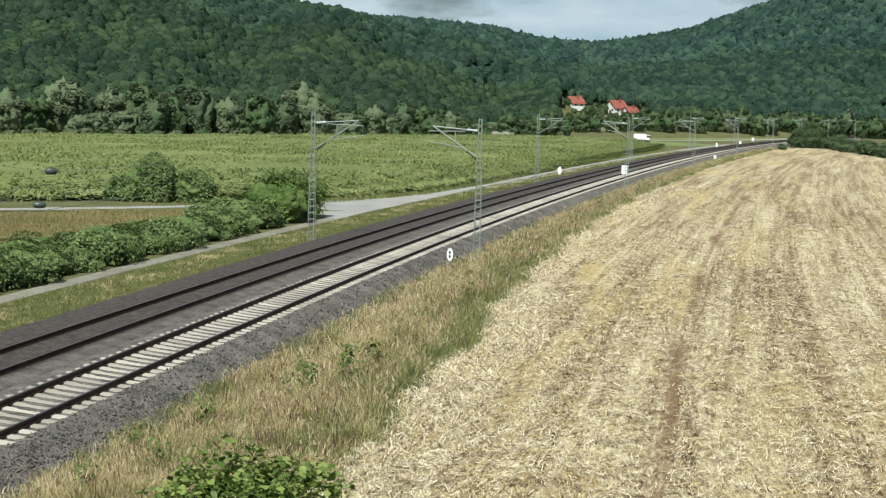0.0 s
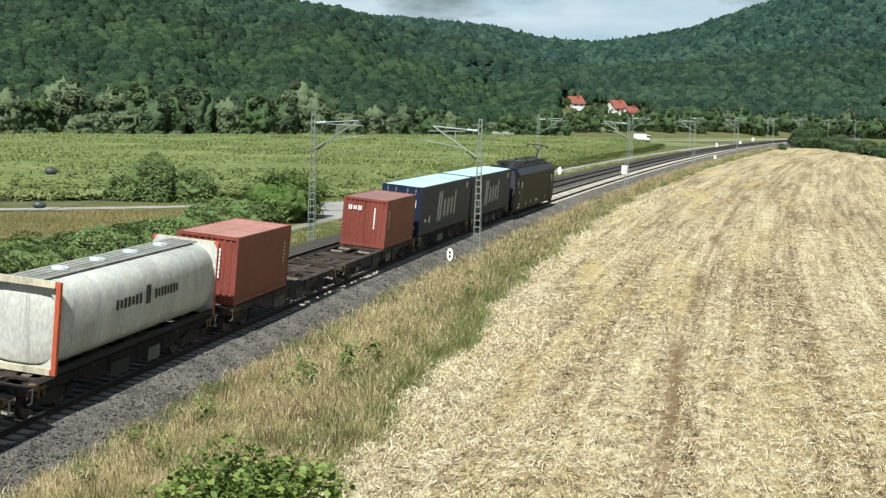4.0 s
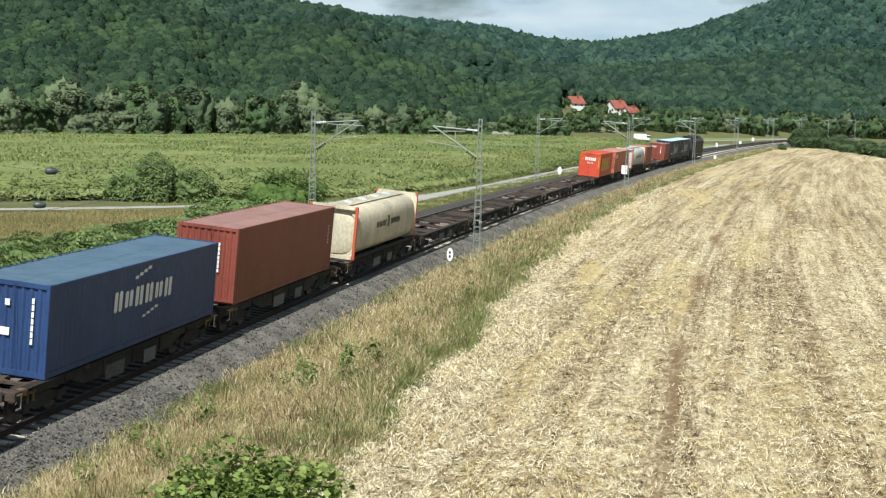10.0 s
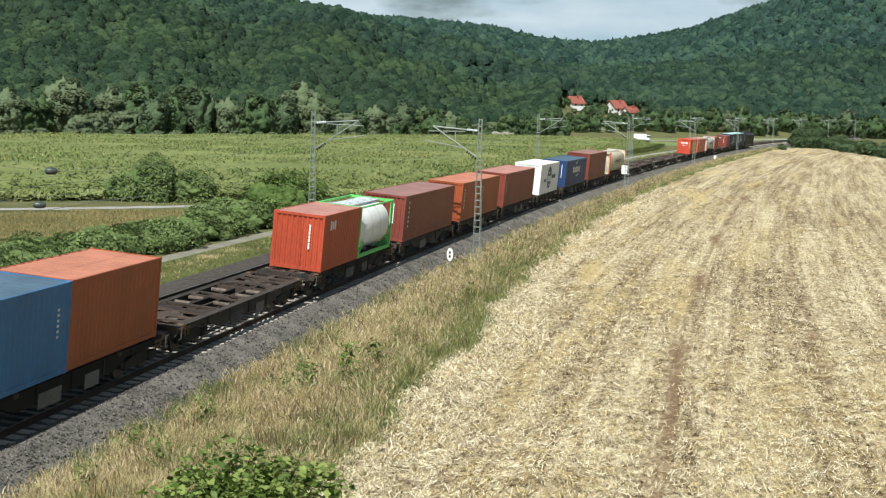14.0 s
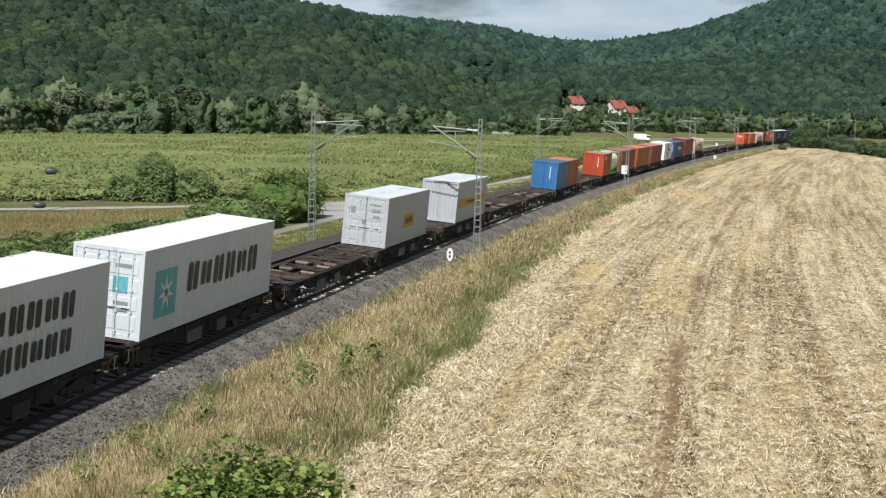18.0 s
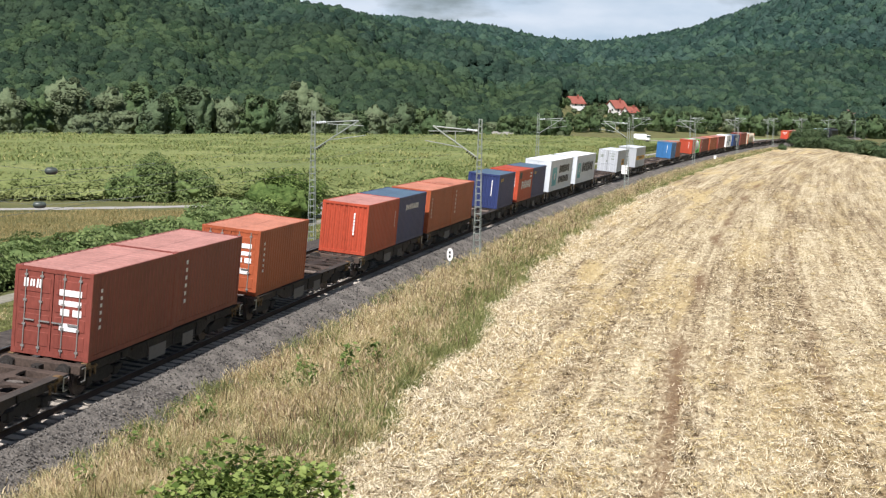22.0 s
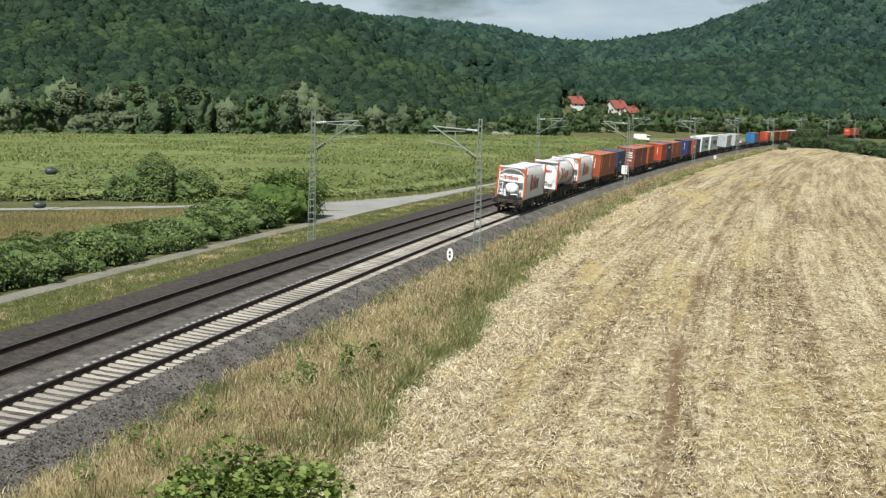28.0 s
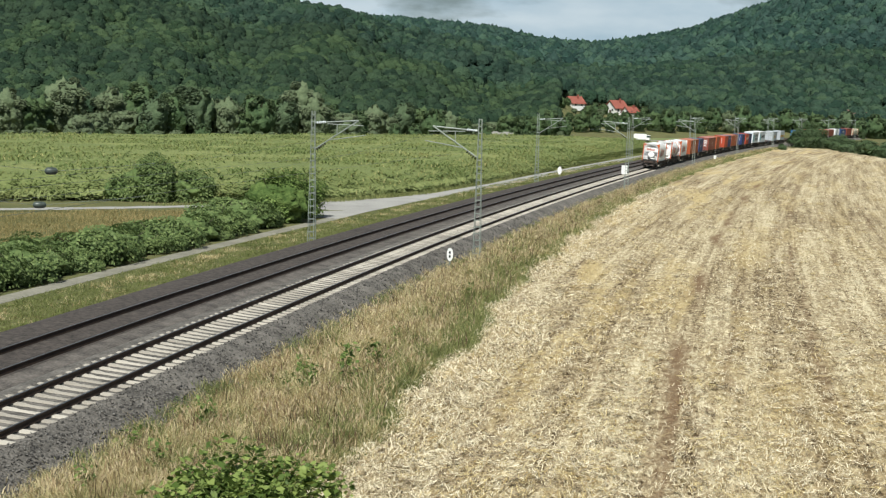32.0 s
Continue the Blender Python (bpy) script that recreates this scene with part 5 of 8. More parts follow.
# ---- locomotive ----
def make_loco():
    lo = empty("locomotive", "black four-axle electric locomotive with a raised pantograph", "locomotive")
    hl = 9.35
    def ring(y, w, zb, zs, wr, zr):
        return [(-w, y, zb), (w, y, zb), (w, y, zs), (wr, y, zr), (-wr, y, zr), (-w, y, zs)]
    bm = bmesh.new()
    loft(bm, [ring(-hl, 1.30, 0.95, 1.75, 1.15, 1.80), ring(-hl + 0.25, 1.40, 0.55, 2.1, 1.2, 2.12), ring(-hl + 0.85, 1.46, 0.50, 3.30, 1.12, 3.72), ring(-hl + 1.35, 1.49, 0.50, 3.36, 1.12, 3.85),
              ring(hl - 1.35, 1.49, 0.50, 3.36, 1.12, 3.85), ring(hl - 0.85, 1.46, 0.50, 3.30, 1.12, 3.72), ring(hl - 0.25, 1.40, 0.55, 2.1, 1.2, 2.12), ring(hl, 1.30, 0.95, 1.75, 1.15, 1.80)])
    bmesh.ops.bevel(bm, geom=list(bm.edges), offset=0.03, segments=1, affect="EDGES")
    body = part("body", bm, M["black"], lo)
    bm = bmesh.new()
    for sx in (-1, 1):
        v = [bm.verts.new(q) for q in ((sx * 1.497, -hl + 1.4, 3.36), (sx * 1.497, hl - 1.4, 3.36), (sx * 1.127, hl - 1.4, 3.86), (sx * 1.127, -hl + 1.4, 3.86))]
        bm.faces.new(v)
    part("roof_cowl", bm, M["loco_roof"], body, "dark grey sloping roof side")
    for sy in (-1, 1):
        bm = bmesh.new()
        t0, t1 = (-hl + 0.28) * -sy * -1, (-hl + 1.12) * -sy * -1
        def face_at(z):
            k = (z - 2.12) / (3.72 - 2.12)
            return sy * (hl - 0.25 - 0.60 * k + 0.03)
        v = [bm.verts.new((x, face_at(z), z)) for x, z in ((-1.02, 2.35), (1.02, 2.35), (0.92, 3.35), (-0.92, 3.35))]
        bm.faces.new(v)
        part("windscreen", bm, M["screen"], body, "tinted windscreen")
        bm = bmesh.new()
        for x in (-0.7, 0.7):
            box(bm, x - 0.16, x + 0.16, sy * (hl + 0.04) - 0.03, sy * (hl + 0.04) + 0.03, 1.42, 1.60, 0.02)
        part("headlight", bm, M["mark"], body)
        # pale patch below the windscreen: a bright reflection put into the colour
        bm = bmesh.new()
        v = [bm.verts.new((x, sy * y, z)) for x, y, z in ((-0.95, hl + 0.035, 1.72), (0.95, hl + 0.035, 1.72), (1.0, hl - 0.20, 2.12), (-1.0, hl - 0.20, 2.12))]
        bm.faces.new(v)
        box(bm, -0.95, 0.95, *sorted((sy * (hl + 0.01), sy * (hl + 0.035))), 1.30, 1.715)
        part("nose_panel", bm, M["grey_white"], body, "pale front panel with a painted reflection")
        for sx in (-1, 1):
            bm = bmesh.new()
            rod(bm, (sx * 0.87, sy * (hl - 0.1), 1.05), (sx * 0.87, sy * (hl + 0.42), 1.05), 0.11, 10)
            box(bm, sx * 0.87 - 0.26, sx * 0.87 + 0.26, sy * (hl + 0.44) - 0.03, sy * (hl + 0.44) + 0.03, 0.90, 1.20, 0.02)
            part("buffer", bm, M["under"], lo)
        bm = bmesh.new()
        slab(bm, [(-1.3, sy * (hl - 0.1)), (1.3, sy * (hl - 0.1)), (1.2, sy * (hl - 0.35)), (-1.2, sy * (hl - 0.35))], 0.2, 0.6)
        part("snow_plough", bm, M["under"], lo)
        for sx in (-1, 1):
            bm = bmesh.new()
            box(bm, sx * 1.488, sx * 1.502, sy * (hl - 2.55) - 0.32, sy * (hl - 2.55) + 0.32, 1.0, 3.1)
            d = part("cab_door", bm, M["black"], body)
            bm = bmesh.new()
            box(bm, sx * 1.495, sx * 1.508, sy * (hl - 2.55) - 0.2, sy * (hl - 2.55) + 0.2, 2.25, 2.85)
            part("door_window", bm, M["screen"], d)
            for dy in (-0.42, 0.42):
                bm = bmesh.new()
                rod(bm, (sx * 1.53, sy * (hl - 2.55) + dy, 1.0), (sx * 1.53, sy * (hl - 2.55) + dy, 2.7), 0.018, 6)
                part("handrail", bm, M["gear"], d)
            bm = bmesh.new()
            v = [bm.verts.new((sx * 1.478, sy * (hl - u), z)) for u, z in ((1.45, 2.4), (0.85, 2.4), (1.02, 3.05), (1.45, 3.05))]
            bm.faces.new(v)
            part("cab_window", bm, M["screen"], body)
    blocks(lo, "white_plate", ("right", 1.495), [(-7.3, 1.0, 0.25, 0.16), (-4.4, 0.9, 0.16, 0.30), (-2.2, 0.95, 0.16, 0.3), (0.3, 1.03, 0.9, 0.07), (0.4, 0.90, 1.3, 0.05), (4.6, 0.95, 0.16, 0.30), (7.5, 1.0, 0.16, 0.25), (-7.4, 0.75, 0.8, 0.09), (7.7, 2.6, 0.14, 0.22), (-7.6, 2.0, 0.14, 0.24)], M["mark"], "small white lettering plates")
    # roof gear
    bm = bmesh.new()
    rnd = random.Random(5)
    box(bm, -0.95, 0.95, -hl + 2.0, hl - 2.0, 3.82, 3.90)
    part("roof_deck", bm, M["loco_roof"], body)
    for k in range(26):
        y = -6.7 + k * 0.53
        bm = bmesh.new()
        w, h = rnd.uniform(0.2, 0.5), rnd.uniform(0.10, 0.36)
        box(bm, rnd.uniform(-0.7, -0.1), rnd.uniform(0.05, 0.7), y - w / 2, y + w / 2, 3.88, 3.90 + h, 0.03)
        part("roof_box", bm, M["gear"], lo)
    for k in range(14):
        y = -6.4 + k * 0.98
        for x in (-0.75, 0.75):
            bm = bmesh.new()
            for q in range(4):
                rod(bm, (x, y, 3.88 + q * 0.08), (x, y, 3.93 + q * 0.08), 0.09 if q % 2 == 0 else 0.05, 8)
            part("insulator", bm, M["rubber"], lo)
    bm = bmesh.new()
    for x in (-0.75, 0.75):
        rod(bm, (x, -6.4, 4.22), (x, 6.4, 4.22), 0.025, 6)
    rod(bm, (-0.2, -6.0, 4.28), (-0.2, 6.0, 4.28), 0.02, 6)
    part("bus_bar", bm, M["under"], lo)
    for k in range(34):
        bm = bmesh.new()
        x0, y0 = rnd.uniform(-0.9, 0.9), rnd.uniform(-7.0, 6.6)
        p0 = (x0, y0, 3.95 + rnd.uniform(0.0, 0.30))
        p1 = (max(-0.95, min(0.95, x0 + rnd.uniform(-0.8, 0.8))), y0 + rnd.uniform(-0.9, 0.9), 3.98 + rnd.uniform(0.05, 0.42))
        rod(bm, p0, p1, rnd.uniform(0.015, 0.035), 6)
        rod(bm, (p1[0], p1[1], 3.88), p1, 0.03, 6)
        part("roof_cable", bm, M["under"], lo)
    def pantograph(y, up):
        bm = bmesh.new()
        box(bm, -0.55, 0.55, y - 0.55, y - 0.45, 3.98, 4.06)
        box(bm, -0.55, 0.55, y + 0.45, y + 0.55, 3.98, 4.06)
        rod(bm, (-0.5, y - 0.5, 4.02), (-0.5, y + 0.5, 4.02), 0.03, 6)
        rod(bm, (0.5, y - 0.5, 4.02), (0.5, y + 0.5, 4.02), 0.03, 6)
        p = part("pantograph_raised" if up else "pantograph_folded", bm, M["under"], lo)
        top = 5.42 if up else 4.30
        kn = (y + 0.95, 4.92) if up else (y - 1.7, 4.20)
        bm = bmesh.new()
        rod(bm, (0, y - 0.3 if up else y + 0.3, 4.05), (0, kn[0], kn[1]), 0.07, 8)
        rod(bm, (-0.3, y - 0.2, 4.05), (-0.15, kn[0], kn[1]), 0.025, 6)
        part("lower_arm", bm, M["under"], p)
        bm = bmesh.new()
        for sx in (-1, 1):
            rod(bm, (sx * 0.12, kn[0], kn[1]), (sx * 0.42, y + 0.1, top - 0.06), 0.03, 6)
        rod(bm, (-0.5, y + 0.1, top - 0.06), (0.5, y + 0.1, top - 0.06), 0.03, 6)
        part("upper_arm", bm, M["under"], p)
        bm = bmesh.new()
        for dy in (-0.18, 0.22):
            pts = [(-0.98, top - 0.28), (-0.75, top - 0.04), (0.75, top - 0.04), (0.98, top - 0.28)]
            for (xa, za), (xb, zb) in zip(pts, pts[1:]):
                rod(bm, (xa, y + 0.1 + dy, za), (xb, y + 0.1 + dy, zb), 0.03, 6)
        part("collector_head", bm, M["under"], p)
    pantograph(6.2, True)
    pantograph(-6.2, False)
    for y in (-5.0, 5.0):
        b = part("bogie", shared("loco_bogie", lambda: loco_bogie()), None, lo)
        b.location = (0, y, 0)
        for dy in (-1.3, 1.3):
            a = part("wheelset", shared("loco_wheel", lambda: wheel_mesh(0.62)), None, b)
            a.location = (0, dy, 0.62)
    bm = bmesh.new()
    box(bm, -1.25, 1.25, -2.2, 2.2, 0.32, 0.6, 0.05)
    part("equipment_box", bm, M["under"], lo)
    return lo


def loco_bogie():
    bm = bmesh.new()
    for sx in (-1, 1):
        x0, x1 = sorted((sx * 1.0, sx * 1.18))
        loft(bm, [[(x0, y, zb), (x1, y, zb), (x1, y, zt), (x0, y, zt)] for y, zb, zt in ((-2.1, 0.45, 0.75), (-0.9, 0.45, 0.78), (-0.6, 0.32, 0.72), (0.6, 0.32, 0.72), (0.9, 0.45, 0.78), (2.1, 0.45, 0.75))])
        for y in (-1.3, 1.3):
            box(bm, x0 - 0.02, x1 + 0.06, y - 0.24, y + 0.24, 0.36, 0.84, 0.03)
    box(bm, -1.0, 1.0, -0.4, 0.4, 0.5, 0.9)
    return bm_mesh("bogie_frame", bm, M["under"])


CARS.append((make_loco(), 162.65, 10.0, 0.0))


def motions():
    """Everything on the train rolls along the line at one speed."""
    times = [0.0, 1.5] + [float(t) for t in range(3, 32, 2)] + [32.0]
    for thing, mid, span, up in CARS:
        rows = []
        for t in times:
            s = mid + SPEED * (t - 6.0)
            a, b = along(s - span / 2), along(s + span / 2)
            turn = math.atan2(-(b[0] - a[0]), b[1] - a[1])
            m = Matrix.Translation(((a + b) / 2).tolist()) @ Euler((0, 0, turn)).to_matrix().to_4x4() @ Euler((0, CANT, 0)).to_matrix().to_4x4() @ Matrix.Translation((0, 0, up))
            rows.append((t, m))
        walk(thing, rows)


# ---- plants: helpers ----
RNG = np.random.default_rng(7)


def leaves_mesh(name, centres, size, material, rng, up=0.0, aspect=0.6, vary=0.5, out=None, loose=0.75):
    """Many small pointed leaves or leaf clumps, each a bent quad, about the given centres."""
    n = len(centres)
    a = rng.normal(size=(n, 3))
    a /= np.linalg.norm(a, axis=1)[:, None]
    b = rng.normal(size=(n, 3))
    nrm = np.cross(a, b)
    nrm[:, 2] = np.abs(nrm[:, 2]) + up
    if out is not None:
        nrm = nrm / np.linalg.norm(nrm, axis=1)[:, None] * loose + out / (np.linalg.norm(out, axis=1)[:, None] + 1e-6)
    nrm /= np.linalg.norm(nrm, axis=1)[:, None]
    b = np.cross(nrm, a)
    b /= np.linalg.norm(b, axis=1)[:, None]
    a = np.cross(b, nrm)
    sz = size * (1 + vary * rng.uniform(-1, 1, n))[:, None]
    v = np.stack([centres - a * sz * 0.5, centres + b * sz * aspect * 0.5 + nrm * sz * 0.08, centres + a * sz * 0.55 - nrm * sz * 0.06, centres - b * sz * aspect * 0.5 + nrm * sz * 0.08], 1)
    return mesh_of(name, v.reshape(-1, 3), np.arange(n * 4).reshape(-1, 4), material)


def blades_mesh(name, x, y, z, height, width, material, rng, lean=0.5):
    """Grass blades: a lower and a bent upper piece each."""
    n = len(x)
    base = np.stack([x, y, z], -1)
    ang = rng.uniform(0, 2 * np.pi, n)
    side = np.stack([np.cos(ang), np.sin(ang), np.zeros(n)], -1) * (width * rng.uniform(0.6, 1.4, n))[:, None] * 0.5
    tilt = rng.normal(0, lean, (n, 2)) * height[:, None]
    mid = base + np.concatenate([tilt * 0.35, (height * 0.6)[:, None]], 1)
    tip = base + np.concatenate([tilt, (height * rng.uniform(0.85, 1.0, n))[:, None]], 1)
    v = np.stack([base - side, base + side, mid + side * 0.7, mid - side * 0.7, tip], 1)
    k = np.arange(n)[:, None] * 5
    f = np.concatenate([k + np.array([0, 1, 2]), k + np.array([0, 2, 3]), k + np.array([3, 2, 4])], 1).reshape(-1, 3)
    return mesh_of(name, v.reshape(-1, 3), f, material)


def strew(n, s0, s1, o0, o1, rng, power=1.4):
    """Places along the line, denser where the line is near the bridge. o0, o1: offsets, or functions of distance."""
    u = rng.uniform(0, 1, n)
    p = 1 - power
    s = (s0 ** p + u * (s1 ** p - s0 ** p)) ** (1 / p)
    a = o0(s) if callable(o0) else o0
    b = o1(s) if callable(o1) else o1
    off = a + (b - a) * rng.uniform(0, 1, n)
    q = along(s, 0)
    th = np.interp(s, S, TH)
    return s, off, q[:, 0] + off * np.cos(th), q[:, 1] - off * np.sin(th)


def patch(x, y, scale, seed=0.0):
    """Smooth patches from 0 to 1, by summed waves."""
    r = np.random.default_rng(int(seed * 10) + 3)
    v = np.zeros_like(x)
    for k in range(6):
        a, ph = r.uniform(0, 2 * np.pi), r.uniform(0, 6.28)
        f = r.uniform(0.6, 1.8) / scale
        v += np.sin((x * np.cos(a) + y * np.sin(a)) * f * 6.28 + ph)
    return 0.5 + 0.5 * np.clip(v / 3.2, -1, 1)


# ---- stubble field ----
def field_material():
    """Stubble with combed straw: rows along the line, clumps, golden patches and broken soil tracks."""
    m = bpy.data.materials.new("stubble_straw")
    m.use_nodes = True
    n, l = m.node_tree.nodes, m.node_tree.links
    b = n["Principled BSDF"]
    b.inputs["Roughness"].default_value = 1.0
    b.inputs["Specular IOR Level"].default_value = 0.1
    uv = n.new("ShaderNodeUVMap")

    def grain(sx, sy, detail, rough=0.5, warp=0.0):
        mp, tx = n.new("ShaderNodeMapping"), n.new("ShaderNodeTexNoise")
        mp.inputs["Scale"].default_value = (sx, sy, 1)
        tx.inputs["Scale"].default_value, tx.inputs["Detail"].default_value, tx.inputs["Roughness"].default_value = 1.0, detail, rough
        tx.inputs["Distortion"].default_value = warp
        l.new(uv.outputs["UV"], mp.inputs["Vector"])
        l.new(mp.outputs["Vector"], tx.inputs["Vector"])
        return tx.outputs["Fac"]

    def calc(op, a, c, d=None):
        k = n.new("ShaderNodeMath")
        k.operation = op
        for i, q in enumerate((a, c, d)):
            if q is None:
                continue
            if isinstance(q, (int, float)):
                k.inputs[i].default_value = q
            else:
                l.new(q, k.inputs[i])
        return k.outputs[0]

    def window(v, lo, hi, to):
        k = n.new("ShaderNodeMapRange")
        k.interpolation_type = "SMOOTHSTEP"
        k.inputs["From Min"].default_value, k.inputs["From Max"].default_value = lo, hi
        k.inputs["To Min"].default_value, k.inputs["To Max"].default_value = to
        l.new(v, k.inputs["Value"])
        return k.outputs["Result"]

    def blend_in(factor, base, colour):
        k = n.new("ShaderNodeMix")
        k.data_type = "RGBA"
        l.new(factor, k.inputs["Factor"])
        l.new(base, k.inputs["A"])
        k.inputs["B"].default_value = (*colour, 1)
        return k.outputs["Result"]

    rows, swath = grain(1.5, 0.035, 4), grain(0.34, 0.020, 2)
    clump, straw, broad = grain(2.3, 0.9, 5, 0.6, 0.6), grain(16.0, 7.0, 5, 0.65), grain(0.16, 0.09, 3)
    v = calc("MULTIPLY_ADD", rows, 0.60, calc("MULTIPLY", clump, 0.55))
    v = calc("MULTIPLY_ADD", straw, 0.30, v)
    v = calc("MULTIPLY_ADD", swath, 0.45, v)
    v = calc("MULTIPLY_ADD", grain(5.0, 0.09, 3), 0.40, v)
    # strong mid grain: shadows between straw clumps drawn as colour contrast
    v = calc("MULTIPLY_ADD", grain(6.0, 2.2, 3, 0.6, 0.8), 1.0, v)
    v = calc("MULTIPLY", v, 0.303)
    r = n.new("ShaderNodeValToRGB")
    e = r.color_ramp.elements
    e[0].position, e[1].position = 0.435, 0.550
    e[0].color, e[1].color = (0.120, 0.084, 0.050, 1), (0.70, 0.615, 0.42, 1)
    for at, c in ((0.47, (0.335, 0.262, 0.158, 1)), (0.51, (0.46, 0.375, 0.235, 1))):
        x = e.new(at)
        x.color = c
    l.new(v, r.inputs["Fac"])
    colour = r.outputs["Color"]
    xyz = n.new("ShaderNodeSeparateXYZ")
    l.new(uv.outputs["UV"], xyz.inputs["Vector"])
    # golden straw, most of it towards the railway
    gold = calc("MULTIPLY", window(calc("MULTIPLY_ADD", clump, 0.35, grain(0.42, 0.035, 3)), 0.66, 0.86, (0.0, 0.80)), window(xyz.outputs["X"], 12.0, 26.0, (1.0, 0.35)))
    colour = blend_in(gold, colour, (0.58, 0.455, 0.225))
    # bare soil in broken wheel tracks
    wob = calc("MULTIPLY_ADD", broad, 1.6, xyz.outputs["X"])
    broken = window(grain(0.5, 0.075, 4, 0.6), 0.44, 0.60, (0.0, 1.0))
    for place, wide, amount in ((18.4, 0.85, 1.0), (20.3, 0.40, 0.45), (23.6, 0.45, 0.55), (26.2, 0.40, 0.5), (13.4, 0.35, 0.35), (30.5, 0.5, 0.5)):
        far_off = calc("ABSOLUTE", calc("SUBTRACT", wob, place), None)
        near_by = window(calc("MULTIPLY_ADD", clump, 0.5, far_off), 0.22, 0.22 + wide, (amount, 0.0))
        colour = blend_in(calc("MULTIPLY", near_by, broken), colour, (0.225, 0.148, 0.086))
    l.new(colour, b.inputs["Base Color"])
    bp = n.new("ShaderNodeBump")
    bp.inputs["Strength"].default_value, bp.inputs["Distance"].default_value = 1.0, 0.20
    l.new(calc("MULTIPLY_ADD", grain(6.0, 2.2, 3, 0.6, 0.8), 0.8, clump), bp.inputs["Height"])
    l.new(bp.outputs["Normal"], b.inputs["Normal"])
    return m


FIELD_S, FIELD_O = [-60, 31, 54, 68, 94, 112, 147, 229, 320, 402], [9.6, 9.5, 9.3, 8.3, 7.4, 7.0, 6.6, 6.6, 7.2, 6.0]
FAR_S, FAR_O = [-60, 200, 290, 330, 402], [110, 90, 55, 36, 18.5]


def field_edge(s):
    return np.interp(s, FIELD_S, FIELD_O) + 0.45 * np.sin(s * 0.9) * np.clip(s / 60, 0.2, 1) * 0.5 + 0.3 * np.sin(s * 0.37 + 1)


fs = np.concatenate([np.arange(-60, 120, 0.5), np.arange(120, 402.1, 2.0)])
lo_o, hi_o = field_edge(fs), np.interp(fs, FAR_S, FAR_O)
tt = np.linspace(0, 1, 90) ** 1.4
OFF = lo_o[:, None] + (hi_o - lo_o)[:, None] * tt[None]
SS = np.repeat(fs[:, None], 90, 1)
q = along(SS.ravel(), 0)
th = np.interp(SS.ravel(), S, TH)
rough = 0.05 * np.sin(OFF.ravel() * 2.1 + 0.5 * np.sin(SS.ravel() * 0.3)) + 0.03 * np.sin(OFF.ravel() * 0.9 + SS.ravel() * 0.07)
edge_down = np.where(np.arange(90)[None].repeat(len(fs), 0).ravel() == 0, -0.12, 0)
V = np.stack([q[:, 0] + OFF.ravel() * np.cos(th), q[:, 1] - OFF.ravel() * np.sin(th), GROUND + 0.09 + rough + edge_down], -1)
a = (np.arange(len(fs) - 1)[:, None] * 90 + np.arange(89)[None]).ravel()
F = np.stack([a, a + 1, a + 91, a + 90], -1)
fme = mesh_of("stubble_field", V, F, field_material(), smooth=True)
uvl = fme.uv_layers.new(name="UVMap")
UVS = np.stack([OFF.ravel(), SS.ravel()], -1).astype(np.float32)
uvl.data.foreach_set("uv", UVS[F.ravel()].ravel())
tagged(new("stubble_field", fme), "harvested field of pale straw and stubble with tractor tracks", "field", kind="structure")

M["straw"] = mat("straw", (0.31, 0.24, 0.13), (0.74, 0.66, 0.47), 0.8, scale=0.22, fine=0.9, bump=0, island=0.85, mid=(0.56, 0.48, 0.31), spec=0.3)
ns = 170000
s, off, x, y = strew(ns, 24, 170, field_edge, lambda s: np.minimum(np.interp(s, FAR_S, FAR_O), 14 + s * 0.36), RNG, 1.55)
dens = 0.02 + 1.25 * patch(off, s * 0.02, 1.5, 1) ** 1.8 * (0.35 + 0.65 * patch(x, y, 5, 2)) + 0.25 * (patch(off, s * 0.04, 0.8, 3) > 0.55)
track1 = np.minimum(np.abs(off - 17.6 - 0.2 * np.sin(s * 0.11)), np.abs(off - 22.8))
keep = RNG.uniform(0, 1, ns) < np.where(track1 < 0.34 + 0.2 * patch(s, off, 4, 9), 0.16, dens + 0.1)
s, off, x, y = s[keep], off[keep], x[keep], y[keep]
n = len(x)
ang = np.interp(s, S, TH) * -1 + np.pi / 2 + RNG.normal(0, 0.8, n)
ln = RNG.uniform(0.05, 0.22, n) ** 1.1 * (1 + s / 260)
wd = RNG.uniform(0.004, 0.012, n) * (1 + s / 45)
dv = np.stack([np.cos(ang), np.sin(ang), RNG.normal(0.12, 0.45, n)], -1) * ln[:, None] * 0.5
sv = np.stack([-np.sin(ang), np.cos(ang), RNG.normal(0, 0.4, n)], -1) * wd[:, None] * 0.5
cv = np.stack([x, y, GROUND + 0.13 + RNG.uniform(0.0, 0.10, n)], -1)
v = np.stack([cv - dv - sv, cv - dv + sv, cv + dv + sv, cv + dv - sv], 1)
tagged(new("straw", mesh_of("straw", v.reshape(-1, 3), np.arange(n * 4).reshape(-1, 4), M["straw"])), "loose pale straw strewn over the stubble field", "straw", kind="stuff")

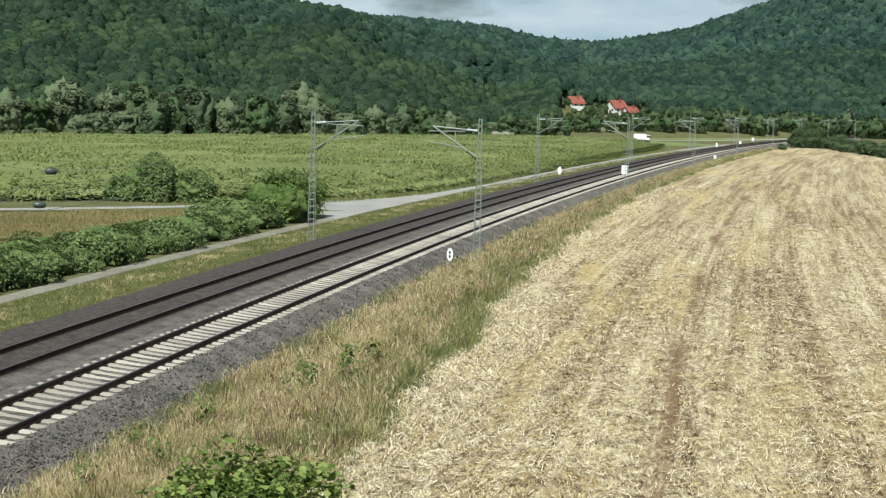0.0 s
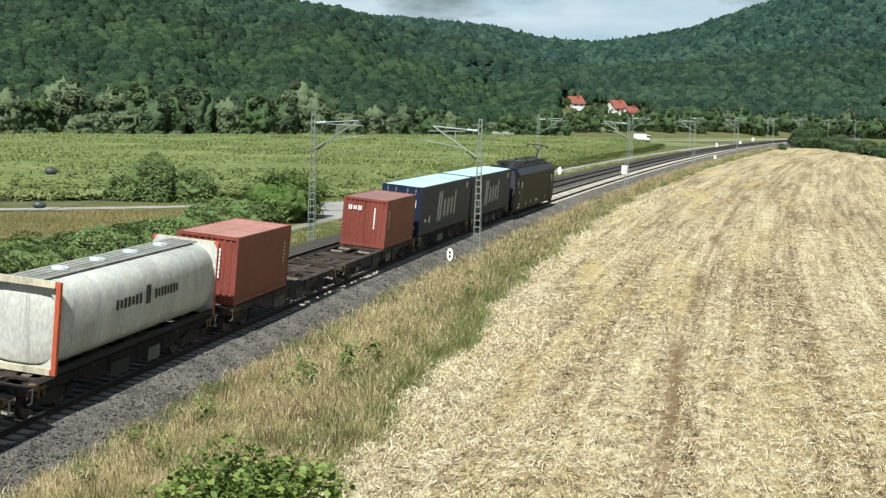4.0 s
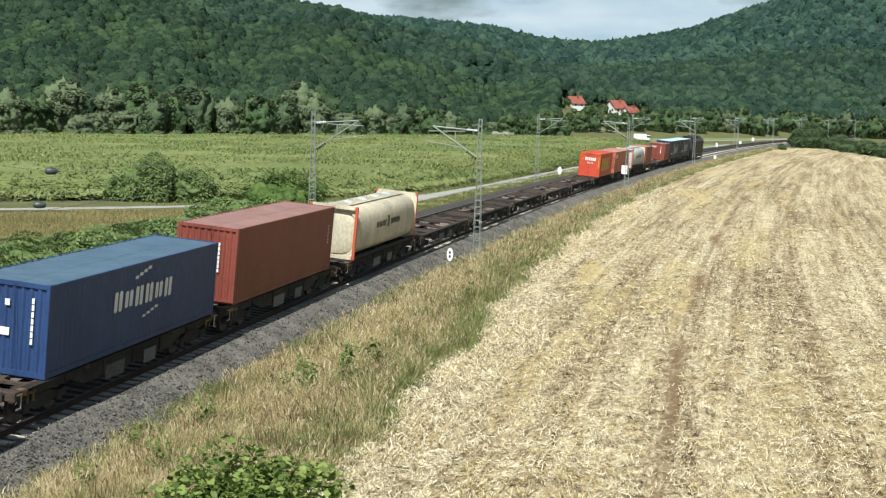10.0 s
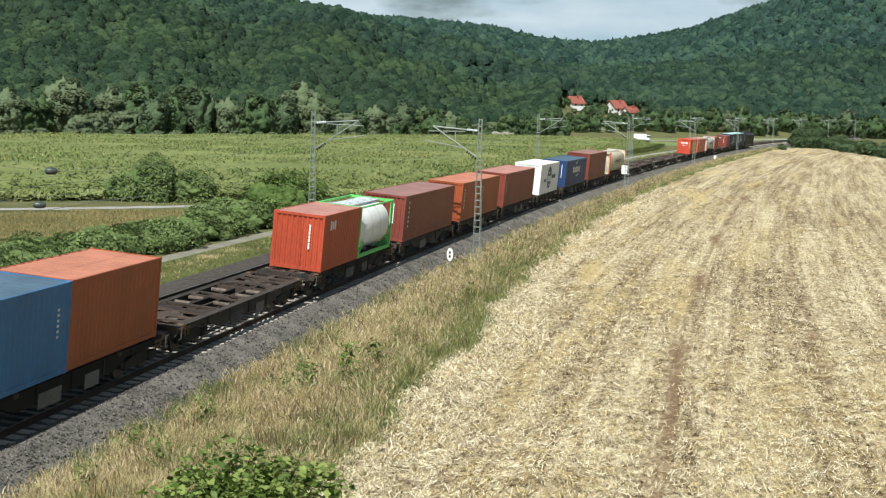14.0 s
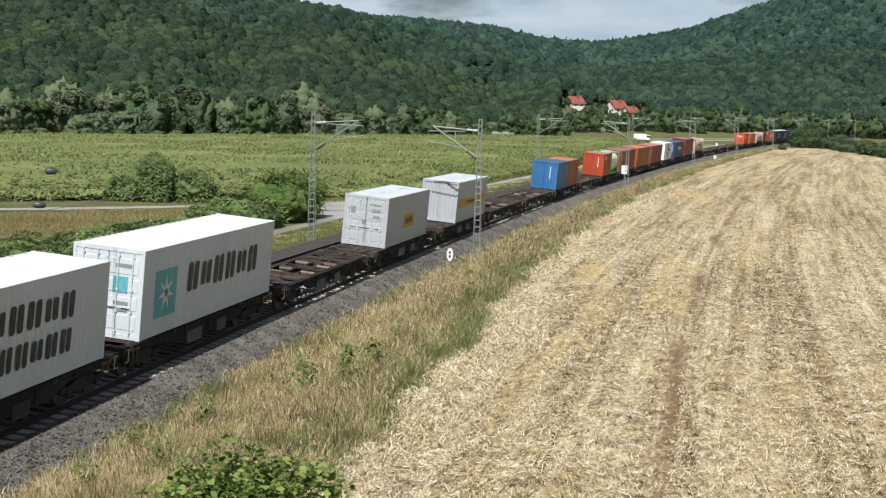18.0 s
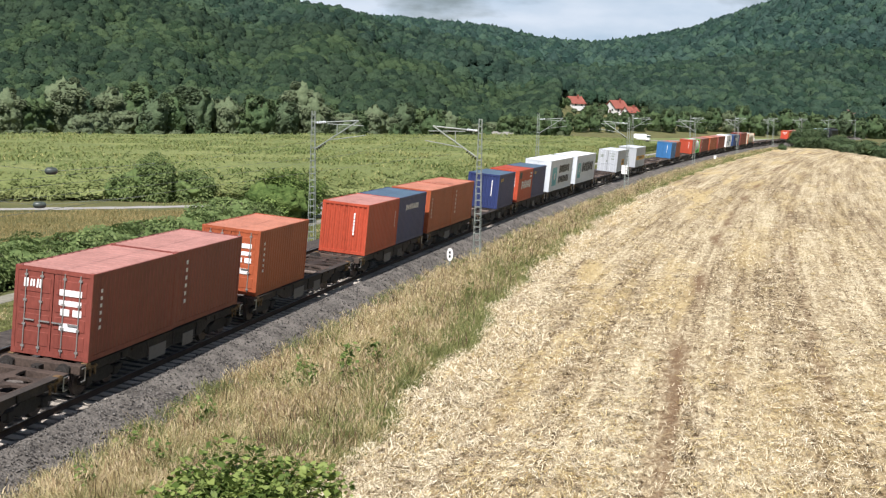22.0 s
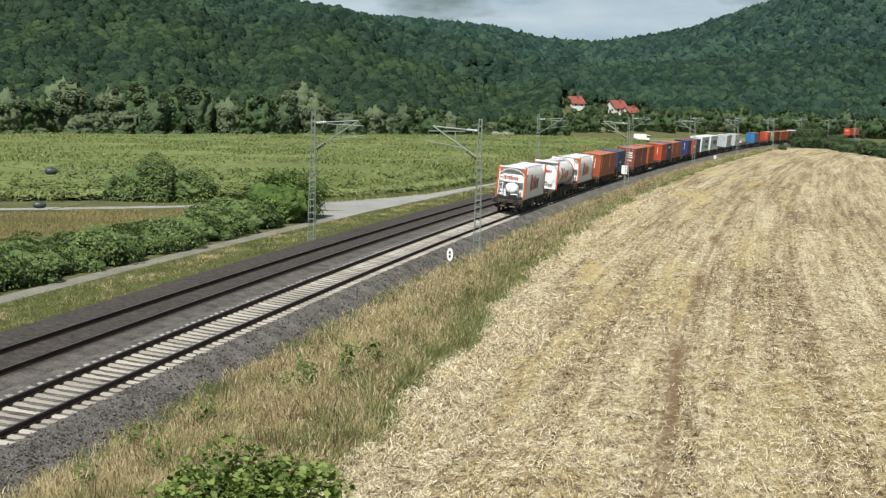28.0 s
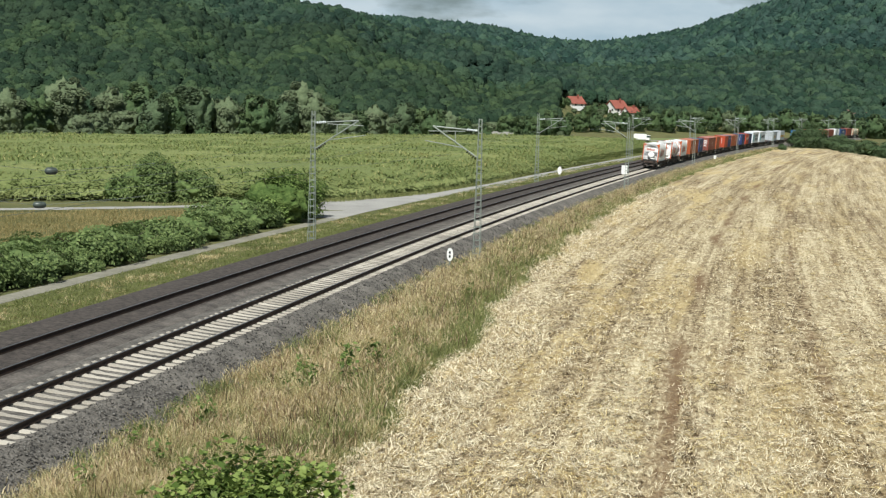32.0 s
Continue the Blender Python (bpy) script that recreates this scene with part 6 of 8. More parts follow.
M["gold_straw"] = mat("golden_straw", (0.34, 0.245, 0.10), (0.64, 0.53, 0.28), 0.8, scale=0.3, fine=1.0, bump=0, island=0.7, spec=0.3)
gsel = (patch(off, s * 0.35, 5.0, 12) + RNG.normal(0, 0.15, n) > 0.60) & (off < 16.5) & (RNG.uniform(0, 1, n) < 0.6)
ng = int(gsel.sum())
jit = RNG.normal(0, 0.12, (ng, 1, 3)) * np.array([1, 1, 0.2])
tagged(new("golden_straw", mesh_of("golden_straw", (v[gsel] + jit + np.array([0, 0, 0.05])).reshape(-1, 3), np.arange(ng * 4).reshape(-1, 4), M["gold_straw"])), "patches of golden straw left on the stubble", "straw", kind="stuff")

# clumps of combed straw, each lying its own way, thickest along the swaths
nc = 11000
s, off, x, y = strew(nc, 24, 230, field_edge, lambda s: np.minimum(np.interp(s, FAR_S, FAR_O), 14 + s * 0.36), RNG, 1.5)
keep = RNG.uniform(0, 1, nc) < 0.15 + 0.85 * patch(off, s * 0.03, 1.5, 61) * (0.4 + 0.6 * patch(x, y, 7.0, 62))
keep &= np.abs(off - 17.6 - 0.2 * np.sin(s * 0.11)) > 0.5
s, off, x, y = s[keep], off[keep], x[keep], y[keep]
per = 24
n = len(x) * per
lie = np.repeat(np.interp(s, S, TH) * -1 + np.pi / 2 + RNG.normal(0, 0.75, len(x)), per)
spread = np.repeat(RNG.uniform(0.10, 0.26, len(x)) * (1 + s / 160), per)
rise = np.repeat(RNG.uniform(0.06, 0.22, len(x)), per)
ss = np.repeat(s, per)
du, dw = RNG.normal(0, 1, n) * spread * 1.3, RNG.normal(0, 1, n) * spread * 0.7
cx, cy = np.repeat(x, per) + du * np.cos(lie) - dw * np.sin(lie), np.repeat(y, per) + du * np.sin(lie) + dw * np.cos(lie)
ang = lie + RNG.normal(0, 0.35, n)
ln, wd = RNG.uniform(0.06, 0.24, n) * (1 + ss / 260), RNG.uniform(0.005, 0.013, n) * (1 + ss / 55)
cv = np.stack([cx, cy, GROUND + 0.13 + rise * np.exp(-0.5 * (dw / spread / 0.7) ** 2) * RNG.uniform(0.5, 1.2, n)], -1)
dv = np.stack([np.cos(ang), np.sin(ang), RNG.normal(0.0, 0.22, n)], -1) * ln[:, None] * 0.5
sv = np.stack([-np.sin(ang), np.cos(ang), RNG.normal(0, 0.4, n)], -1) * wd[:, None] * 0.5
quad = np.stack([cv - dv - sv, cv - dv + sv, cv + dv + sv, cv + dv - sv], 1)
tint = np.repeat(RNG.uniform(0, 1, len(x)) + 0.35 * (patch(off, s * 0.06, 2.5, 64) - 0.5), per)
M["pale_straw"] = mat("pale_straw", (0.46, 0.38, 0.24), (0.84, 0.76, 0.57), 0.8, scale=0.5, fine=1.5, bump=0, island=0.85, mid=(0.68, 0.60, 0.42), spec=0.3)
M["grey_straw"] = mat("weathered_straw", (0.15, 0.112, 0.066), (0.42, 0.34, 0.225), 0.8, scale=0.5, fine=1.5, bump=0, island=0.85, mid=(0.28, 0.22, 0.138), spec=0.3)
for lo_, hi_, key, lab in ((-1, 0.34, "grey_straw", "matted clumps of weathered straw on the stubble"), (0.34, 0.82, "pale_straw", "matted clumps of combed pale straw on the stubble"), (0.82, 3, "gold_straw", "clumps of golden straw on the stubble")):
    pick = (tint >= lo_) & (tint < hi_)
    tagged(new("straw_clumps", mesh_of("straw_clumps", quad[pick].reshape(-1, 3), np.arange(pick.sum() * 4).reshape(-1, 4), M[key])), lab, "straw", kind="stuff")

# pale straw swept up along the edge of the field
s, off, x, y = strew(20000, 24, 170, lambda s: field_edge(s) - 0.5 * patch(s, s * 0.3, 1.6, 41), lambda s: field_edge(s) + 2.6, RNG, 1.6)
lift = np.clip(1.2 - np.abs(off - field_edge(s) - 0.9), 0, 1) * 0.16 * patch(s * 2.0, off, 3.0, 31)
n = len(x)
ang = np.interp(s, S, TH) * -1 + np.pi / 2 + RNG.normal(0.35, 0.6, n)
ln, wd = RNG.uniform(0.10, 0.42, n) * (1 + s / 260), RNG.uniform(0.004, 0.012, n) * (1 + s / 50)
dv = np.stack([np.cos(ang), np.sin(ang), RNG.normal(0.05, 0.35, n)], -1) * ln[:, None] * 0.5
sv = np.stack([-np.sin(ang), np.cos(ang), RNG.normal(0, 0.4, n)], -1) * wd[:, None] * 0.5
cv = np.stack([x, y, GROUND + 0.10 + RNG.uniform(0.0, 1.0, n) * (0.08 + lift)], -1)
tagged(new("edge_straw", mesh_of("edge_straw", np.stack([cv - dv - sv, cv - dv + sv, cv + dv + sv, cv + dv - sv], 1).reshape(-1, 3), np.arange(n * 4).reshape(-1, 4), M["pale_straw"])), "pale straw heaped along the edge of the field", "straw", kind="stuff")

# ---- grass beside the line ----
M["verge_grass"] = leafy("verge_grass", (0.120, 0.145, 0.046), (0.255, 0.285, 0.105), island=0.45, rough=0.8, scale=0.2)
M["dry_grass"] = leafy("dry_grass", (0.33, 0.25, 0.115), (0.78, 0.68, 0.41), island=0.65, rough=0.8)
M["green_grass"] = leafy("green_grass", (0.125, 0.160, 0.055), (0.34, 0.350, 0.140), island=0.7, rough=0.8)
M["brown_grass"] = leafy("brown_grass", (0.21, 0.195, 0.080), (0.46, 0.365, 0.175), island=0.4, rough=0.8, scale=0.09)


def verge(n, s0, s1, o0, o1, dry, power=1.4, tall=0.72, name="grass", wide=0.011):
    """Grass in tussocks: the blades of one tussock share height, lean and dryness."""
    per = 14
    s, off, x, y = strew(n // per, s0, s1, o0, o1, RNG, power)
    vigour, mood = np.repeat(RNG.uniform(0.55, 1.25, n // per), per), np.repeat(RNG.normal(0, 0.22, n // per), per)
    n = n // per * per
    s, off, x, y = (np.repeat(q, per) for q in (s, off, x, y))
    du, dw = RNG.normal(0, 0.10, n) * (1 + s / 120), RNG.normal(0, 0.13, n) * (1 + s / 120)
    x, y, off = x + du, y + dw, off + du
    a, b = (o0(s) if callable(o0) else o0), (o1(s) if callable(o1) else o1)
    t = (off - a) / (b - a)
    p = 0.55 * patch(x, y, 7.0, 5) + 0.45 * patch(x, y, 2.4, 15)
    isdry = p * 1.25 - 0.30 + (1 - np.abs(t - 0.32) * 1.9) * 0.55 + mood + RNG.normal(0, 0.08, n) > 1 - dry
    h = tall * (0.25 + 0.65 * patch(x, y, 2.2, 8) + 0.45 * patch(x, y, 0.9, 18)) * vigour * RNG.uniform(0.5, 1.15, n) * np.clip(np.minimum(t, 1 - t) * 6 + 0.35, 0.35, 1)
    z = np.maximum(ground_z(x, y), np.where((off > 1.6) & (off < 3.4), np.interp(off, [1.45, 1.85, 3.35], [-0.33, -0.44, -1.2]), -2.0))
    w = wide * (1 + s / 45)
    green = "verge_grass" if name == "verge" else "green_grass"
    for sel, key, lab in ((isdry, "dry_grass", "tall golden dry grass on the railway bank"), (~isdry, green, "green grass and weeds beside the railway")):
        if sel.sum() > 10:
            tagged(new(key, blades_mesh(key, x[sel], y[sel], z[sel], h[sel], w[sel], M[key], RNG, 0.62)), lab, "grass", kind="stuff")


verge(210000, 22, 400, 2.55, lambda s: field_edge(s) + 0.35, 0.46, 1.6, wide=0.0075)
verge(85000, 40, 330, -12.7, -8.0, -0.02, 1.4, tall=0.24, name="verge", wide=0.008)
# pale seed heads over the bank grass
M["seed_head"] = leafy("seed_head", (0.40, 0.30, 0.17), (0.66, 0.55, 0.36), island=0.6, rough=0.9)
s, off, x, y = strew(22000, 22, 260, 3.2, lambda s: field_edge(s) - 0.2, RNG, 1.6)
ksel = (0.55 * patch(x, y, 7.0, 5) + 0.45 * patch(x, y, 2.4, 15)) + RNG.normal(0, 0.12, len(x)) > 0.45
x, y, s = x[ksel], y[ksel], s[ksel]
hz = 0.66 * (0.35 + 0.95 * patch(x, y, 2.2, 8)) * RNG.uniform(0.75, 1.2, len(x))
tagged(new("seed_heads", blades_mesh("seed_heads", x, y, ground_z(x, y) + hz, 0.16 * RNG.uniform(0.6, 1.4, len(x)), 0.016 * (1 + s / 45), M["seed_head"], RNG, 0.6)), "pale feathery seed heads of the bank grass", "grass", kind="stuff")
# dark dead stalks among the grass
M["stalk"] = mat("dead_stalk", (0.07, 0.045, 0.028), (0.20, 0.13, 0.07), 0.9, scale=0.5, fine=3, bump=0, island=0.6)
s, off, x, y = strew(9000, 24, 220, 3.4, lambda s: field_edge(s) - 0.4, RNG, 1.6)
ksel = patch(x, y, 3.0, 21) > 0.60
x, y, s = x[ksel], y[ksel], s[ksel]
tagged(new("dead_stalks", blades_mesh("dead_stalks", x, y, ground_z(x, y), 0.85 * RNG.uniform(0.5, 1.1, len(x)), 0.02 * (1 + s / 60), M["stalk"], RNG, 0.2)), "dark dead weed stalks in the bank grass", "grass", kind="stuff")
# brown meadow behind the hedge
s, off, x, y = strew(60000, 70, 112, -44.0, -17.5, RNG, 1.2)
clear = (y - 102.0) - (x + 33.3) * 0.845 < -4.6
x, y = x[clear], y[clear]
tagged(new("brown_grass", blades_mesh("brown_grass", x, y, ground_z(x, y), 0.36 * RNG.uniform(0.4, 1.1, len(x)) * (0.6 + 0.8 * patch(x, y, 9.0, 23)), 0.028 + 0 * x, M["brown_grass"], RNG)), "dry brown meadow grass behind the bramble hedge", "grass", kind="stuff")
sheet("track", ([(96, -40.5), (112, -37.0)], [(96, -38.5), (112, -15)]), GROUND + 0.03, M["soil"], "grassy ground by the field track", "ground")

# rough grass along the road side of the maize
s, off, x, y = strew(16000, 100, 330, lambda s: np.interp(s, [100, 113, 122, 137, 160, 330], [-37, -27.5, -20.6, -16.6, -14.6, -15.6]), lambda s: np.interp(s, [100, 113, 122, 137, 160, 330], [-31, -24.5, -18.6, -14.6, -13.6, -14.2]), RNG, 1.3)
clear = ((y - 102.0) - (x + 33.3) * 0.845 > 1.6) | (x > -15)
x, y = x[clear], y[clear]
tagged(new("green_grass", blades_mesh("green_grass", x, y, ground_z(x, y), 0.45 * RNG.uniform(0.4, 1.1, len(x)), 0.045 + 0 * x, M["green_grass"], RNG)), "rough green grass at the maize edge", "grass", kind="stuff")

# ---- loose stones of the ballast shoulder ----
bm = bmesh.new()
bmesh.ops.create_icosphere(bm, subdivisions=1, radius=1.0)
for v_ in bm.verts:
    v_.co *= 0.75 + 0.5 * noise.noise(v_.co * 2.3)
tv, tf = template(bm_mesh("stone", bm, M["stone"]))
ns = 8000
s, off, x, y = strew(ns, 24, 110, 1.2, 3.2, RNG, 1.6)
zz = np.interp(off, [1.16, 1.45, 1.85, 3.35], [-0.165, -0.19, -0.28, -0.95]) - off * CANT + 0.01
rot = RNG.normal(size=(ns, 3, 3)) * (0.019 * (1 + s / 150))[:, None, None]
tagged(new("ballast_stones", stamp("ballast_stones", tv, tf, np.concatenate([rot, np.stack([x, y, zz], -1)[:, :, None]], 2).astype(np.float32), M["stone"])), "loose grey stones on the ballast shoulder", "stones", kind="stuff")

# ---- maize ----
M["maize"] = leafy("maize_leaf", (0.130, 0.180, 0.060), (0.290, 0.300, 0.115), island=0.12, rough=0.6, scale=0.035, fine=0.35, mid=(0.185, 0.230, 0.080))
M["maize_floor"] = mat("maize_shade", (0.125, 0.165, 0.052), (0.29, 0.305, 0.110), 1.0, scale=0.035, fine=3.2, bump=1.0, dist=0.22, stretch=(1, 2.2, 1), mid=(0.195, 0.235, 0.080))
M["far_meadow"] = mat("mown_meadow", (0.13, 0.175, 0.06), (0.25, 0.29, 0.11), 1.0, scale=0.08, fine=1.2, bump=0.4, dist=0.1)
M["tassel"] = mat("maize_tassel", (0.30, 0.29, 0.11), (0.46, 0.43, 0.19), 0.9, scale=0.3, fine=2, bump=0, island=0.6)
MAIZE = np.array([(-140, 118), (-60, 112), (-41, 106.5), (-34.5, 111.5), (-27, 117.5), (-20, 121.5), (-13, 126), (-8, 140), (-3.6, 164), (2.0, 210), (7.0, 252), (17, 340), (18, 366), (-2, 374), (-24, 376), (-61, 319), (-88, 276), (-108, 238), (-190, 160)])


def inside(poly, x, y):
    r = np.zeros(len(x), bool)
    for (x0, y0), (x1, y1) in zip(poly, np.roll(poly, -1, 0)):
        c = (y0 > y) != (y1 > y)
        r ^= c & (x < (x1 - x0) * (y - y0) / (y1 - y0 + 1e-12) + x0)
    return r


def rim(x, y, width):
    """0 on the outline of the maize, 1 from width metres inside it."""
    best = np.full(len(x), 1e9)
    for (x0, y0), (x1, y1) in zip(MAIZE, np.roll(MAIZE, -1, 0)):
        dx, dy = x1 - x0, y1 - y0
        t = np.clip(((x - x0) * dx + (y - y0) * dy) / (dx * dx + dy * dy), 0, 1)
        best = np.minimum(best, np.hypot(x - x0 - t * dx, y - y0 - t * dy))
    return np.clip(best / width, 0, 1)


def maize_plant():
    v, f = [], []
    def quad(a, b, c, d):
        k = len(v)
        v.extend([a, b, c, d])
        f.extend([(k, k + 1, k + 2), (k, k + 2, k + 3)])
    for k in range(6):
        a = k * 2.5
        ca, sa = math.cos(a), math.sin(a)
        z = 0.30 + 0.29 * k
        wdt = 0.085
        p0, p1, p2 = (0.02 * ca, 0.02 * sa, z), (0.38 * ca, 0.38 * sa, z + 0.34), (0.72 * ca, 0.72 * sa, z + 0.08)
        o = (-sa * wdt, ca * wdt, 0.0)
        add = lambda p, k=1.0: (p[0] + o[0] * k, p[1] + o[1] * k, p[2])
        quad(add(p0, -0.5), add(p0, 0.5), add(p1), add(p1, -1))
        quad(add(p1, -1), add(p1), add(p2, 0.15), add(p2, -0.15))
    return np.array(v), np.array(f)


tv, tf = maize_plant()
nm = 32000
x, y = RNG.uniform(-150, 22, nm * 3), RNG.uniform(106, 440, nm * 3)
# rows run across the view
y = np.round(y / 1.1) * 1.1 + RNG.normal(0, 0.12, len(y))
d = np.hypot(x - EYE.x, y)
ok = inside(MAIZE, x, y) & (RNG.uniform(0, 1, len(x)) < np.clip(190 / d, 0.30, 1.0)) & (np.arctan2(x - EYE.x, y) > -0.52)
x, y, d = x[ok], y[ok], d[ok]
n = len(x)
ang = RNG.uniform(0, 6.28, n)
hh = (0.92 + 0.22 * patch(x, y, 30, 4)) * RNG.uniform(0.85, 1.1, n) * (0.30 + 0.70 * rim(x, y, 8.0))
wd = RNG.uniform(0.85, 1.25, n) * (1 + d / 500)
mt = np.zeros((n, 3, 4), np.float32)
mt[:, 0, 0], mt[:, 0, 1], mt[:, 1, 0], mt[:, 1, 1], mt[:, 2, 2] = np.cos(ang) * wd, -np.sin(ang) * wd, np.sin(ang) * wd, np.cos(ang) * wd, hh
mt[:, 0, 3], mt[:, 1, 3], mt[:, 2, 3] = x, y, ground_z(x, y)
tagged(new("maize", stamp("maize", tv, tf, mt, M["maize"])), "field of tall green maize with yellowing leaves", "maize", kind="stuff")
k = RNG.uniform(0, 1, n) < 0.45 * patch(x, y, 60, 6)
tx, ty, tz = x[k], y[k], ground_z(x[k], y[k]) + 2.02 * hh[k]
tagged(new("maize_tassels", blades_mesh("maize_tassels", tx, ty, tz - 0.25, 0.42 + 0 * tx, 0.11 + 0 * tx, M["tassel"], RNG)), "straw-yellow tassels above the maize", "maize", kind="stuff")
# closed leaf layer deeper in the crop
mx, my = np.meshgrid(np.arange(-190, 24, 2.0), np.arange(106, 442, 2.0))
sel = inside(MAIZE, mx.ravel(), my.ravel())
idx = -np.ones(mx.size, int)
idx[sel] = np.arange(sel.sum())
idx = idx.reshape(mx.shape)
fq = np.stack([idx[:-1, :-1], idx[:-1, 1:], idx[1:, 1:], idx[1:, :-1]], -1).reshape(-1, 4)
fq = fq[(fq >= 0).all(1)]
px, py = mx.ravel()[sel], my.ravel()[sel]
tagged(new("maize_field", mesh_of("maize_field", np.stack([px, py, ground_z(px, py) + 0.15 + 1.86 * rim(px, py, 9.0) + 0.16 * RNG.uniform(-1, 1, len(px))], -1), fq, M["maize_floor"], smooth=True)), "closed green leaf layer of the maize field", "field", kind="structure")

edge_pts = []
for (x0, y0), (x1, y1) in zip(MAIZE, np.roll(MAIZE, -1, 0)):
    k = max(2, int(np.hypot(x1 - x0, y1 - y0) / 1.5))
    edge_pts += [(x0 + (x1 - x0) * i / k, y0 + (y1 - y0) * i / k) for i in range(k)]
ep = np.array(edge_pts)
inward = MAIZE.mean(0) - ep
ep = ep + inward / np.linalg.norm(inward, axis=1)[:, None] * 0.9 + RNG.normal(0, 0.25, ep.shape)
j_ = (np.arange(len(ep)) + 1) % len(ep)
# leaves along the outer rows
facing = np.flatnonzero((inward[:, 1] > 0) | (ep[:, 0] > -5))
t_ = RNG.uniform(0, 1, 22000)
k_ = facing[RNG.integers(0, len(facing), 22000)]
lp = ep[k_] + (ep[j_[k_]] - ep[k_]) * t_[:, None] - (inward / np.linalg.norm(inward, axis=1)[:, None])[k_] * RNG.uniform(-3.0, 0.5, 22000)[:, None]
lp3 = np.column_stack([lp, ground_z(lp[:, 0], lp[:, 1]) + RNG.uniform(0.1, 0.85, 22000)])
# outer leaves coloured lighter to offset the shadows among their own rows
M["maize_front"] = leafy("maize_front_lit_leaf", (0.195, 0.235, 0.088), (0.31, 0.355, 0.140), island=0.3, rough=0.6)
tagged(new("maize_leaves", leaves_mesh("maize_leaves", lp3, 0.60, M["maize_front"], RNG, up=0.4, aspect=0.24, out=np.column_stack([-inward[k_], np.full(len(k_), 40.0)]), loose=0.7)), "long leaves of the outer maize rows", "maize", kind="stuff")


def at_view(px, dist):
    """Plan place in a given direction from the bridge."""
    b = float(bearing_of(px))
    return EYE.x + dist * math.sin(b), dist * math.cos(b)


def ribbon(name, pts, width, z, material, label, category):
    p = np.array(pts, float)
    t = np.linspace(0, len(p) - 1, 60)
    cx, cy = np.interp(t, np.arange(len(p)), p[:, 0]), np.interp(t, np.arange(len(p)), p[:, 1])
    dx, dy = np.gradient(cx), np.gradient(cy)
    k = np.hypot(dx, dy)
    wv = width * (1 + 0.15 * np.sin(t * 9)) / 2
    a, b = np.stack([cx - dy / k * wv, cy + dx / k * wv], -1), np.stack([cx + dy / k * wv, cy - dx / k * wv], -1)
    vv = np.concatenate([np.column_stack([a, np.full(60, z)]), np.column_stack([b, np.full(60, z)])])
    i = np.arange(59)
    tagged(new(name, mesh_of(name, vv, np.stack([i, i + 60, i + 61, i + 1], -1), material)), label, category, kind="structure")


ribbon("field_path", [(-62, 84), (-46, 93), (-33.3, 102.0), (-28.2, 106.1), (-24.4, 109.6), (-19.2, 113.9), (-12, 119)], 2.2, GROUND + 0.05, M["road"], "pale worn path between meadow and maize", "path")

ribbon("field_path", [at_view(1090, 436), at_view(1150, 440), at_view(1230, 462), at_view(1320, 500), at_view(1400, 560)], 5.0, GROUND + 0.05, M["road"], "pale farm road crossing beyond the maize", "road")
ribbon("meadow", [at_view(1040, 400), at_view(1130, 404), at_view(1225, 418)], 46.0, GROUND + 0.02, M["far_meadow"], "green meadow at the end of the maize", "meadow")
ribbon("meadow", [at_view(1080, 455), at_view(1200, 485), at_view(1320, 530), at_view(1420, 600)], 24.0, GROUND + 0.03, M["far_meadow"], "mown green meadow beyond the farm road", "meadow")

# ---- bushes and trees ----
M["leaf_bramble"] = leafy("bramble_leaf", (0.105, 0.160, 0.055), (0.225, 0.295, 0.108), island=0.5)
M["leaf_bush"] = leafy("bush_leaf", (0.085, 0.140, 0.036), (0.22, 0.305, 0.088), island=0.6)
M["leaf_fresh"] = leafy("fresh_leaf", (0.095, 0.150, 0.034), (0.285, 0.360, 0.105), island=0.6, rough=0.55)
M["leaf_tree"] = leafy("tree_leaf", (0.066, 0.110, 0.054), (0.136, 0.190, 0.086), island=0.3)
M["leaf_grove"] = leafy("grove_leaf", (0.066, 0.108, 0.046), (0.132, 0.188, 0.080), island=0.3)
M["leaf_willow"] = leafy("willow_leaf", (0.118, 0.156, 0.088), (0.190, 0.232, 0.128), island=0.25)
M["leaf_fir"] = leafy("dark_leaf", (0.068, 0.104, 0.058), (0.126, 0.172, 0.088), island=0.3)
def foliage(name, dark, light, scale=1.1, dist=0.5, fine=None, patchy=0.25, vary=0.35):
    """Closed foliage seen from afar: lumps of leaves by colour and relief."""
    m = mat(name, dark, light, 0.85, scale=patchy, fine=fine or scale, bump=1.0, dist=dist, island=vary, spec=0.15)
    return m


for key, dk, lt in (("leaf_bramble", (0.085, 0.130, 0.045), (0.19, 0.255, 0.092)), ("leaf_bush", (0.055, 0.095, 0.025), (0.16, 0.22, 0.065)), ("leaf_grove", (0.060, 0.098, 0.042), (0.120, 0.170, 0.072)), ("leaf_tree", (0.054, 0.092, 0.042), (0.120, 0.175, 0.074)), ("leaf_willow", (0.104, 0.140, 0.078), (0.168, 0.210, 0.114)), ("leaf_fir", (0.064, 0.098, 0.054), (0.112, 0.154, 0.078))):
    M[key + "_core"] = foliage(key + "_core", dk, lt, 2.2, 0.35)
M["bark"] = mat("bark", (0.05, 0.040, 0.030), (0.16, 0.13, 0.10), 0.95, scale=3, fine=20, bump=0.6)


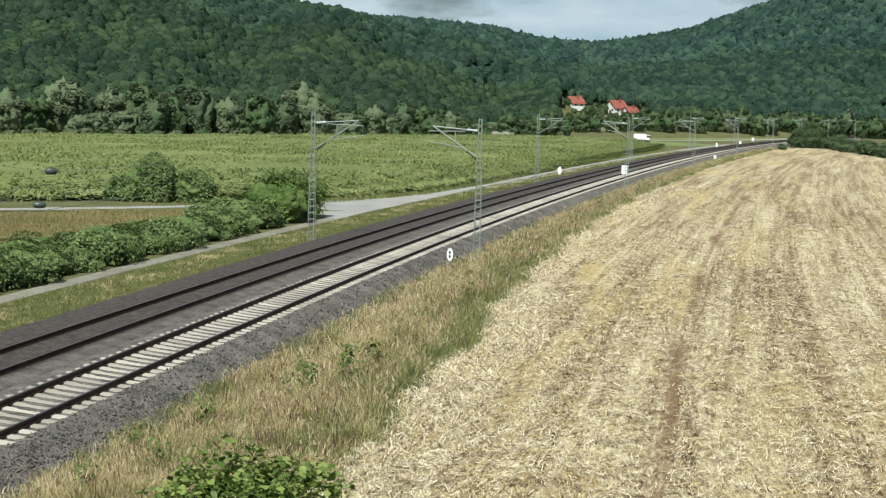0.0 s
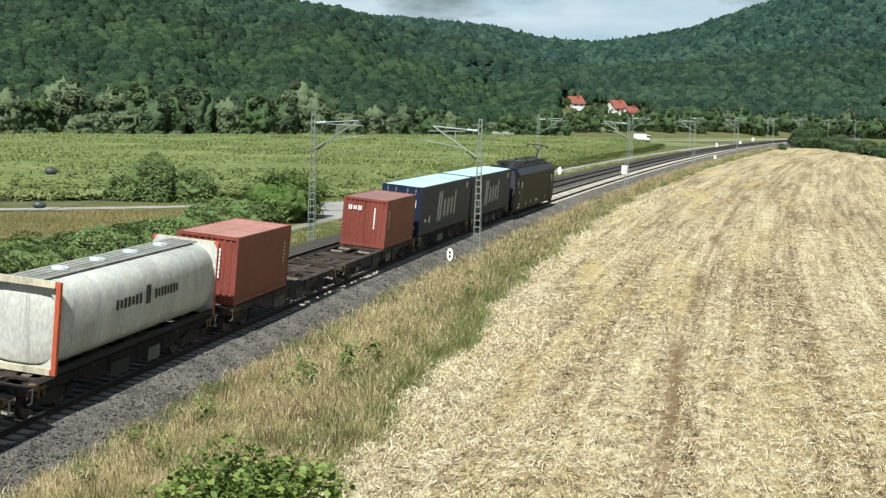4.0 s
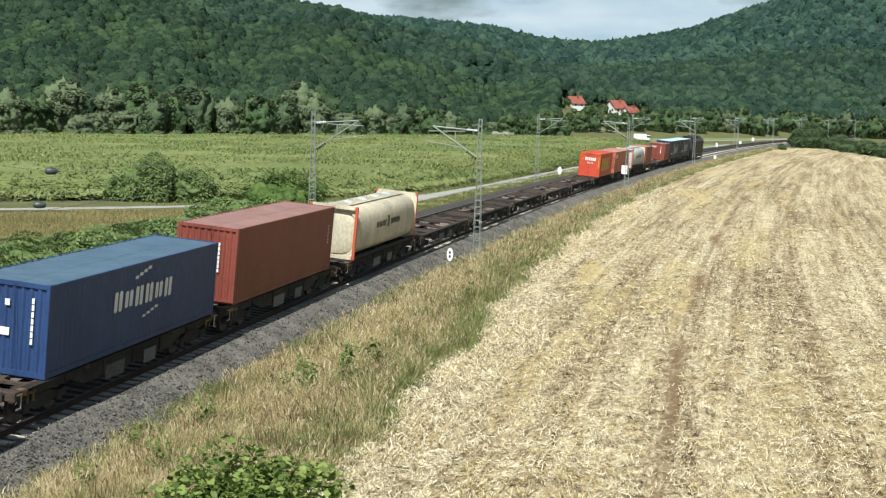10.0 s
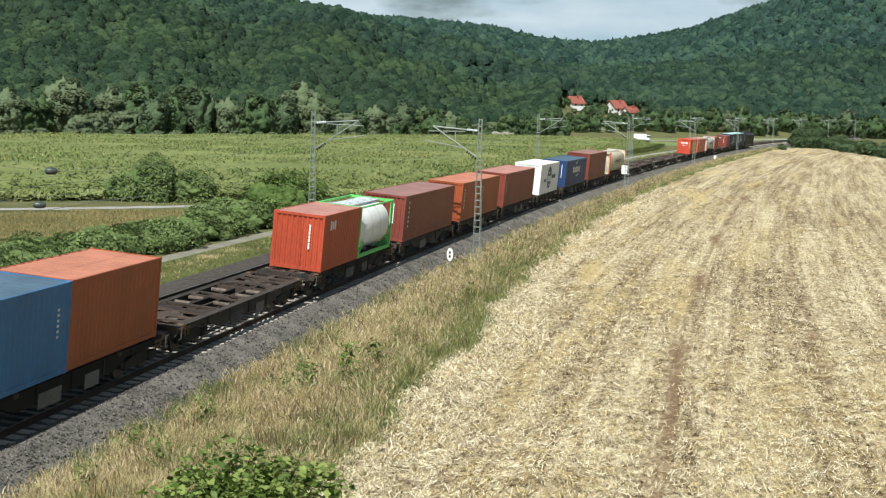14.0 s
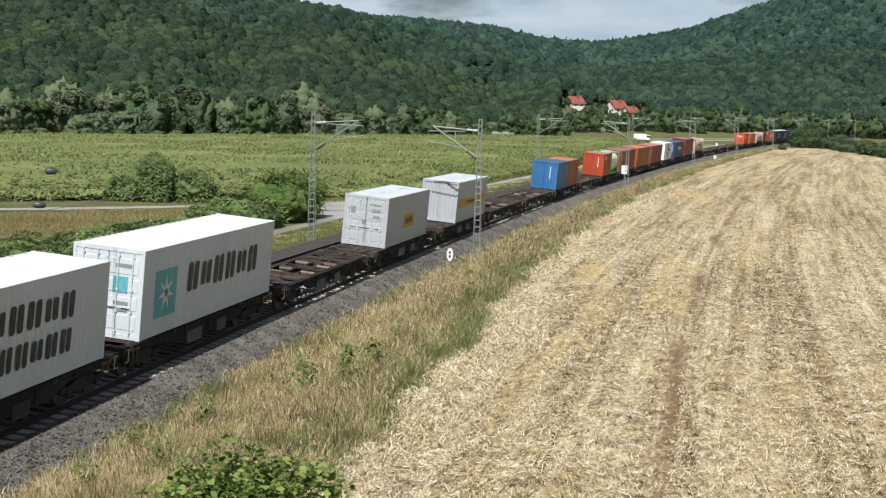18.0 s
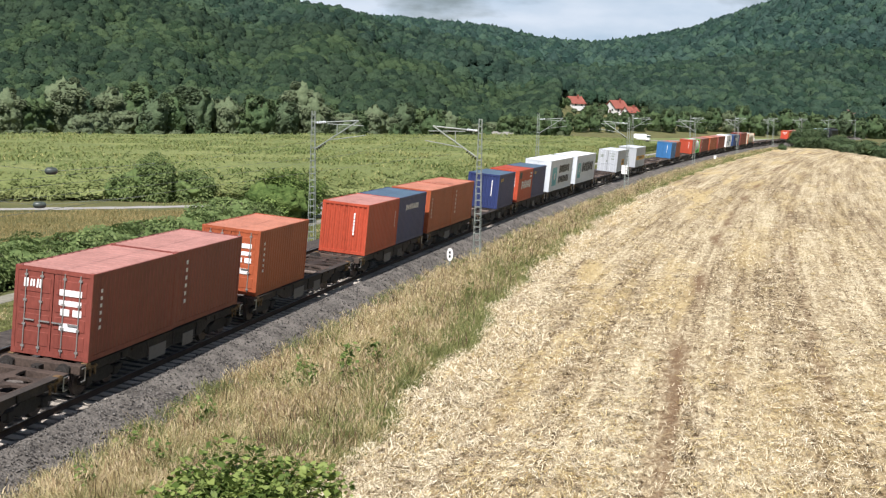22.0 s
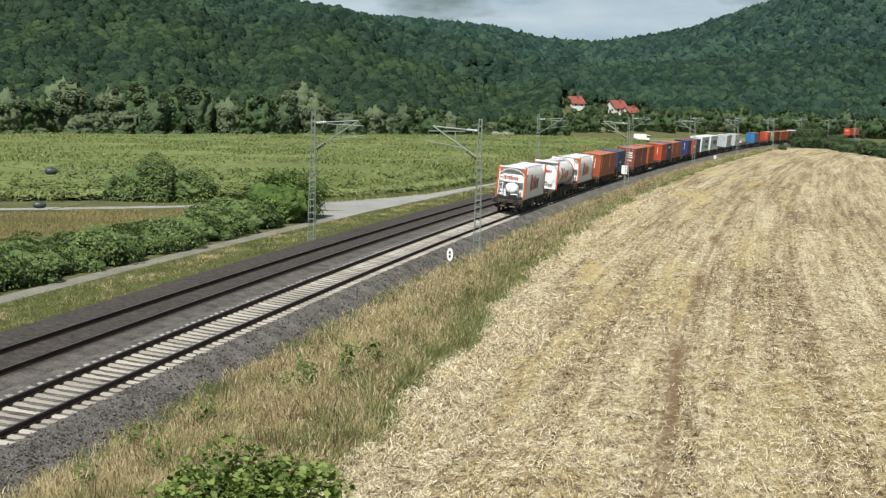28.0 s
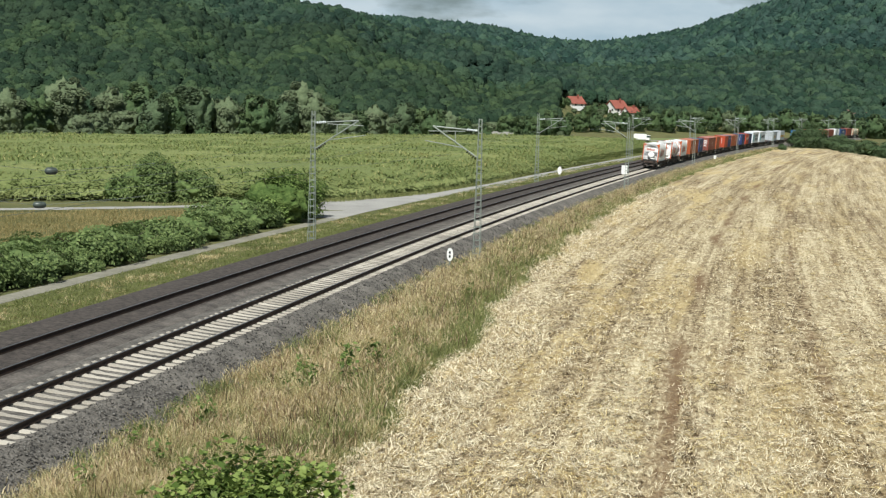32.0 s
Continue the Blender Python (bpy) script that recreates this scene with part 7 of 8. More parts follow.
def lobes(n, rx, ry, rz, k, rng, low=0.1, small=1.0):
    """Leaf places on and in a crown of k lobes, uneven in outline."""
    cen = rng.normal(size=(k, 3))
    cen /= np.linalg.norm(cen, axis=1)[:, None]
    cen *= rng.uniform(0.25, 0.72, k)[:, None]
    rad = rng.uniform(0.28, 0.50, k) * small
    which = rng.integers(0, k, n)
    d = rng.normal(size=(n, 3))
    d /= np.linalg.norm(d, axis=1)[:, None]
    p = cen[which] + d * (rad[which] * rng.uniform(0.55, 1.08, n) ** 0.5)[:, None]
    p = p * np.array([rx, ry, rz])
    p[:, 2] = np.maximum(p[:, 2], -rz * (1 - low))
    return p


def core_mesh(rx, ry, rz, cz, material, seed, n=4):
    """The dense inner foliage of a crown, lumpy."""
    bm = bmesh.new()
    bmesh.ops.create_icosphere(bm, subdivisions=n, radius=1.0)
    for v_ in bm.verts:
        k = 1 + 0.34 * noise.noise(v_.co * 1.9 + Vector((seed, 0, 0))) + 0.25 * noise.noise(v_.co * 5.0 + Vector((0, seed, 0))) + 0.20 * noise.noise(v_.co * 13.0 + Vector((0, 0, seed)))
        v_.co = Vector((v_.co.x * rx * k, v_.co.y * ry * k, max(0.02, cz + v_.co.z * rz * k)))
    return bm_mesh("inner_foliage", bm, material, smooth=True)


def bush_mesh(w, dpt, h, n, size, material, seed):
    rng = np.random.default_rng(seed)
    p = lobes(n, w / 2, dpt / 2, h * 0.55, 13, rng)
    p0 = p + np.array([0, 0, h * 0.25])
    p[:, 2] += h * 0.5
    low = rng.uniform(0, 1, n) < 0.35
    p[low, 2] *= rng.uniform(0.1, 0.9, low.sum())
    return leaves_mesh("leaves", p, size, material, rng, up=0.35, out=p0 * 0.8)


def stems_mesh(h, w, seed, r=0.05):
    rng = random.Random(seed)
    bm = bmesh.new()
    for k in range(7):
        a = rng.uniform(0, 6.28)
        mid = (math.cos(a) * w * 0.12, math.sin(a) * w * 0.12, h * 0.4)
        rod(bm, (math.cos(a) * 0.06, math.sin(a) * 0.06, -0.05), mid, r, 6, r * 0.7)
        rod(bm, mid, (math.cos(a) * w * 0.30, math.sin(a) * w * 0.30, h * 0.8), r * 0.7, 6, r * 0.2)
    return bm_mesh("stems", bm, M["bark"])


def make_bush(w, dpt, h, n, size, mkey, seed, label, category="bush", group=""):
    b = empty("bush", label, category, group)
    part("woody_base", stems_mesh(h, w, seed), None, b)
    part("leaves", bush_mesh(w, dpt, h, n, size, M[mkey], seed), None, b)
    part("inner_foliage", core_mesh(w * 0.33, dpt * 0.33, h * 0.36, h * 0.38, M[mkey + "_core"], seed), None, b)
    return b


def put(thing, x, y, turn=0.0, scale=1.0, sink=0.0):
    thing.matrix_basis = Matrix.Translation((x, y, float(ground_z(np.array([x]), np.array([y]))[0]) - sink)) @ Euler((0, 0, turn)).to_matrix().to_4x4()
    thing.scale = (scale, scale, scale)
    return thing


protos = [make_bush(5.2, 4.6, 1.9, 6500, 0.19, "leaf_bramble", 20 + k, "dense dark green bramble bush in the trackside hedge", "bramble", "bramble hedge along the path") for k in range(3)]
spots = [(50, -16.6, 0.9), (54, -17.8, 1.0), (58, -16.4, 1.0), (62, -16.0, 1.0), (65, -18.2, 0.95), (69, -16.3, 1.05), (73, -16.4, 1.0), (76, -18.6, 0.9), (79, -16.2, 1.0), (83, -16.2, 1.05), (87, -16.4, 1.0), (90, -18.4, 1.0),
         (93, -16.6, 1.15), (60, -15.4, 0.62), (66.5, -15.2, 0.6), (71.5, -15.3, 0.62), (77.5, -15.1, 0.6), (85, -15.2, 0.62), (90, -15.3, 0.6), (95, -15.4, 0.7), (55.5, -15.3, 0.62), (51, -15.2, 0.6), (62, -20.0, 0.8), (70, -20.4, 0.75), (82, -19.4, 0.8), (97, -18.4, 1.2), (46, -17.0, 1.0), (52, -21.0, 0.7), (56.4, -16.2, 0.8), (64, -16.0, 0.8), (75, -16.0, 0.8), (81, -15.9, 0.75)]
for i, (sd, of, sc) in enumerate(spots):
    p = spot(sd, of)
    b = protos[i] if i < 3 else copy_thing(protos[i % 3], Matrix())
    put(b, p.x, p.y, i * 1.9, sc)
p = spot(99, -16.0)
put(make_bush(7.0, 5.4, 4.3, 12000, 0.20, "leaf_bush", 31, "large light green bush at the end of the hedge", "bush"), p.x, p.y)
p = spot(103.5, -16.6)
put(make_bush(5.6, 4.6, 3.9, 9000, 0.20, "leaf_bush", 32, "rounded green bush beside the farm road", "bush"), p.x, p.y)
put(make_bush(6.6, 5.0, 4.6, 9000, 0.22, "leaf_bramble", 33, "tall dark green shrub at the edge of the maize", "shrub"), -28.2, 115.2)
put(make_bush(6.4, 4.6, 3.2, 7000, 0.21, "leaf_bramble", 34, "lower dark green shrub beside the taller one", "shrub"), -24.8, 116.0)
put(make_bush(4.6, 3.8, 2.6, 5000, 0.21, "leaf_bramble", 35, "small dark shrub at the field track", "shrub"), -30.6, 114.2)


def make_tree(h, w, n, size, mkey, seed, label, category="tree", group="trees at the far edge of the maize", tall=0.62):
    """A tapered trunk with limbs, and a crown of many leaf clumps in lobes."""
    rng = random.Random(seed)
    t = empty("tree", label, category, group)
    bm = bmesh.new()
    r = h * 0.022
    rod(bm, (0, 0, -0.3), (rng.uniform(-0.1, 0.1), rng.uniform(-0.1, 0.1), h * 0.40), r, 8, r * 0.75)
    rod(bm, (0, 0, h * 0.40), (rng.uniform(-0.3, 0.3), rng.uniform(-0.3, 0.3), h * 0.85), r * 0.75, 8, r * 0.2)
    for k in range(7):
        a = k * 2.4 + rng.uniform(-0.3, 0.3)
        z0 = h * rng.uniform(0.2, 0.55)
        rod(bm, (0, 0, z0), (math.cos(a) * w * 0.36, math.sin(a) * w * 0.36, z0 + h * rng.uniform(0.12, 0.3)), r * 0.45, 6, r * 0.12)
    part("trunk", bm, M["bark"], t)
    g = np.random.default_rng(seed)
    pts = lobes(n, w / 2, w / 2, h * tall * 0.60, 30, g, small=0.68)
    pts[:, 2] += h * (1 - tall * 0.55)
    skirt = g.uniform(0, 1, n) < 0.34
    pts[skirt, 2] = g.uniform(0.03, 0.6, skirt.sum()) * h
    pts[skirt, :2] *= 0.9
    part("crown", leaves_mesh("crown", pts, size, M[mkey], g, up=0.3, aspect=0.8, out=pts - np.array([0, 0, h * 0.35]), loose=0.5), None, t)
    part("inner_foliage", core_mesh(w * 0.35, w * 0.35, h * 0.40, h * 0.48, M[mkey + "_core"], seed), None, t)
    return t


kinds = [make_tree(9.5, 8.5, 9500, 0.46, "leaf_willow", 51, "silvery green willow at the field's edge"), make_tree(8.5, 7.5, 8500, 0.44, "leaf_tree", 52, "round dark green tree at the field's edge"),
         make_tree(9.4, 7.4, 8500, 0.42, "leaf_fir", 53, "dark green dense tree in the tree line"), make_tree(6.0, 7.5, 8500, 0.40, "leaf_willow", 54, "low grey-green willow bush at the field's edge"),
         make_tree(7.5, 8.0, 8500, 0.43, "leaf_grove", 55, "fresh green broad tree at the field's edge")]
rng = random.Random(11)
LINE = "0440033031212200411200131032410433414114111141141014111412114"          # kinds of tree, one by one along the edge
used = set()
for i, kd in enumerate(int(k) for k in LINE):
    px = 10 + 25.9 * i
    sc = float(np.interp(px, [0, 600, 1010, 1090, 1150, 1300, 1568], [1.0, 1.05, 0.85, 0.72, 1.0, 1.2, 1.2])) * rng.uniform(0.82, 1.14)
    base = float(np.interp(px, [0, 300, 600, 900, 1000, 1150, 1400, 1568], [284, 304, 338, 386, 440, 505, 585, 620]))
    x, y = at_view(px, base + rng.uniform(0, 22))
    t = kinds[kd] if kd not in used else copy_thing(kinds[kd], Matrix())
    used.add(kd)
    put(t, x, y, rng.uniform(0, 6), sc * rng.uniform(0.92, 1.08) * (1.24 if px < 620 else 1.08), 0.1)
# low scrub along the foot of the tree line
for px in range(8, 1000, 34):
    base = float(np.interp(px, [0, 300, 600, 900, 1000, 1150, 1400, 1568], [284, 304, 338, 386, 440, 505, 585, 620]))
    x, y = at_view(px + rng.uniform(-9, 9), base - rng.uniform(3, 7))
    put(copy_thing(kinds[rng.choice((3, 1, 3))], Matrix()), x, y, rng.uniform(0, 6), rng.uniform(0.38, 0.62), 0.3)
# shrubs in the clearing below the houses
for px, dist, sc in ((985, 560, 0.75), (996, 588, 0.6), (1008, 566, 0.5), (1024, 580, 0.5), (1032, 592, 0.7), (1044, 598, 0.8), (1055, 586, 0.75), (1060, 602, 0.8), (1072, 574, 0.5), (1082, 584, 0.45), (1096, 566, 0.5), (1104, 590, 0.42), (1122, 588, 0.6), (1132, 600, 0.8),
                     (1000, 520, 0.6), (1020, 505, 0.6), (1040, 530, 0.65), (1064, 515, 0.6), (1084, 525, 0.6), (1106, 510, 0.6), (1126, 535, 0.7)):
    x, y = at_view(px, dist)
    put(copy_thing(kinds[rng.choice((1, 3, 4))], Matrix()), x, y, rng.uniform(0, 6), sc * 0.85, 0.3)
# bushes at the far end of the stubble
fb = [make_bush(9.0, 8.0, 5.4, 5500, 0.40, "leaf_tree", 61, "dark green thicket at the far end of the stubble", "bush", "thicket beyond the stubble"), make_bush(8.0, 6.0, 3.4, 4500, 0.36, "leaf_tree", 62, "low dark hedge bush beside the stubble field", "bush", "thicket beyond the stubble")]
for i, (x, y, kd, sc) in enumerate([(58.6, 410, 0, 1.12), (62.2, 412, 0, 1.2), (66.5, 404, 1, 1.0), (66.2, 388, 1, 0.8), (67, 380, 1, 1.1), (66.8, 368, 1, 1.0), (70, 358, 1, 1.1), (69, 346, 1, 1.1), (72, 338, 1, 1.15), (71.5, 326, 1, 1.1), (76, 330, 1, 1.2), (51.5, 392, 1, 0.4), (49.8, 371, 1, 0.4), (70, 412, 0, 0.8)]):
    b = fb[kd] if i in (0, 2) else copy_thing(fb[kd], Matrix())
    put(b, x, y, i * 1.3, sc)

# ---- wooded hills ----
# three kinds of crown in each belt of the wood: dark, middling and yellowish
# farther belts turn bluer and paler: distance haze put into the leaf colours
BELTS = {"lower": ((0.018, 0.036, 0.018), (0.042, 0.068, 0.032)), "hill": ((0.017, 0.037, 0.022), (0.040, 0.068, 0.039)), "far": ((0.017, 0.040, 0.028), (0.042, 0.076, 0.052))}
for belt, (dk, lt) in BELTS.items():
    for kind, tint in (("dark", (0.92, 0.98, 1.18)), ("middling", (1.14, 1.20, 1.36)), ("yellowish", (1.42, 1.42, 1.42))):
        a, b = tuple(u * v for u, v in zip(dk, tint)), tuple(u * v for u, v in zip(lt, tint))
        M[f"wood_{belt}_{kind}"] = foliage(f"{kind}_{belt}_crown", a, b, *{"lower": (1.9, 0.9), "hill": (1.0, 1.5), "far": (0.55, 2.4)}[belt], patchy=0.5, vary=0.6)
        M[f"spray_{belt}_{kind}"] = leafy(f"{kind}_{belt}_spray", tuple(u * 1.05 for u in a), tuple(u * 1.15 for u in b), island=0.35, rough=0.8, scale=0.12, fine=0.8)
HOUSES = [(1014, 600, 10.5, 8.0), (1086, 612, 12.0, 9.0), (1108, 606, 8.0, 7.0)]


def crown_template(sub, seed):
    """A broadleaf crown: the outer skin of a cluster of round lobes, open below."""
    rng = random.Random(seed)
    lumps = []
    for k in range(11):
        a, up = rng.uniform(0, 6.28), rng.uniform(-0.45, 0.95)
        q = math.sqrt(max(0.05, 1 - up * up))
        r = rng.uniform(0.32, 0.48)
        lumps.append((Vector((math.cos(a) * q, math.sin(a) * q, up)) * rng.uniform(0.40, 0.62), r))
    bm = bmesh.new()
    bmesh.ops.create_icosphere(bm, subdivisions=sub, radius=1.0)
    for v_ in bm.verts:
        d = v_.co.normalized()
        reach = 0.48
        for c, r in lumps:
            p = d.dot(c)
            q = c.length_squared - p * p
            if q < r * r:
                reach = max(reach, p + math.sqrt(r * r - q))
        v_.co = d * reach * (1 + 0.10 * noise.noise(d * 5.0 + Vector((seed, 0, 0))))
    low = [f for f in bm.faces if f.calc_center_median().z < -0.15]
    bmesh.ops.delete(bm, geom=low, context="FACES")
    return template(bm_mesh("crown", bm, None))


def wood(count, d0, d1, px0, px1, sub, radius, belt, label, rng, sprays=0, spray_size=1.0):
    b = rng.uniform(bearing_of(px0), bearing_of(px1), count)
    d = np.sqrt(rng.uniform(d0 ** 2, d1 ** 2, count))
    x, y = EYE.x + d * np.sin(b), d * np.cos(b)
    foot = np.interp(b, bearing_of([-600, 0, 500, 900, 1040, 1150, 1568]), [300, 312, 350, 415, 500, 560, 640])
    ok = d > foot
    for hp, hd, wdt, _ in HOUSES:
        ok &= ~((d > 440) & (d < hd + 22) & (np.abs(b - bearing_of(hp)) < 0.016))
    ok &= ~((d > 850) & (b < bearing_of(545)))
    x, y = x[ok], y[ok]
    z = ground_z(x, y)
    n = len(x)
    r = radius * rng.uniform(0.7, 1.4, n)
    mood = 0.6 * patch(x, y, 130, 51) + 0.4 * patch(x, y, 34, 52) + rng.normal(0, 0.13, n)
    tall = rng.uniform(0.95, 1.4, n)
    for kind, pick in (("dark", mood < 0.40), ("middling", (mood >= 0.40) & (mood < 0.62)), ("yellowish", mood >= 0.62)):
        vs, fs_, outs, k0 = [], [], [], 0
        for seed in range(5):
            tv, tf = shared(("crown", sub, seed), lambda: crown_template(sub, seed * 7 + 1))
            m = pick & (np.arange(n) % 5 == seed)
            k = int(m.sum())
            a, rr = rng.uniform(0, 6.28, k), r[m] * 1.12
            mt = np.zeros((k, 3, 3), np.float32)
            mt[:, 0, 0], mt[:, 0, 1], mt[:, 1, 0], mt[:, 1, 1], mt[:, 2, 2] = np.cos(a) * rr, -np.sin(a) * rr, np.sin(a) * rr, np.cos(a) * rr, rr * tall[m]
            o = np.einsum("nij,vj->nvi", mt, tv)
            v = o + np.stack([x[m], y[m], z[m] + rr * 0.75 + 2.0], -1)[:, None]
            vs.append(v.reshape(-1, 3))
            outs.append(o.reshape(-1, 3))
            fs_.append((tf[None] + (np.arange(k) * len(tv))[:, None, None] + k0).reshape(-1, 3))
            k0 += k * len(tv)
        vv, ff, oo = np.concatenate(vs), np.concatenate(fs_), np.concatenate(outs)
        tagged(new("woods", mesh_of("woods", vv, ff, M[f"wood_{belt}_{kind}"], smooth=True)), f"{label}, {kind} crowns", "woods", kind="stuff")
        ns = int(sprays * pick.mean())
        if ns:
            tri = ff[rng.integers(0, len(ff), ns)]
            w = rng.dirichlet((1, 1, 1), ns)[:, :, None]
            o = (oo[tri] * w).sum(1)
            c = (vv[tri] * w).sum(1) + rng.normal(0, spray_size * 0.25, (ns, 3))
            tagged(new("wood_leaves", leaves_mesh("wood_leaves", c, spray_size, M[f"spray_{belt}_{kind}"], rng, up=0.3, aspect=0.8, out=o, loose=0.95)), "outer leaf sprays of the wood", "woods", kind="stuff")


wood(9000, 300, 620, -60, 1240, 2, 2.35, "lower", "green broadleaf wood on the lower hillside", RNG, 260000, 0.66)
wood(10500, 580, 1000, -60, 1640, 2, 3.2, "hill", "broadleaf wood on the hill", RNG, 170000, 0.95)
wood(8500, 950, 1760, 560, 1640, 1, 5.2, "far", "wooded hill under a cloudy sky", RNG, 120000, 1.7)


# ---- overhead line ----
def make_mast(h, label, arm):
    """A tapered lattice mast with four legs and rungs; arm: +1 or -1, the side of its bracket."""
    m = empty("catenary_mast", label, "mast", "masts of the overhead line")
    for sx in (-1, 1):
        for sy in (-1, 1):
            bm = bmesh.new()
            rod(bm, (sx * 0.22, sy * 0.19, -0.4), (sx * 0.09, sy * 0.09, h), 0.028, 4, 0.022)
            part("leg", bm, M["steel"], m)
    k = 0
    for z in np.arange(0.15, h, 0.42):
        t = z / h
        w = 0.22 - 0.13 * t
        bm = bmesh.new()
        for sy in (-1, 1):
            wy = (0.19 - 0.10 * t) * sy
            box(bm, -w, w, wy - 0.012, wy + 0.012, z - 0.026, z + 0.026)
        part("rung", bm, M["steel"], m)
        k += 1
    bm = bmesh.new()
    box(bm, -0.4, 0.4, -0.4, 0.4, -0.6, -0.1, 0.04)
    part("footing", bm, M["road"], m)
    top, low, reach = h - 0.75, h - 2.45, 3.05
    bracket = part("bracket_tube", _tubes([((arm * 0.1, 0, top), (arm * reach, 0, top + 0.22)), ((arm * 0.1, 0, low), (arm * reach, 0, top + 0.22))], 0.045), None, m)
    part("steady_arm", _tubes([((arm * 1.1, 0.0, low + 0.62), (arm * (reach + 0.5), 0.0, low + 1.0)), ((arm * 0.95, 0, top - 0.05), (arm * (reach + 0.3), 0, top - 0.1)), ((arm * 1.6, 0, top - 0.06), (arm * 1.6, 0, low + 0.95))], 0.028), None, m)
    for z0, z1, x0 in ((top, top + 0.06, 0.25), (low, low + 0.45, 0.25)):
        bm = bmesh.new()
        for q in range(5):
            a = x0 + q * 0.13
            zz = z0 + (z1 - z0) * q / 5
            rod(bm, (arm * a, 0, zz), (arm * (a + 0.06), 0, zz + 0.02), 0.085, 10)
        part("insulator", bm, M["grey_white"] if z0 > low + 0.5 else M["under"], m)
    return m


def _tubes(pairs, r):
    bm = bmesh.new()
    for a, b in pairs:
        rod(bm, a, b, r, 8)
    return bm_mesh("tube", bm, M["steel"])


right_mast = make_mast(8.6, "grey-green lattice mast beside the near track", -1)
left_mast = make_mast(8.8, "grey-green lattice mast beside the far track", 1)
MASTS = [82.6 + 78.0 * k for k in range(-2, 5)] + [394.6 + 66.0 * k for k in range(1, 5)]
for i, sd in enumerate(MASTS):
    for proto_mast, off in ((right_mast, 3.4), (left_mast, -7.6)):
        p = spot(sd, off, -0.72)
        m4 = Matrix.Translation(p) @ Euler((0, 0, radians(heading(sd)))).to_matrix().to_4x4()
        if i == 0:
            proto_mast.matrix_basis = m4
        else:
            copy_thing(proto_mast, m4)


def wire(name, pts, r, label):
    bm = bmesh.new()
    for a, b in zip(pts, pts[1:]):
        rod(bm, a, b, r, 5)
    tagged(new(name, bm_mesh(name, bm, M["wirecu"])), label, "wire", "overhead wires", kind="structure")


M["wirecu"] = mat("wire_copper", (0.10, 0.12, 0.10), (0.22, 0.26, 0.22), 0.6, metal=0.5, bump=0)
for centre, what in ((0.35, "near"), (-GAP - 0.5, "far")):
    low = [spot(sd, centre, 5.45) for sd in np.arange(-60, 640, 26)]
    wire("contact_wire", low, 0.007, f"thin contact wire over the {what} track")
    high = [spot(sd, centre, 5.75 + 1.15 * (2 * ((sd - 82.6) / 78.0 % 1.0) - 1) ** 2) for sd in np.arange(82.6 - 156, 640, 9.75)]
    wire("messenger_wire", high, 0.006, f"sagging messenger wire over the {what} track")
for z, sd, r in ((6.25, 39.0, 0.122), (5.23, 38.25, 0.112)):
    bm = bmesh.new()
    prof = [(-0.20, 0.03), (-0.185, 0.06), (-0.14, r * 0.9), (-0.03, r * 0.95), (0.03, r * 0.95), (0.14, r * 0.9), (0.185, 0.06), (0.20, 0.03)]
    loft(bm, [[(r_ * math.cos(a), y_, r_ * math.sin(a)) for a in np.linspace(0, 2 * math.pi, 13)[:-1]] for y_, r_ in prof])
    ins = tagged(new("wire_insulator"), "grey-green rounded insulator hanging in the wire", "insulator", "insulators in the wire")
    ins.matrix_basis = Matrix.Translation(spot(sd, -1.9, z)) @ Euler((0, 0, radians(-63))).to_matrix().to_4x4()
    part("body", bm, M["insulator_grey"], ins, smooth=True)
    bm = bmesh.new()
    rod(bm, (0, -2.6, 0.25), (0, -0.15, 0), 0.006, 4)
    rod(bm, (0, 0.15, 0), (0, 3.2, 0.28), 0.006, 4)
    part("wire_end", bm, M["wirecu"], ins)


# ---- signs beside the line ----
def make_sign(w, h, post, label, shape="plate", bars=True):
    g = empty("track_sign", label, "sign", "signs beside the line")
    bm = bmesh.new()
    rod(bm, (0, 0.03, -0.3), (0, 0.03, post + h * 0.5), 0.035, 8)
    part("post", bm, M["steel"], g)
    bm = bmesh.new()
    if shape == "oval":
        pts = [(w / 2 * math.cos(a), h / 2 * math.sin(a)) for a in np.linspace(0, 2 * math.pi, 17)[:-1]]
        lo = [bm.verts.new((x, -0.02, post + h / 2 + z)) for x, z in pts]
        hi = [bm.verts.new((x, 0.0, post + h / 2 + z)) for x, z in pts]
        bm.faces.new(lo)
        bm.faces.new(hi[::-1])
        for i in range(16):
            bm.faces.new((lo[i], lo[(i + 1) % 16], hi[(i + 1) % 16], hi[i]))
    else:
        box(bm, -w / 2, w / 2, -0.03, 0.01, post, post + h, 0.01)
    plate = part("plate", bm, M["sign_white"], g)
    for dx, dz in ((0.0, 0.66), (0.0, 0.36)) if bars else ():
        bm = bmesh.new()
        box(bm, dx - w * 0.13, dx + w * 0.13, -0.042, -0.032, post + h * (dz - 0.09), post + h * (dz + 0.09))
        part("number_bar", bm, M["ink"], plate)
    return g


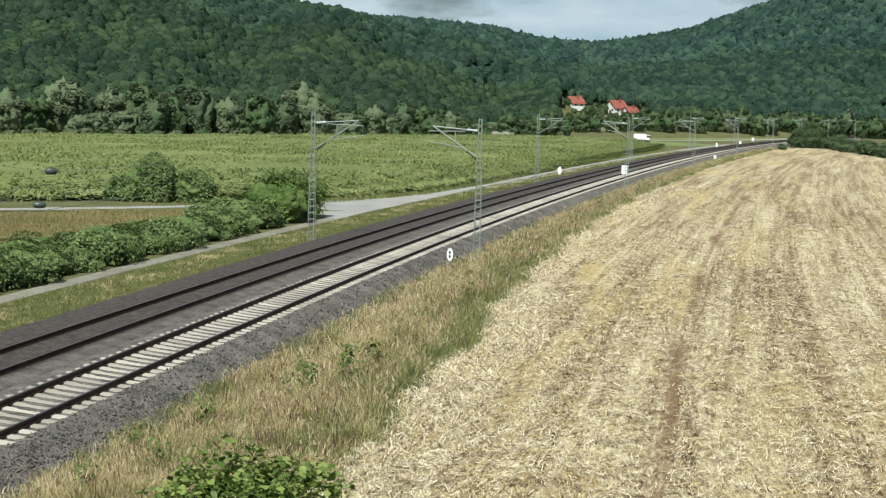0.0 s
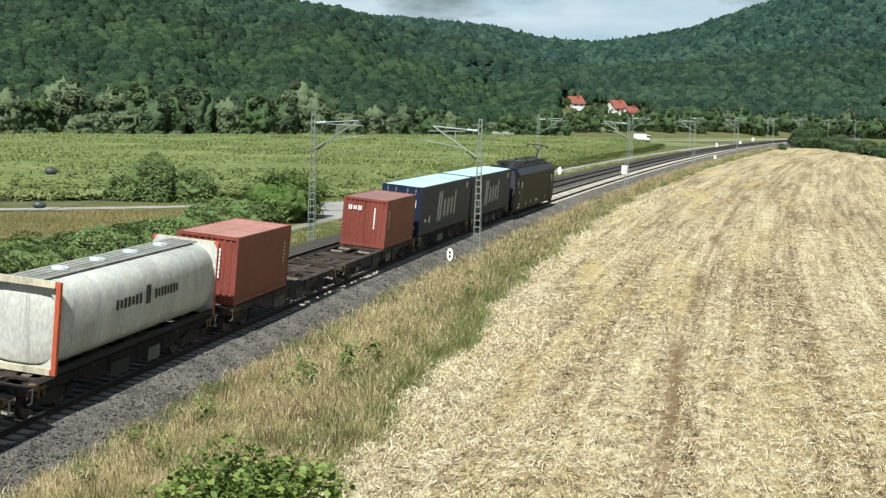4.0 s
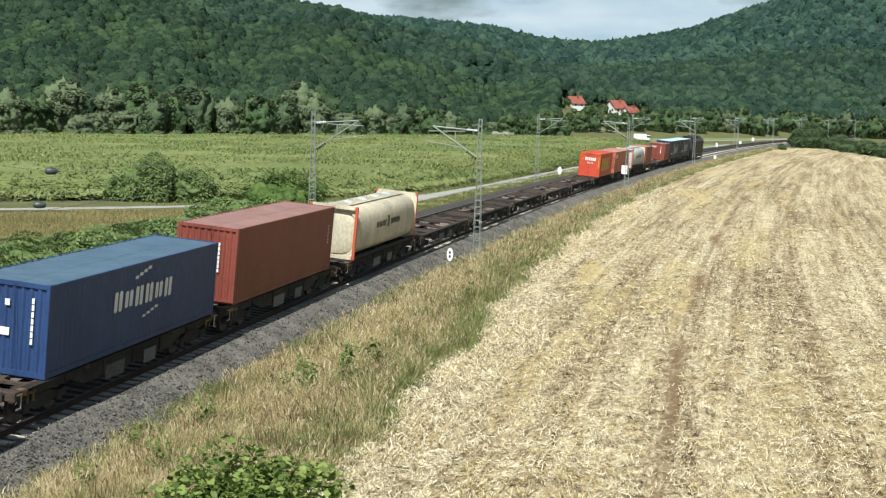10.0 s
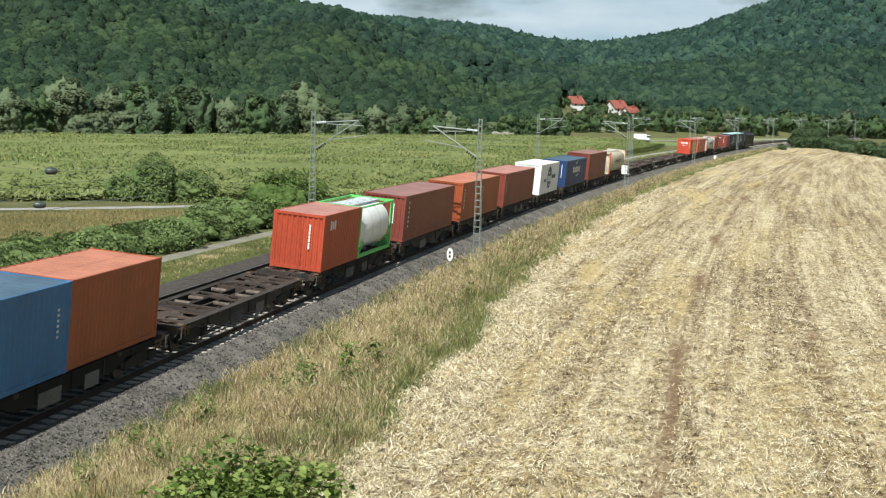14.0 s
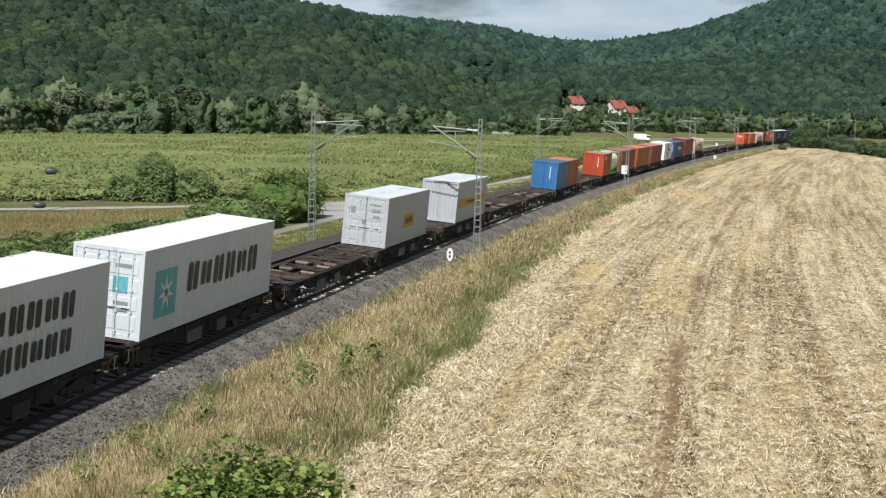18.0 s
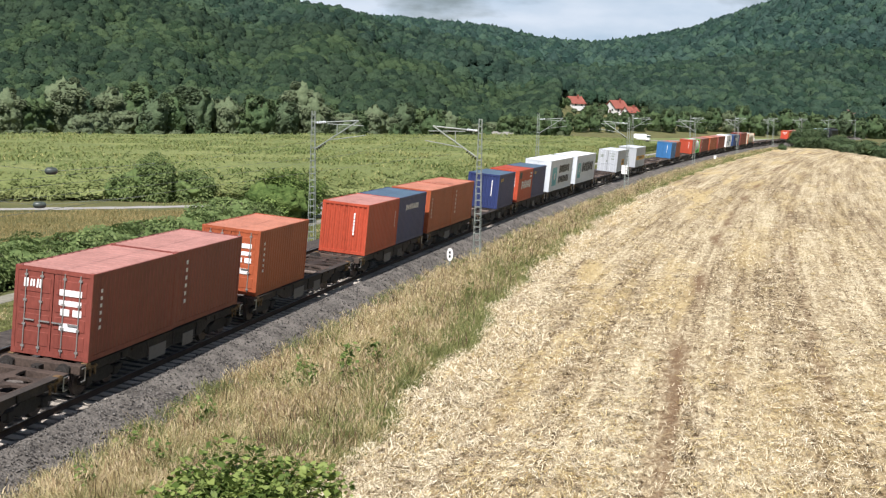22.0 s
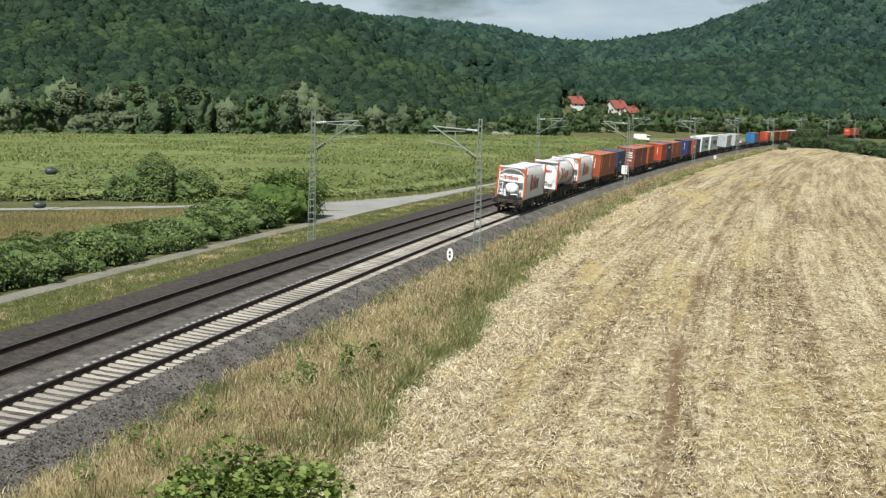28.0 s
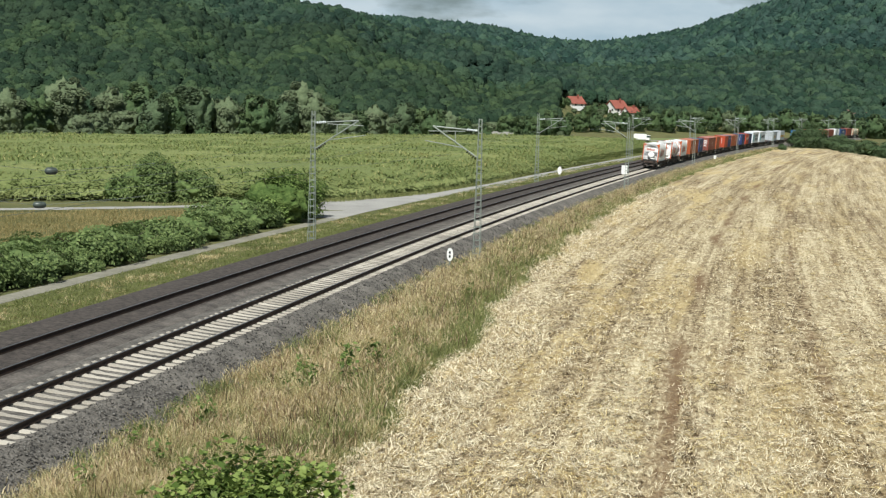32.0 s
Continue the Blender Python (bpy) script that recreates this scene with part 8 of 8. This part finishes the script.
M["sign_white"] = paint("sign_white", (0.82, 0.82, 0.80), wear=0.06)
for sd, off, w, h, post, lab, shp in ((77.0, 2.95, 0.40, 0.80, 0.25, "white rounded distance tablet on a post in the grass", "oval"), (180.5, -8.6, 0.6, 1.1, 0.5, "white narrow tablet beside the farm road", "oval"),
                                      (160.6, 3.1, 0.72, 1.05, 1.85, "white rectangular board on the mast beside the near track", "plate"), (270.0, 3.9, 0.5, 0.7, 0.4, "small white marker beside the near track", "plate"),
                                      (358.0, -6.9, 0.55, 1.1, 0.5, "white far marker beside the far track", "plate"), (402.0, -6.9, 0.9, 0.9, 0.6, "white round marker beside the far track", "oval"), (427.0, -6.9, 0.8, 1.1, 1.1, "white distant marker beside the far track", "plate"), (448.0, 3.4, 0.9, 0.9, 0.9, "white distant round marker beside the near track", "oval")):
    g = make_sign(w, h, post, lab, shp, sd < 100)
    g.matrix_basis = Matrix.Translation(spot(sd, off, -0.75)) @ Euler((0, 0, radians(heading(sd) - 4))).to_matrix().to_4x4()


# ---- houses on the slope, village beyond the stubble ----
M["plaster"] = mat("house_plaster", (0.70, 0.70, 0.68), (0.85, 0.85, 0.83), 0.9, scale=1, fine=8, bump=0.05)
M["tiles_old"] = mat("weathered_tiles", (0.17, 0.10, 0.08), (0.28, 0.19, 0.155), 0.9, scale=0.8, fine=6, bump=0.4)
M["tiles"] = mat("roof_tiles", (0.21, 0.060, 0.045), (0.35, 0.120, 0.088), 0.85, scale=0.8, fine=6, bump=0.4)
M["pane"] = mat("window_pane", (0.03, 0.04, 0.05), (0.07, 0.08, 0.09), 0.1, bump=0, spec=0.8)


def make_house(w, d, eave, ridge, label, tiles="tiles"):
    """Gable towards -y; w across, d deep."""
    hs = empty("house", label, "house", "houses of the village")
    bm = bmesh.new()
    pts = [(-w / 2, -1.0), (w / 2, -1.0), (w / 2, eave), (0, ridge - 0.15), (-w / 2, eave)]
    loft(bm, [[(x, -d / 2, z) for x, z in pts], [(x, d / 2, z) for x, z in pts]])
    wall = part("wall", bm, M["plaster"], hs)
    bm = bmesh.new()
    for sx in (-1, 1):
        a, b = Vector((sx * (w / 2 + 0.5), 0, eave - 0.45)), Vector((0, 0, ridge))
        ring = [(a.x, a.z), (b.x, b.z), (b.x, b.z + 0.22), (a.x, a.z + 0.22)]
        loft(bm, [[(x, -d / 2 - 0.5, z) for x, z in ring], [(x, d / 2 + 0.5, z) for x, z in ring]])
    rf = part("roof", bm, M[tiles], hs, "tiled gable roof")
    bm = bmesh.new()
    box(bm, w * 0.1, w * 0.1 + 0.7, d * 0.1, d * 0.1 + 0.7, ridge - 1.2, ridge + 0.9)
    part("chimney", bm, M[tiles], rf)
    for x in (-w * 0.24, w * 0.24):
        for z in (1.2, 3.6) if eave > 4 else (1.2,):
            bm = bmesh.new()
            box(bm, x - 0.55, x + 0.55, -d / 2 - 0.04, -d / 2 + 0.05, z, z + 1.25)
            win = part("window", bm, M["plaster"], hs)
            bm = bmesh.new()
            box(bm, x - 0.47, x + 0.47, -d / 2 - 0.06, -d / 2 - 0.03, z + 0.08, z + 1.17)
            part("pane", bm, M["pane"], win)
    for y in (-d * 0.25, d * 0.25):
        for sx in (-1, 1):
            bm = bmesh.new()
            box(bm, sx * (w / 2 - 0.05), sx * (w / 2 + 0.05), y - 0.5, y + 0.5, 1.2, 2.5)
            part("window", bm, M["pane"], hs)
    bm = bmesh.new()
    box(bm, -w * 0.06, w * 0.06 + 0.5, -d / 2 - 0.05, -d / 2 + 0.04, -0.2, 2.0)
    part("door", bm, M["bark"], hs)
    return hs


def seat_house(hs, px, dist, turn):
    """Puts a house on the slope where it stands in the view."""
    x, y = at_view(px, dist)
    g = float(terrain(np.array([x]), np.array([y]))[0])
    hs.matrix_basis = Matrix.Translation((x, y, g)) @ Euler((0, 0, turn)).to_matrix().to_4x4()
    return hs


seat_house(make_house(6.4, 7.0, 2.4, 5.2, "white house with a red tiled roof on the wooded slope"), 1008, 598, -0.85)
seat_house(make_house(7.0, 7.6, 3.0, 6.2, "larger white house with a steep red roof on the slope"), 1082, 610, -0.80)
seat_house(make_house(5.0, 6.0, 2.0, 4.2, "low annex with a red roof beside the larger house"), 1107, 603, -0.8)
for px, dist, w, d, e, r, turn, lab in ((1405, 640, 9, 11, 3.0, 6.0, 1.4, "pale house with a weathered roof half hidden by trees"), (1478, 660, 12, 14, 4.0, 6.2, 1.2, "low white building with a shallow roof in the village"), (1500, 668, 9, 10, 4.0, 7.5, 0.5, "village house with a red roof behind the hedge"),
                                        (1525, 655, 10, 10, 4.5, 8.0, 0.9, "white village house with a red-brown roof"), (1550, 665, 9, 11, 3.5, 6.5, 0.3, "small white house at the village edge")):
    seat_house(make_house(w, d, e, r, lab, "tiles_old"), px, dist, turn)

# a pale wall among the trees at the edge of the maize
wx, wy = at_view(880, 372)
wall = tagged(new("garden_wall"), "pale concrete garden wall half hidden by trees", "wall")
wall.matrix_basis = Matrix.Translation((wx, wy, float(ground_z(np.array([wx]), np.array([wy]))[0]))) @ Euler((0, 0, 0.12)).to_matrix().to_4x4()
for k in range(5):
    bm = bmesh.new()
    box(bm, -3.6 + 1.45 * k, -2.2 + 1.45 * k, -0.12, 0.12, -0.3, 2.5 + 0.25 * (k % 2), 0.03)
    part("wall_panel", bm, M["road"], wall)
    bm = bmesh.new()
    box(bm, -2.2 + 1.45 * k, -2.15 + 1.45 * k, -0.16, 0.16, -0.3, 2.9, 0.01)
    part("wall_post", bm, M["road"], wall)

# a parked white lorry box beyond the maize
lx, ly = at_view(1130, 420)
lorry = tagged(new("lorry"), "small white box lorry parked beyond the maize field", "lorry")
lorry.matrix_basis = Matrix.Translation((lx, ly, GROUND)) @ Euler((0, 0, radians(-10))).to_matrix().to_4x4()
for nm, dims, mk in (("cargo_box", (-2.6, 1.2, -1.0, 1.0, 0.7, 2.45), "sign_white"), ("cab", (1.25, 2.4, -0.95, 0.95, 0.5, 2.1), "sign_white"), ("chassis", (-2.6, 2.3, -0.8, 0.8, 0.45, 0.68), "under")):
    bm = bmesh.new()
    box(bm, *dims, 0.06)
    part(nm, bm, M[mk], lorry)
bm = bmesh.new()
box(bm, 1.5, 2.43, -0.97, 0.97, 1.35, 1.95, 0.03)
part("cab_window", bm, M["pane"], lorry)
for x in (-1.7, 1.7):
    for y in (-0.85, 0.85):
        bm = bmesh.new()
        rod(bm, (x, y - 0.12, 0.36), (x, y + 0.12, 0.36), 0.36, 16)
        part("wheel", bm, M["rubber"], lorry)

# ---- foreground bush and weeds ----
fx, fy = at_view(440, 21.5)
fore = empty("bush", "leafy light green bush rising below the bridge", "bush")
part("woody_base", stems_mesh(3.5, 3.0, 71, 0.04), None, fore)
g2 = np.random.default_rng(72)
pts = lobes(4600, 2.05, 1.5, 1.2, 28, g2, small=0.85)
pts[:, 2] += 2.78
part("leaves", leaves_mesh("leaves", pts, 0.125, M["leaf_fresh"], g2, up=0.7, aspect=0.85), None, fore)
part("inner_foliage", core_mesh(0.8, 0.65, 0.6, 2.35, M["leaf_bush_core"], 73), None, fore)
put(fore, fx, fy)
weed_spots = [(43.2, 6.75, 1.15), (45.2, 7.2, 0.95), (41.5, 6.0, 0.8), (35.5, 4.7, 0.9), (33.0, 3.6, 0.85), (37.2, 3.2, 0.7), (43.5, 5.0, 0.7), (50.5, 6.6, 0.7), (63.5, 6.9, 0.8), (110.0, 5.9, 1.0), (31.0, 5.2, 0.8), (29.0, 4.2, 0.8), (40.4, 5.5, 0.7), (41.0, 5.9, 0.8), (41.9, 5.6, 0.75), (40.1, 6.2, 0.7)]
weed0 = None
for i, (sd, off, sc) in enumerate(weed_spots):
    if weed0 is None or i == 3:
        w0 = empty("weed", "tall leafy green weed in the dry grass", "weed", "weeds on the bank")
        bm = bmesh.new()
        rod(bm, (0, 0, -0.1), (0.03, 0.02, 1.05), 0.018, 6, 0.008)
        rod(bm, (0, 0, 0.3), (0.22, 0.1, 0.8), 0.012, 6, 0.006)
        rod(bm, (0, 0, 0.25), (-0.2, 0.12, 0.7), 0.012, 6, 0.006)
        part("stem", bm, M["green_grass"], w0)
        g3 = np.random.default_rng(80 + i)
        wp = np.stack([g3.normal(0, 0.17, 80), g3.normal(0, 0.17, 80), g3.uniform(0.1, 1.1, 80)], -1)
        part("leaves", leaves_mesh("leaves", wp, 0.16, M["leaf_bush"], g3, up=0.6, aspect=0.6), None, w0)
        weed0 = w0
        b = w0
    else:
        b = copy_thing(weed0, Matrix())
    p = spot(sd, off)
    put(b, p.x, p.y, i * 1.7, sc * 1.1)


# ---- single sleepers of the near track ----
for i in range(300):
    ob = part("sleeper", SLEEPER, None, near_bed)
    ob.matrix_basis = track_pose(SL0 + 0.6 * i) @ pose(random.uniform(-0.015, 0.015), 0, random.uniform(-0.006, 0.006), 0, 0, random.uniform(-0.6, 0.6))

motions()
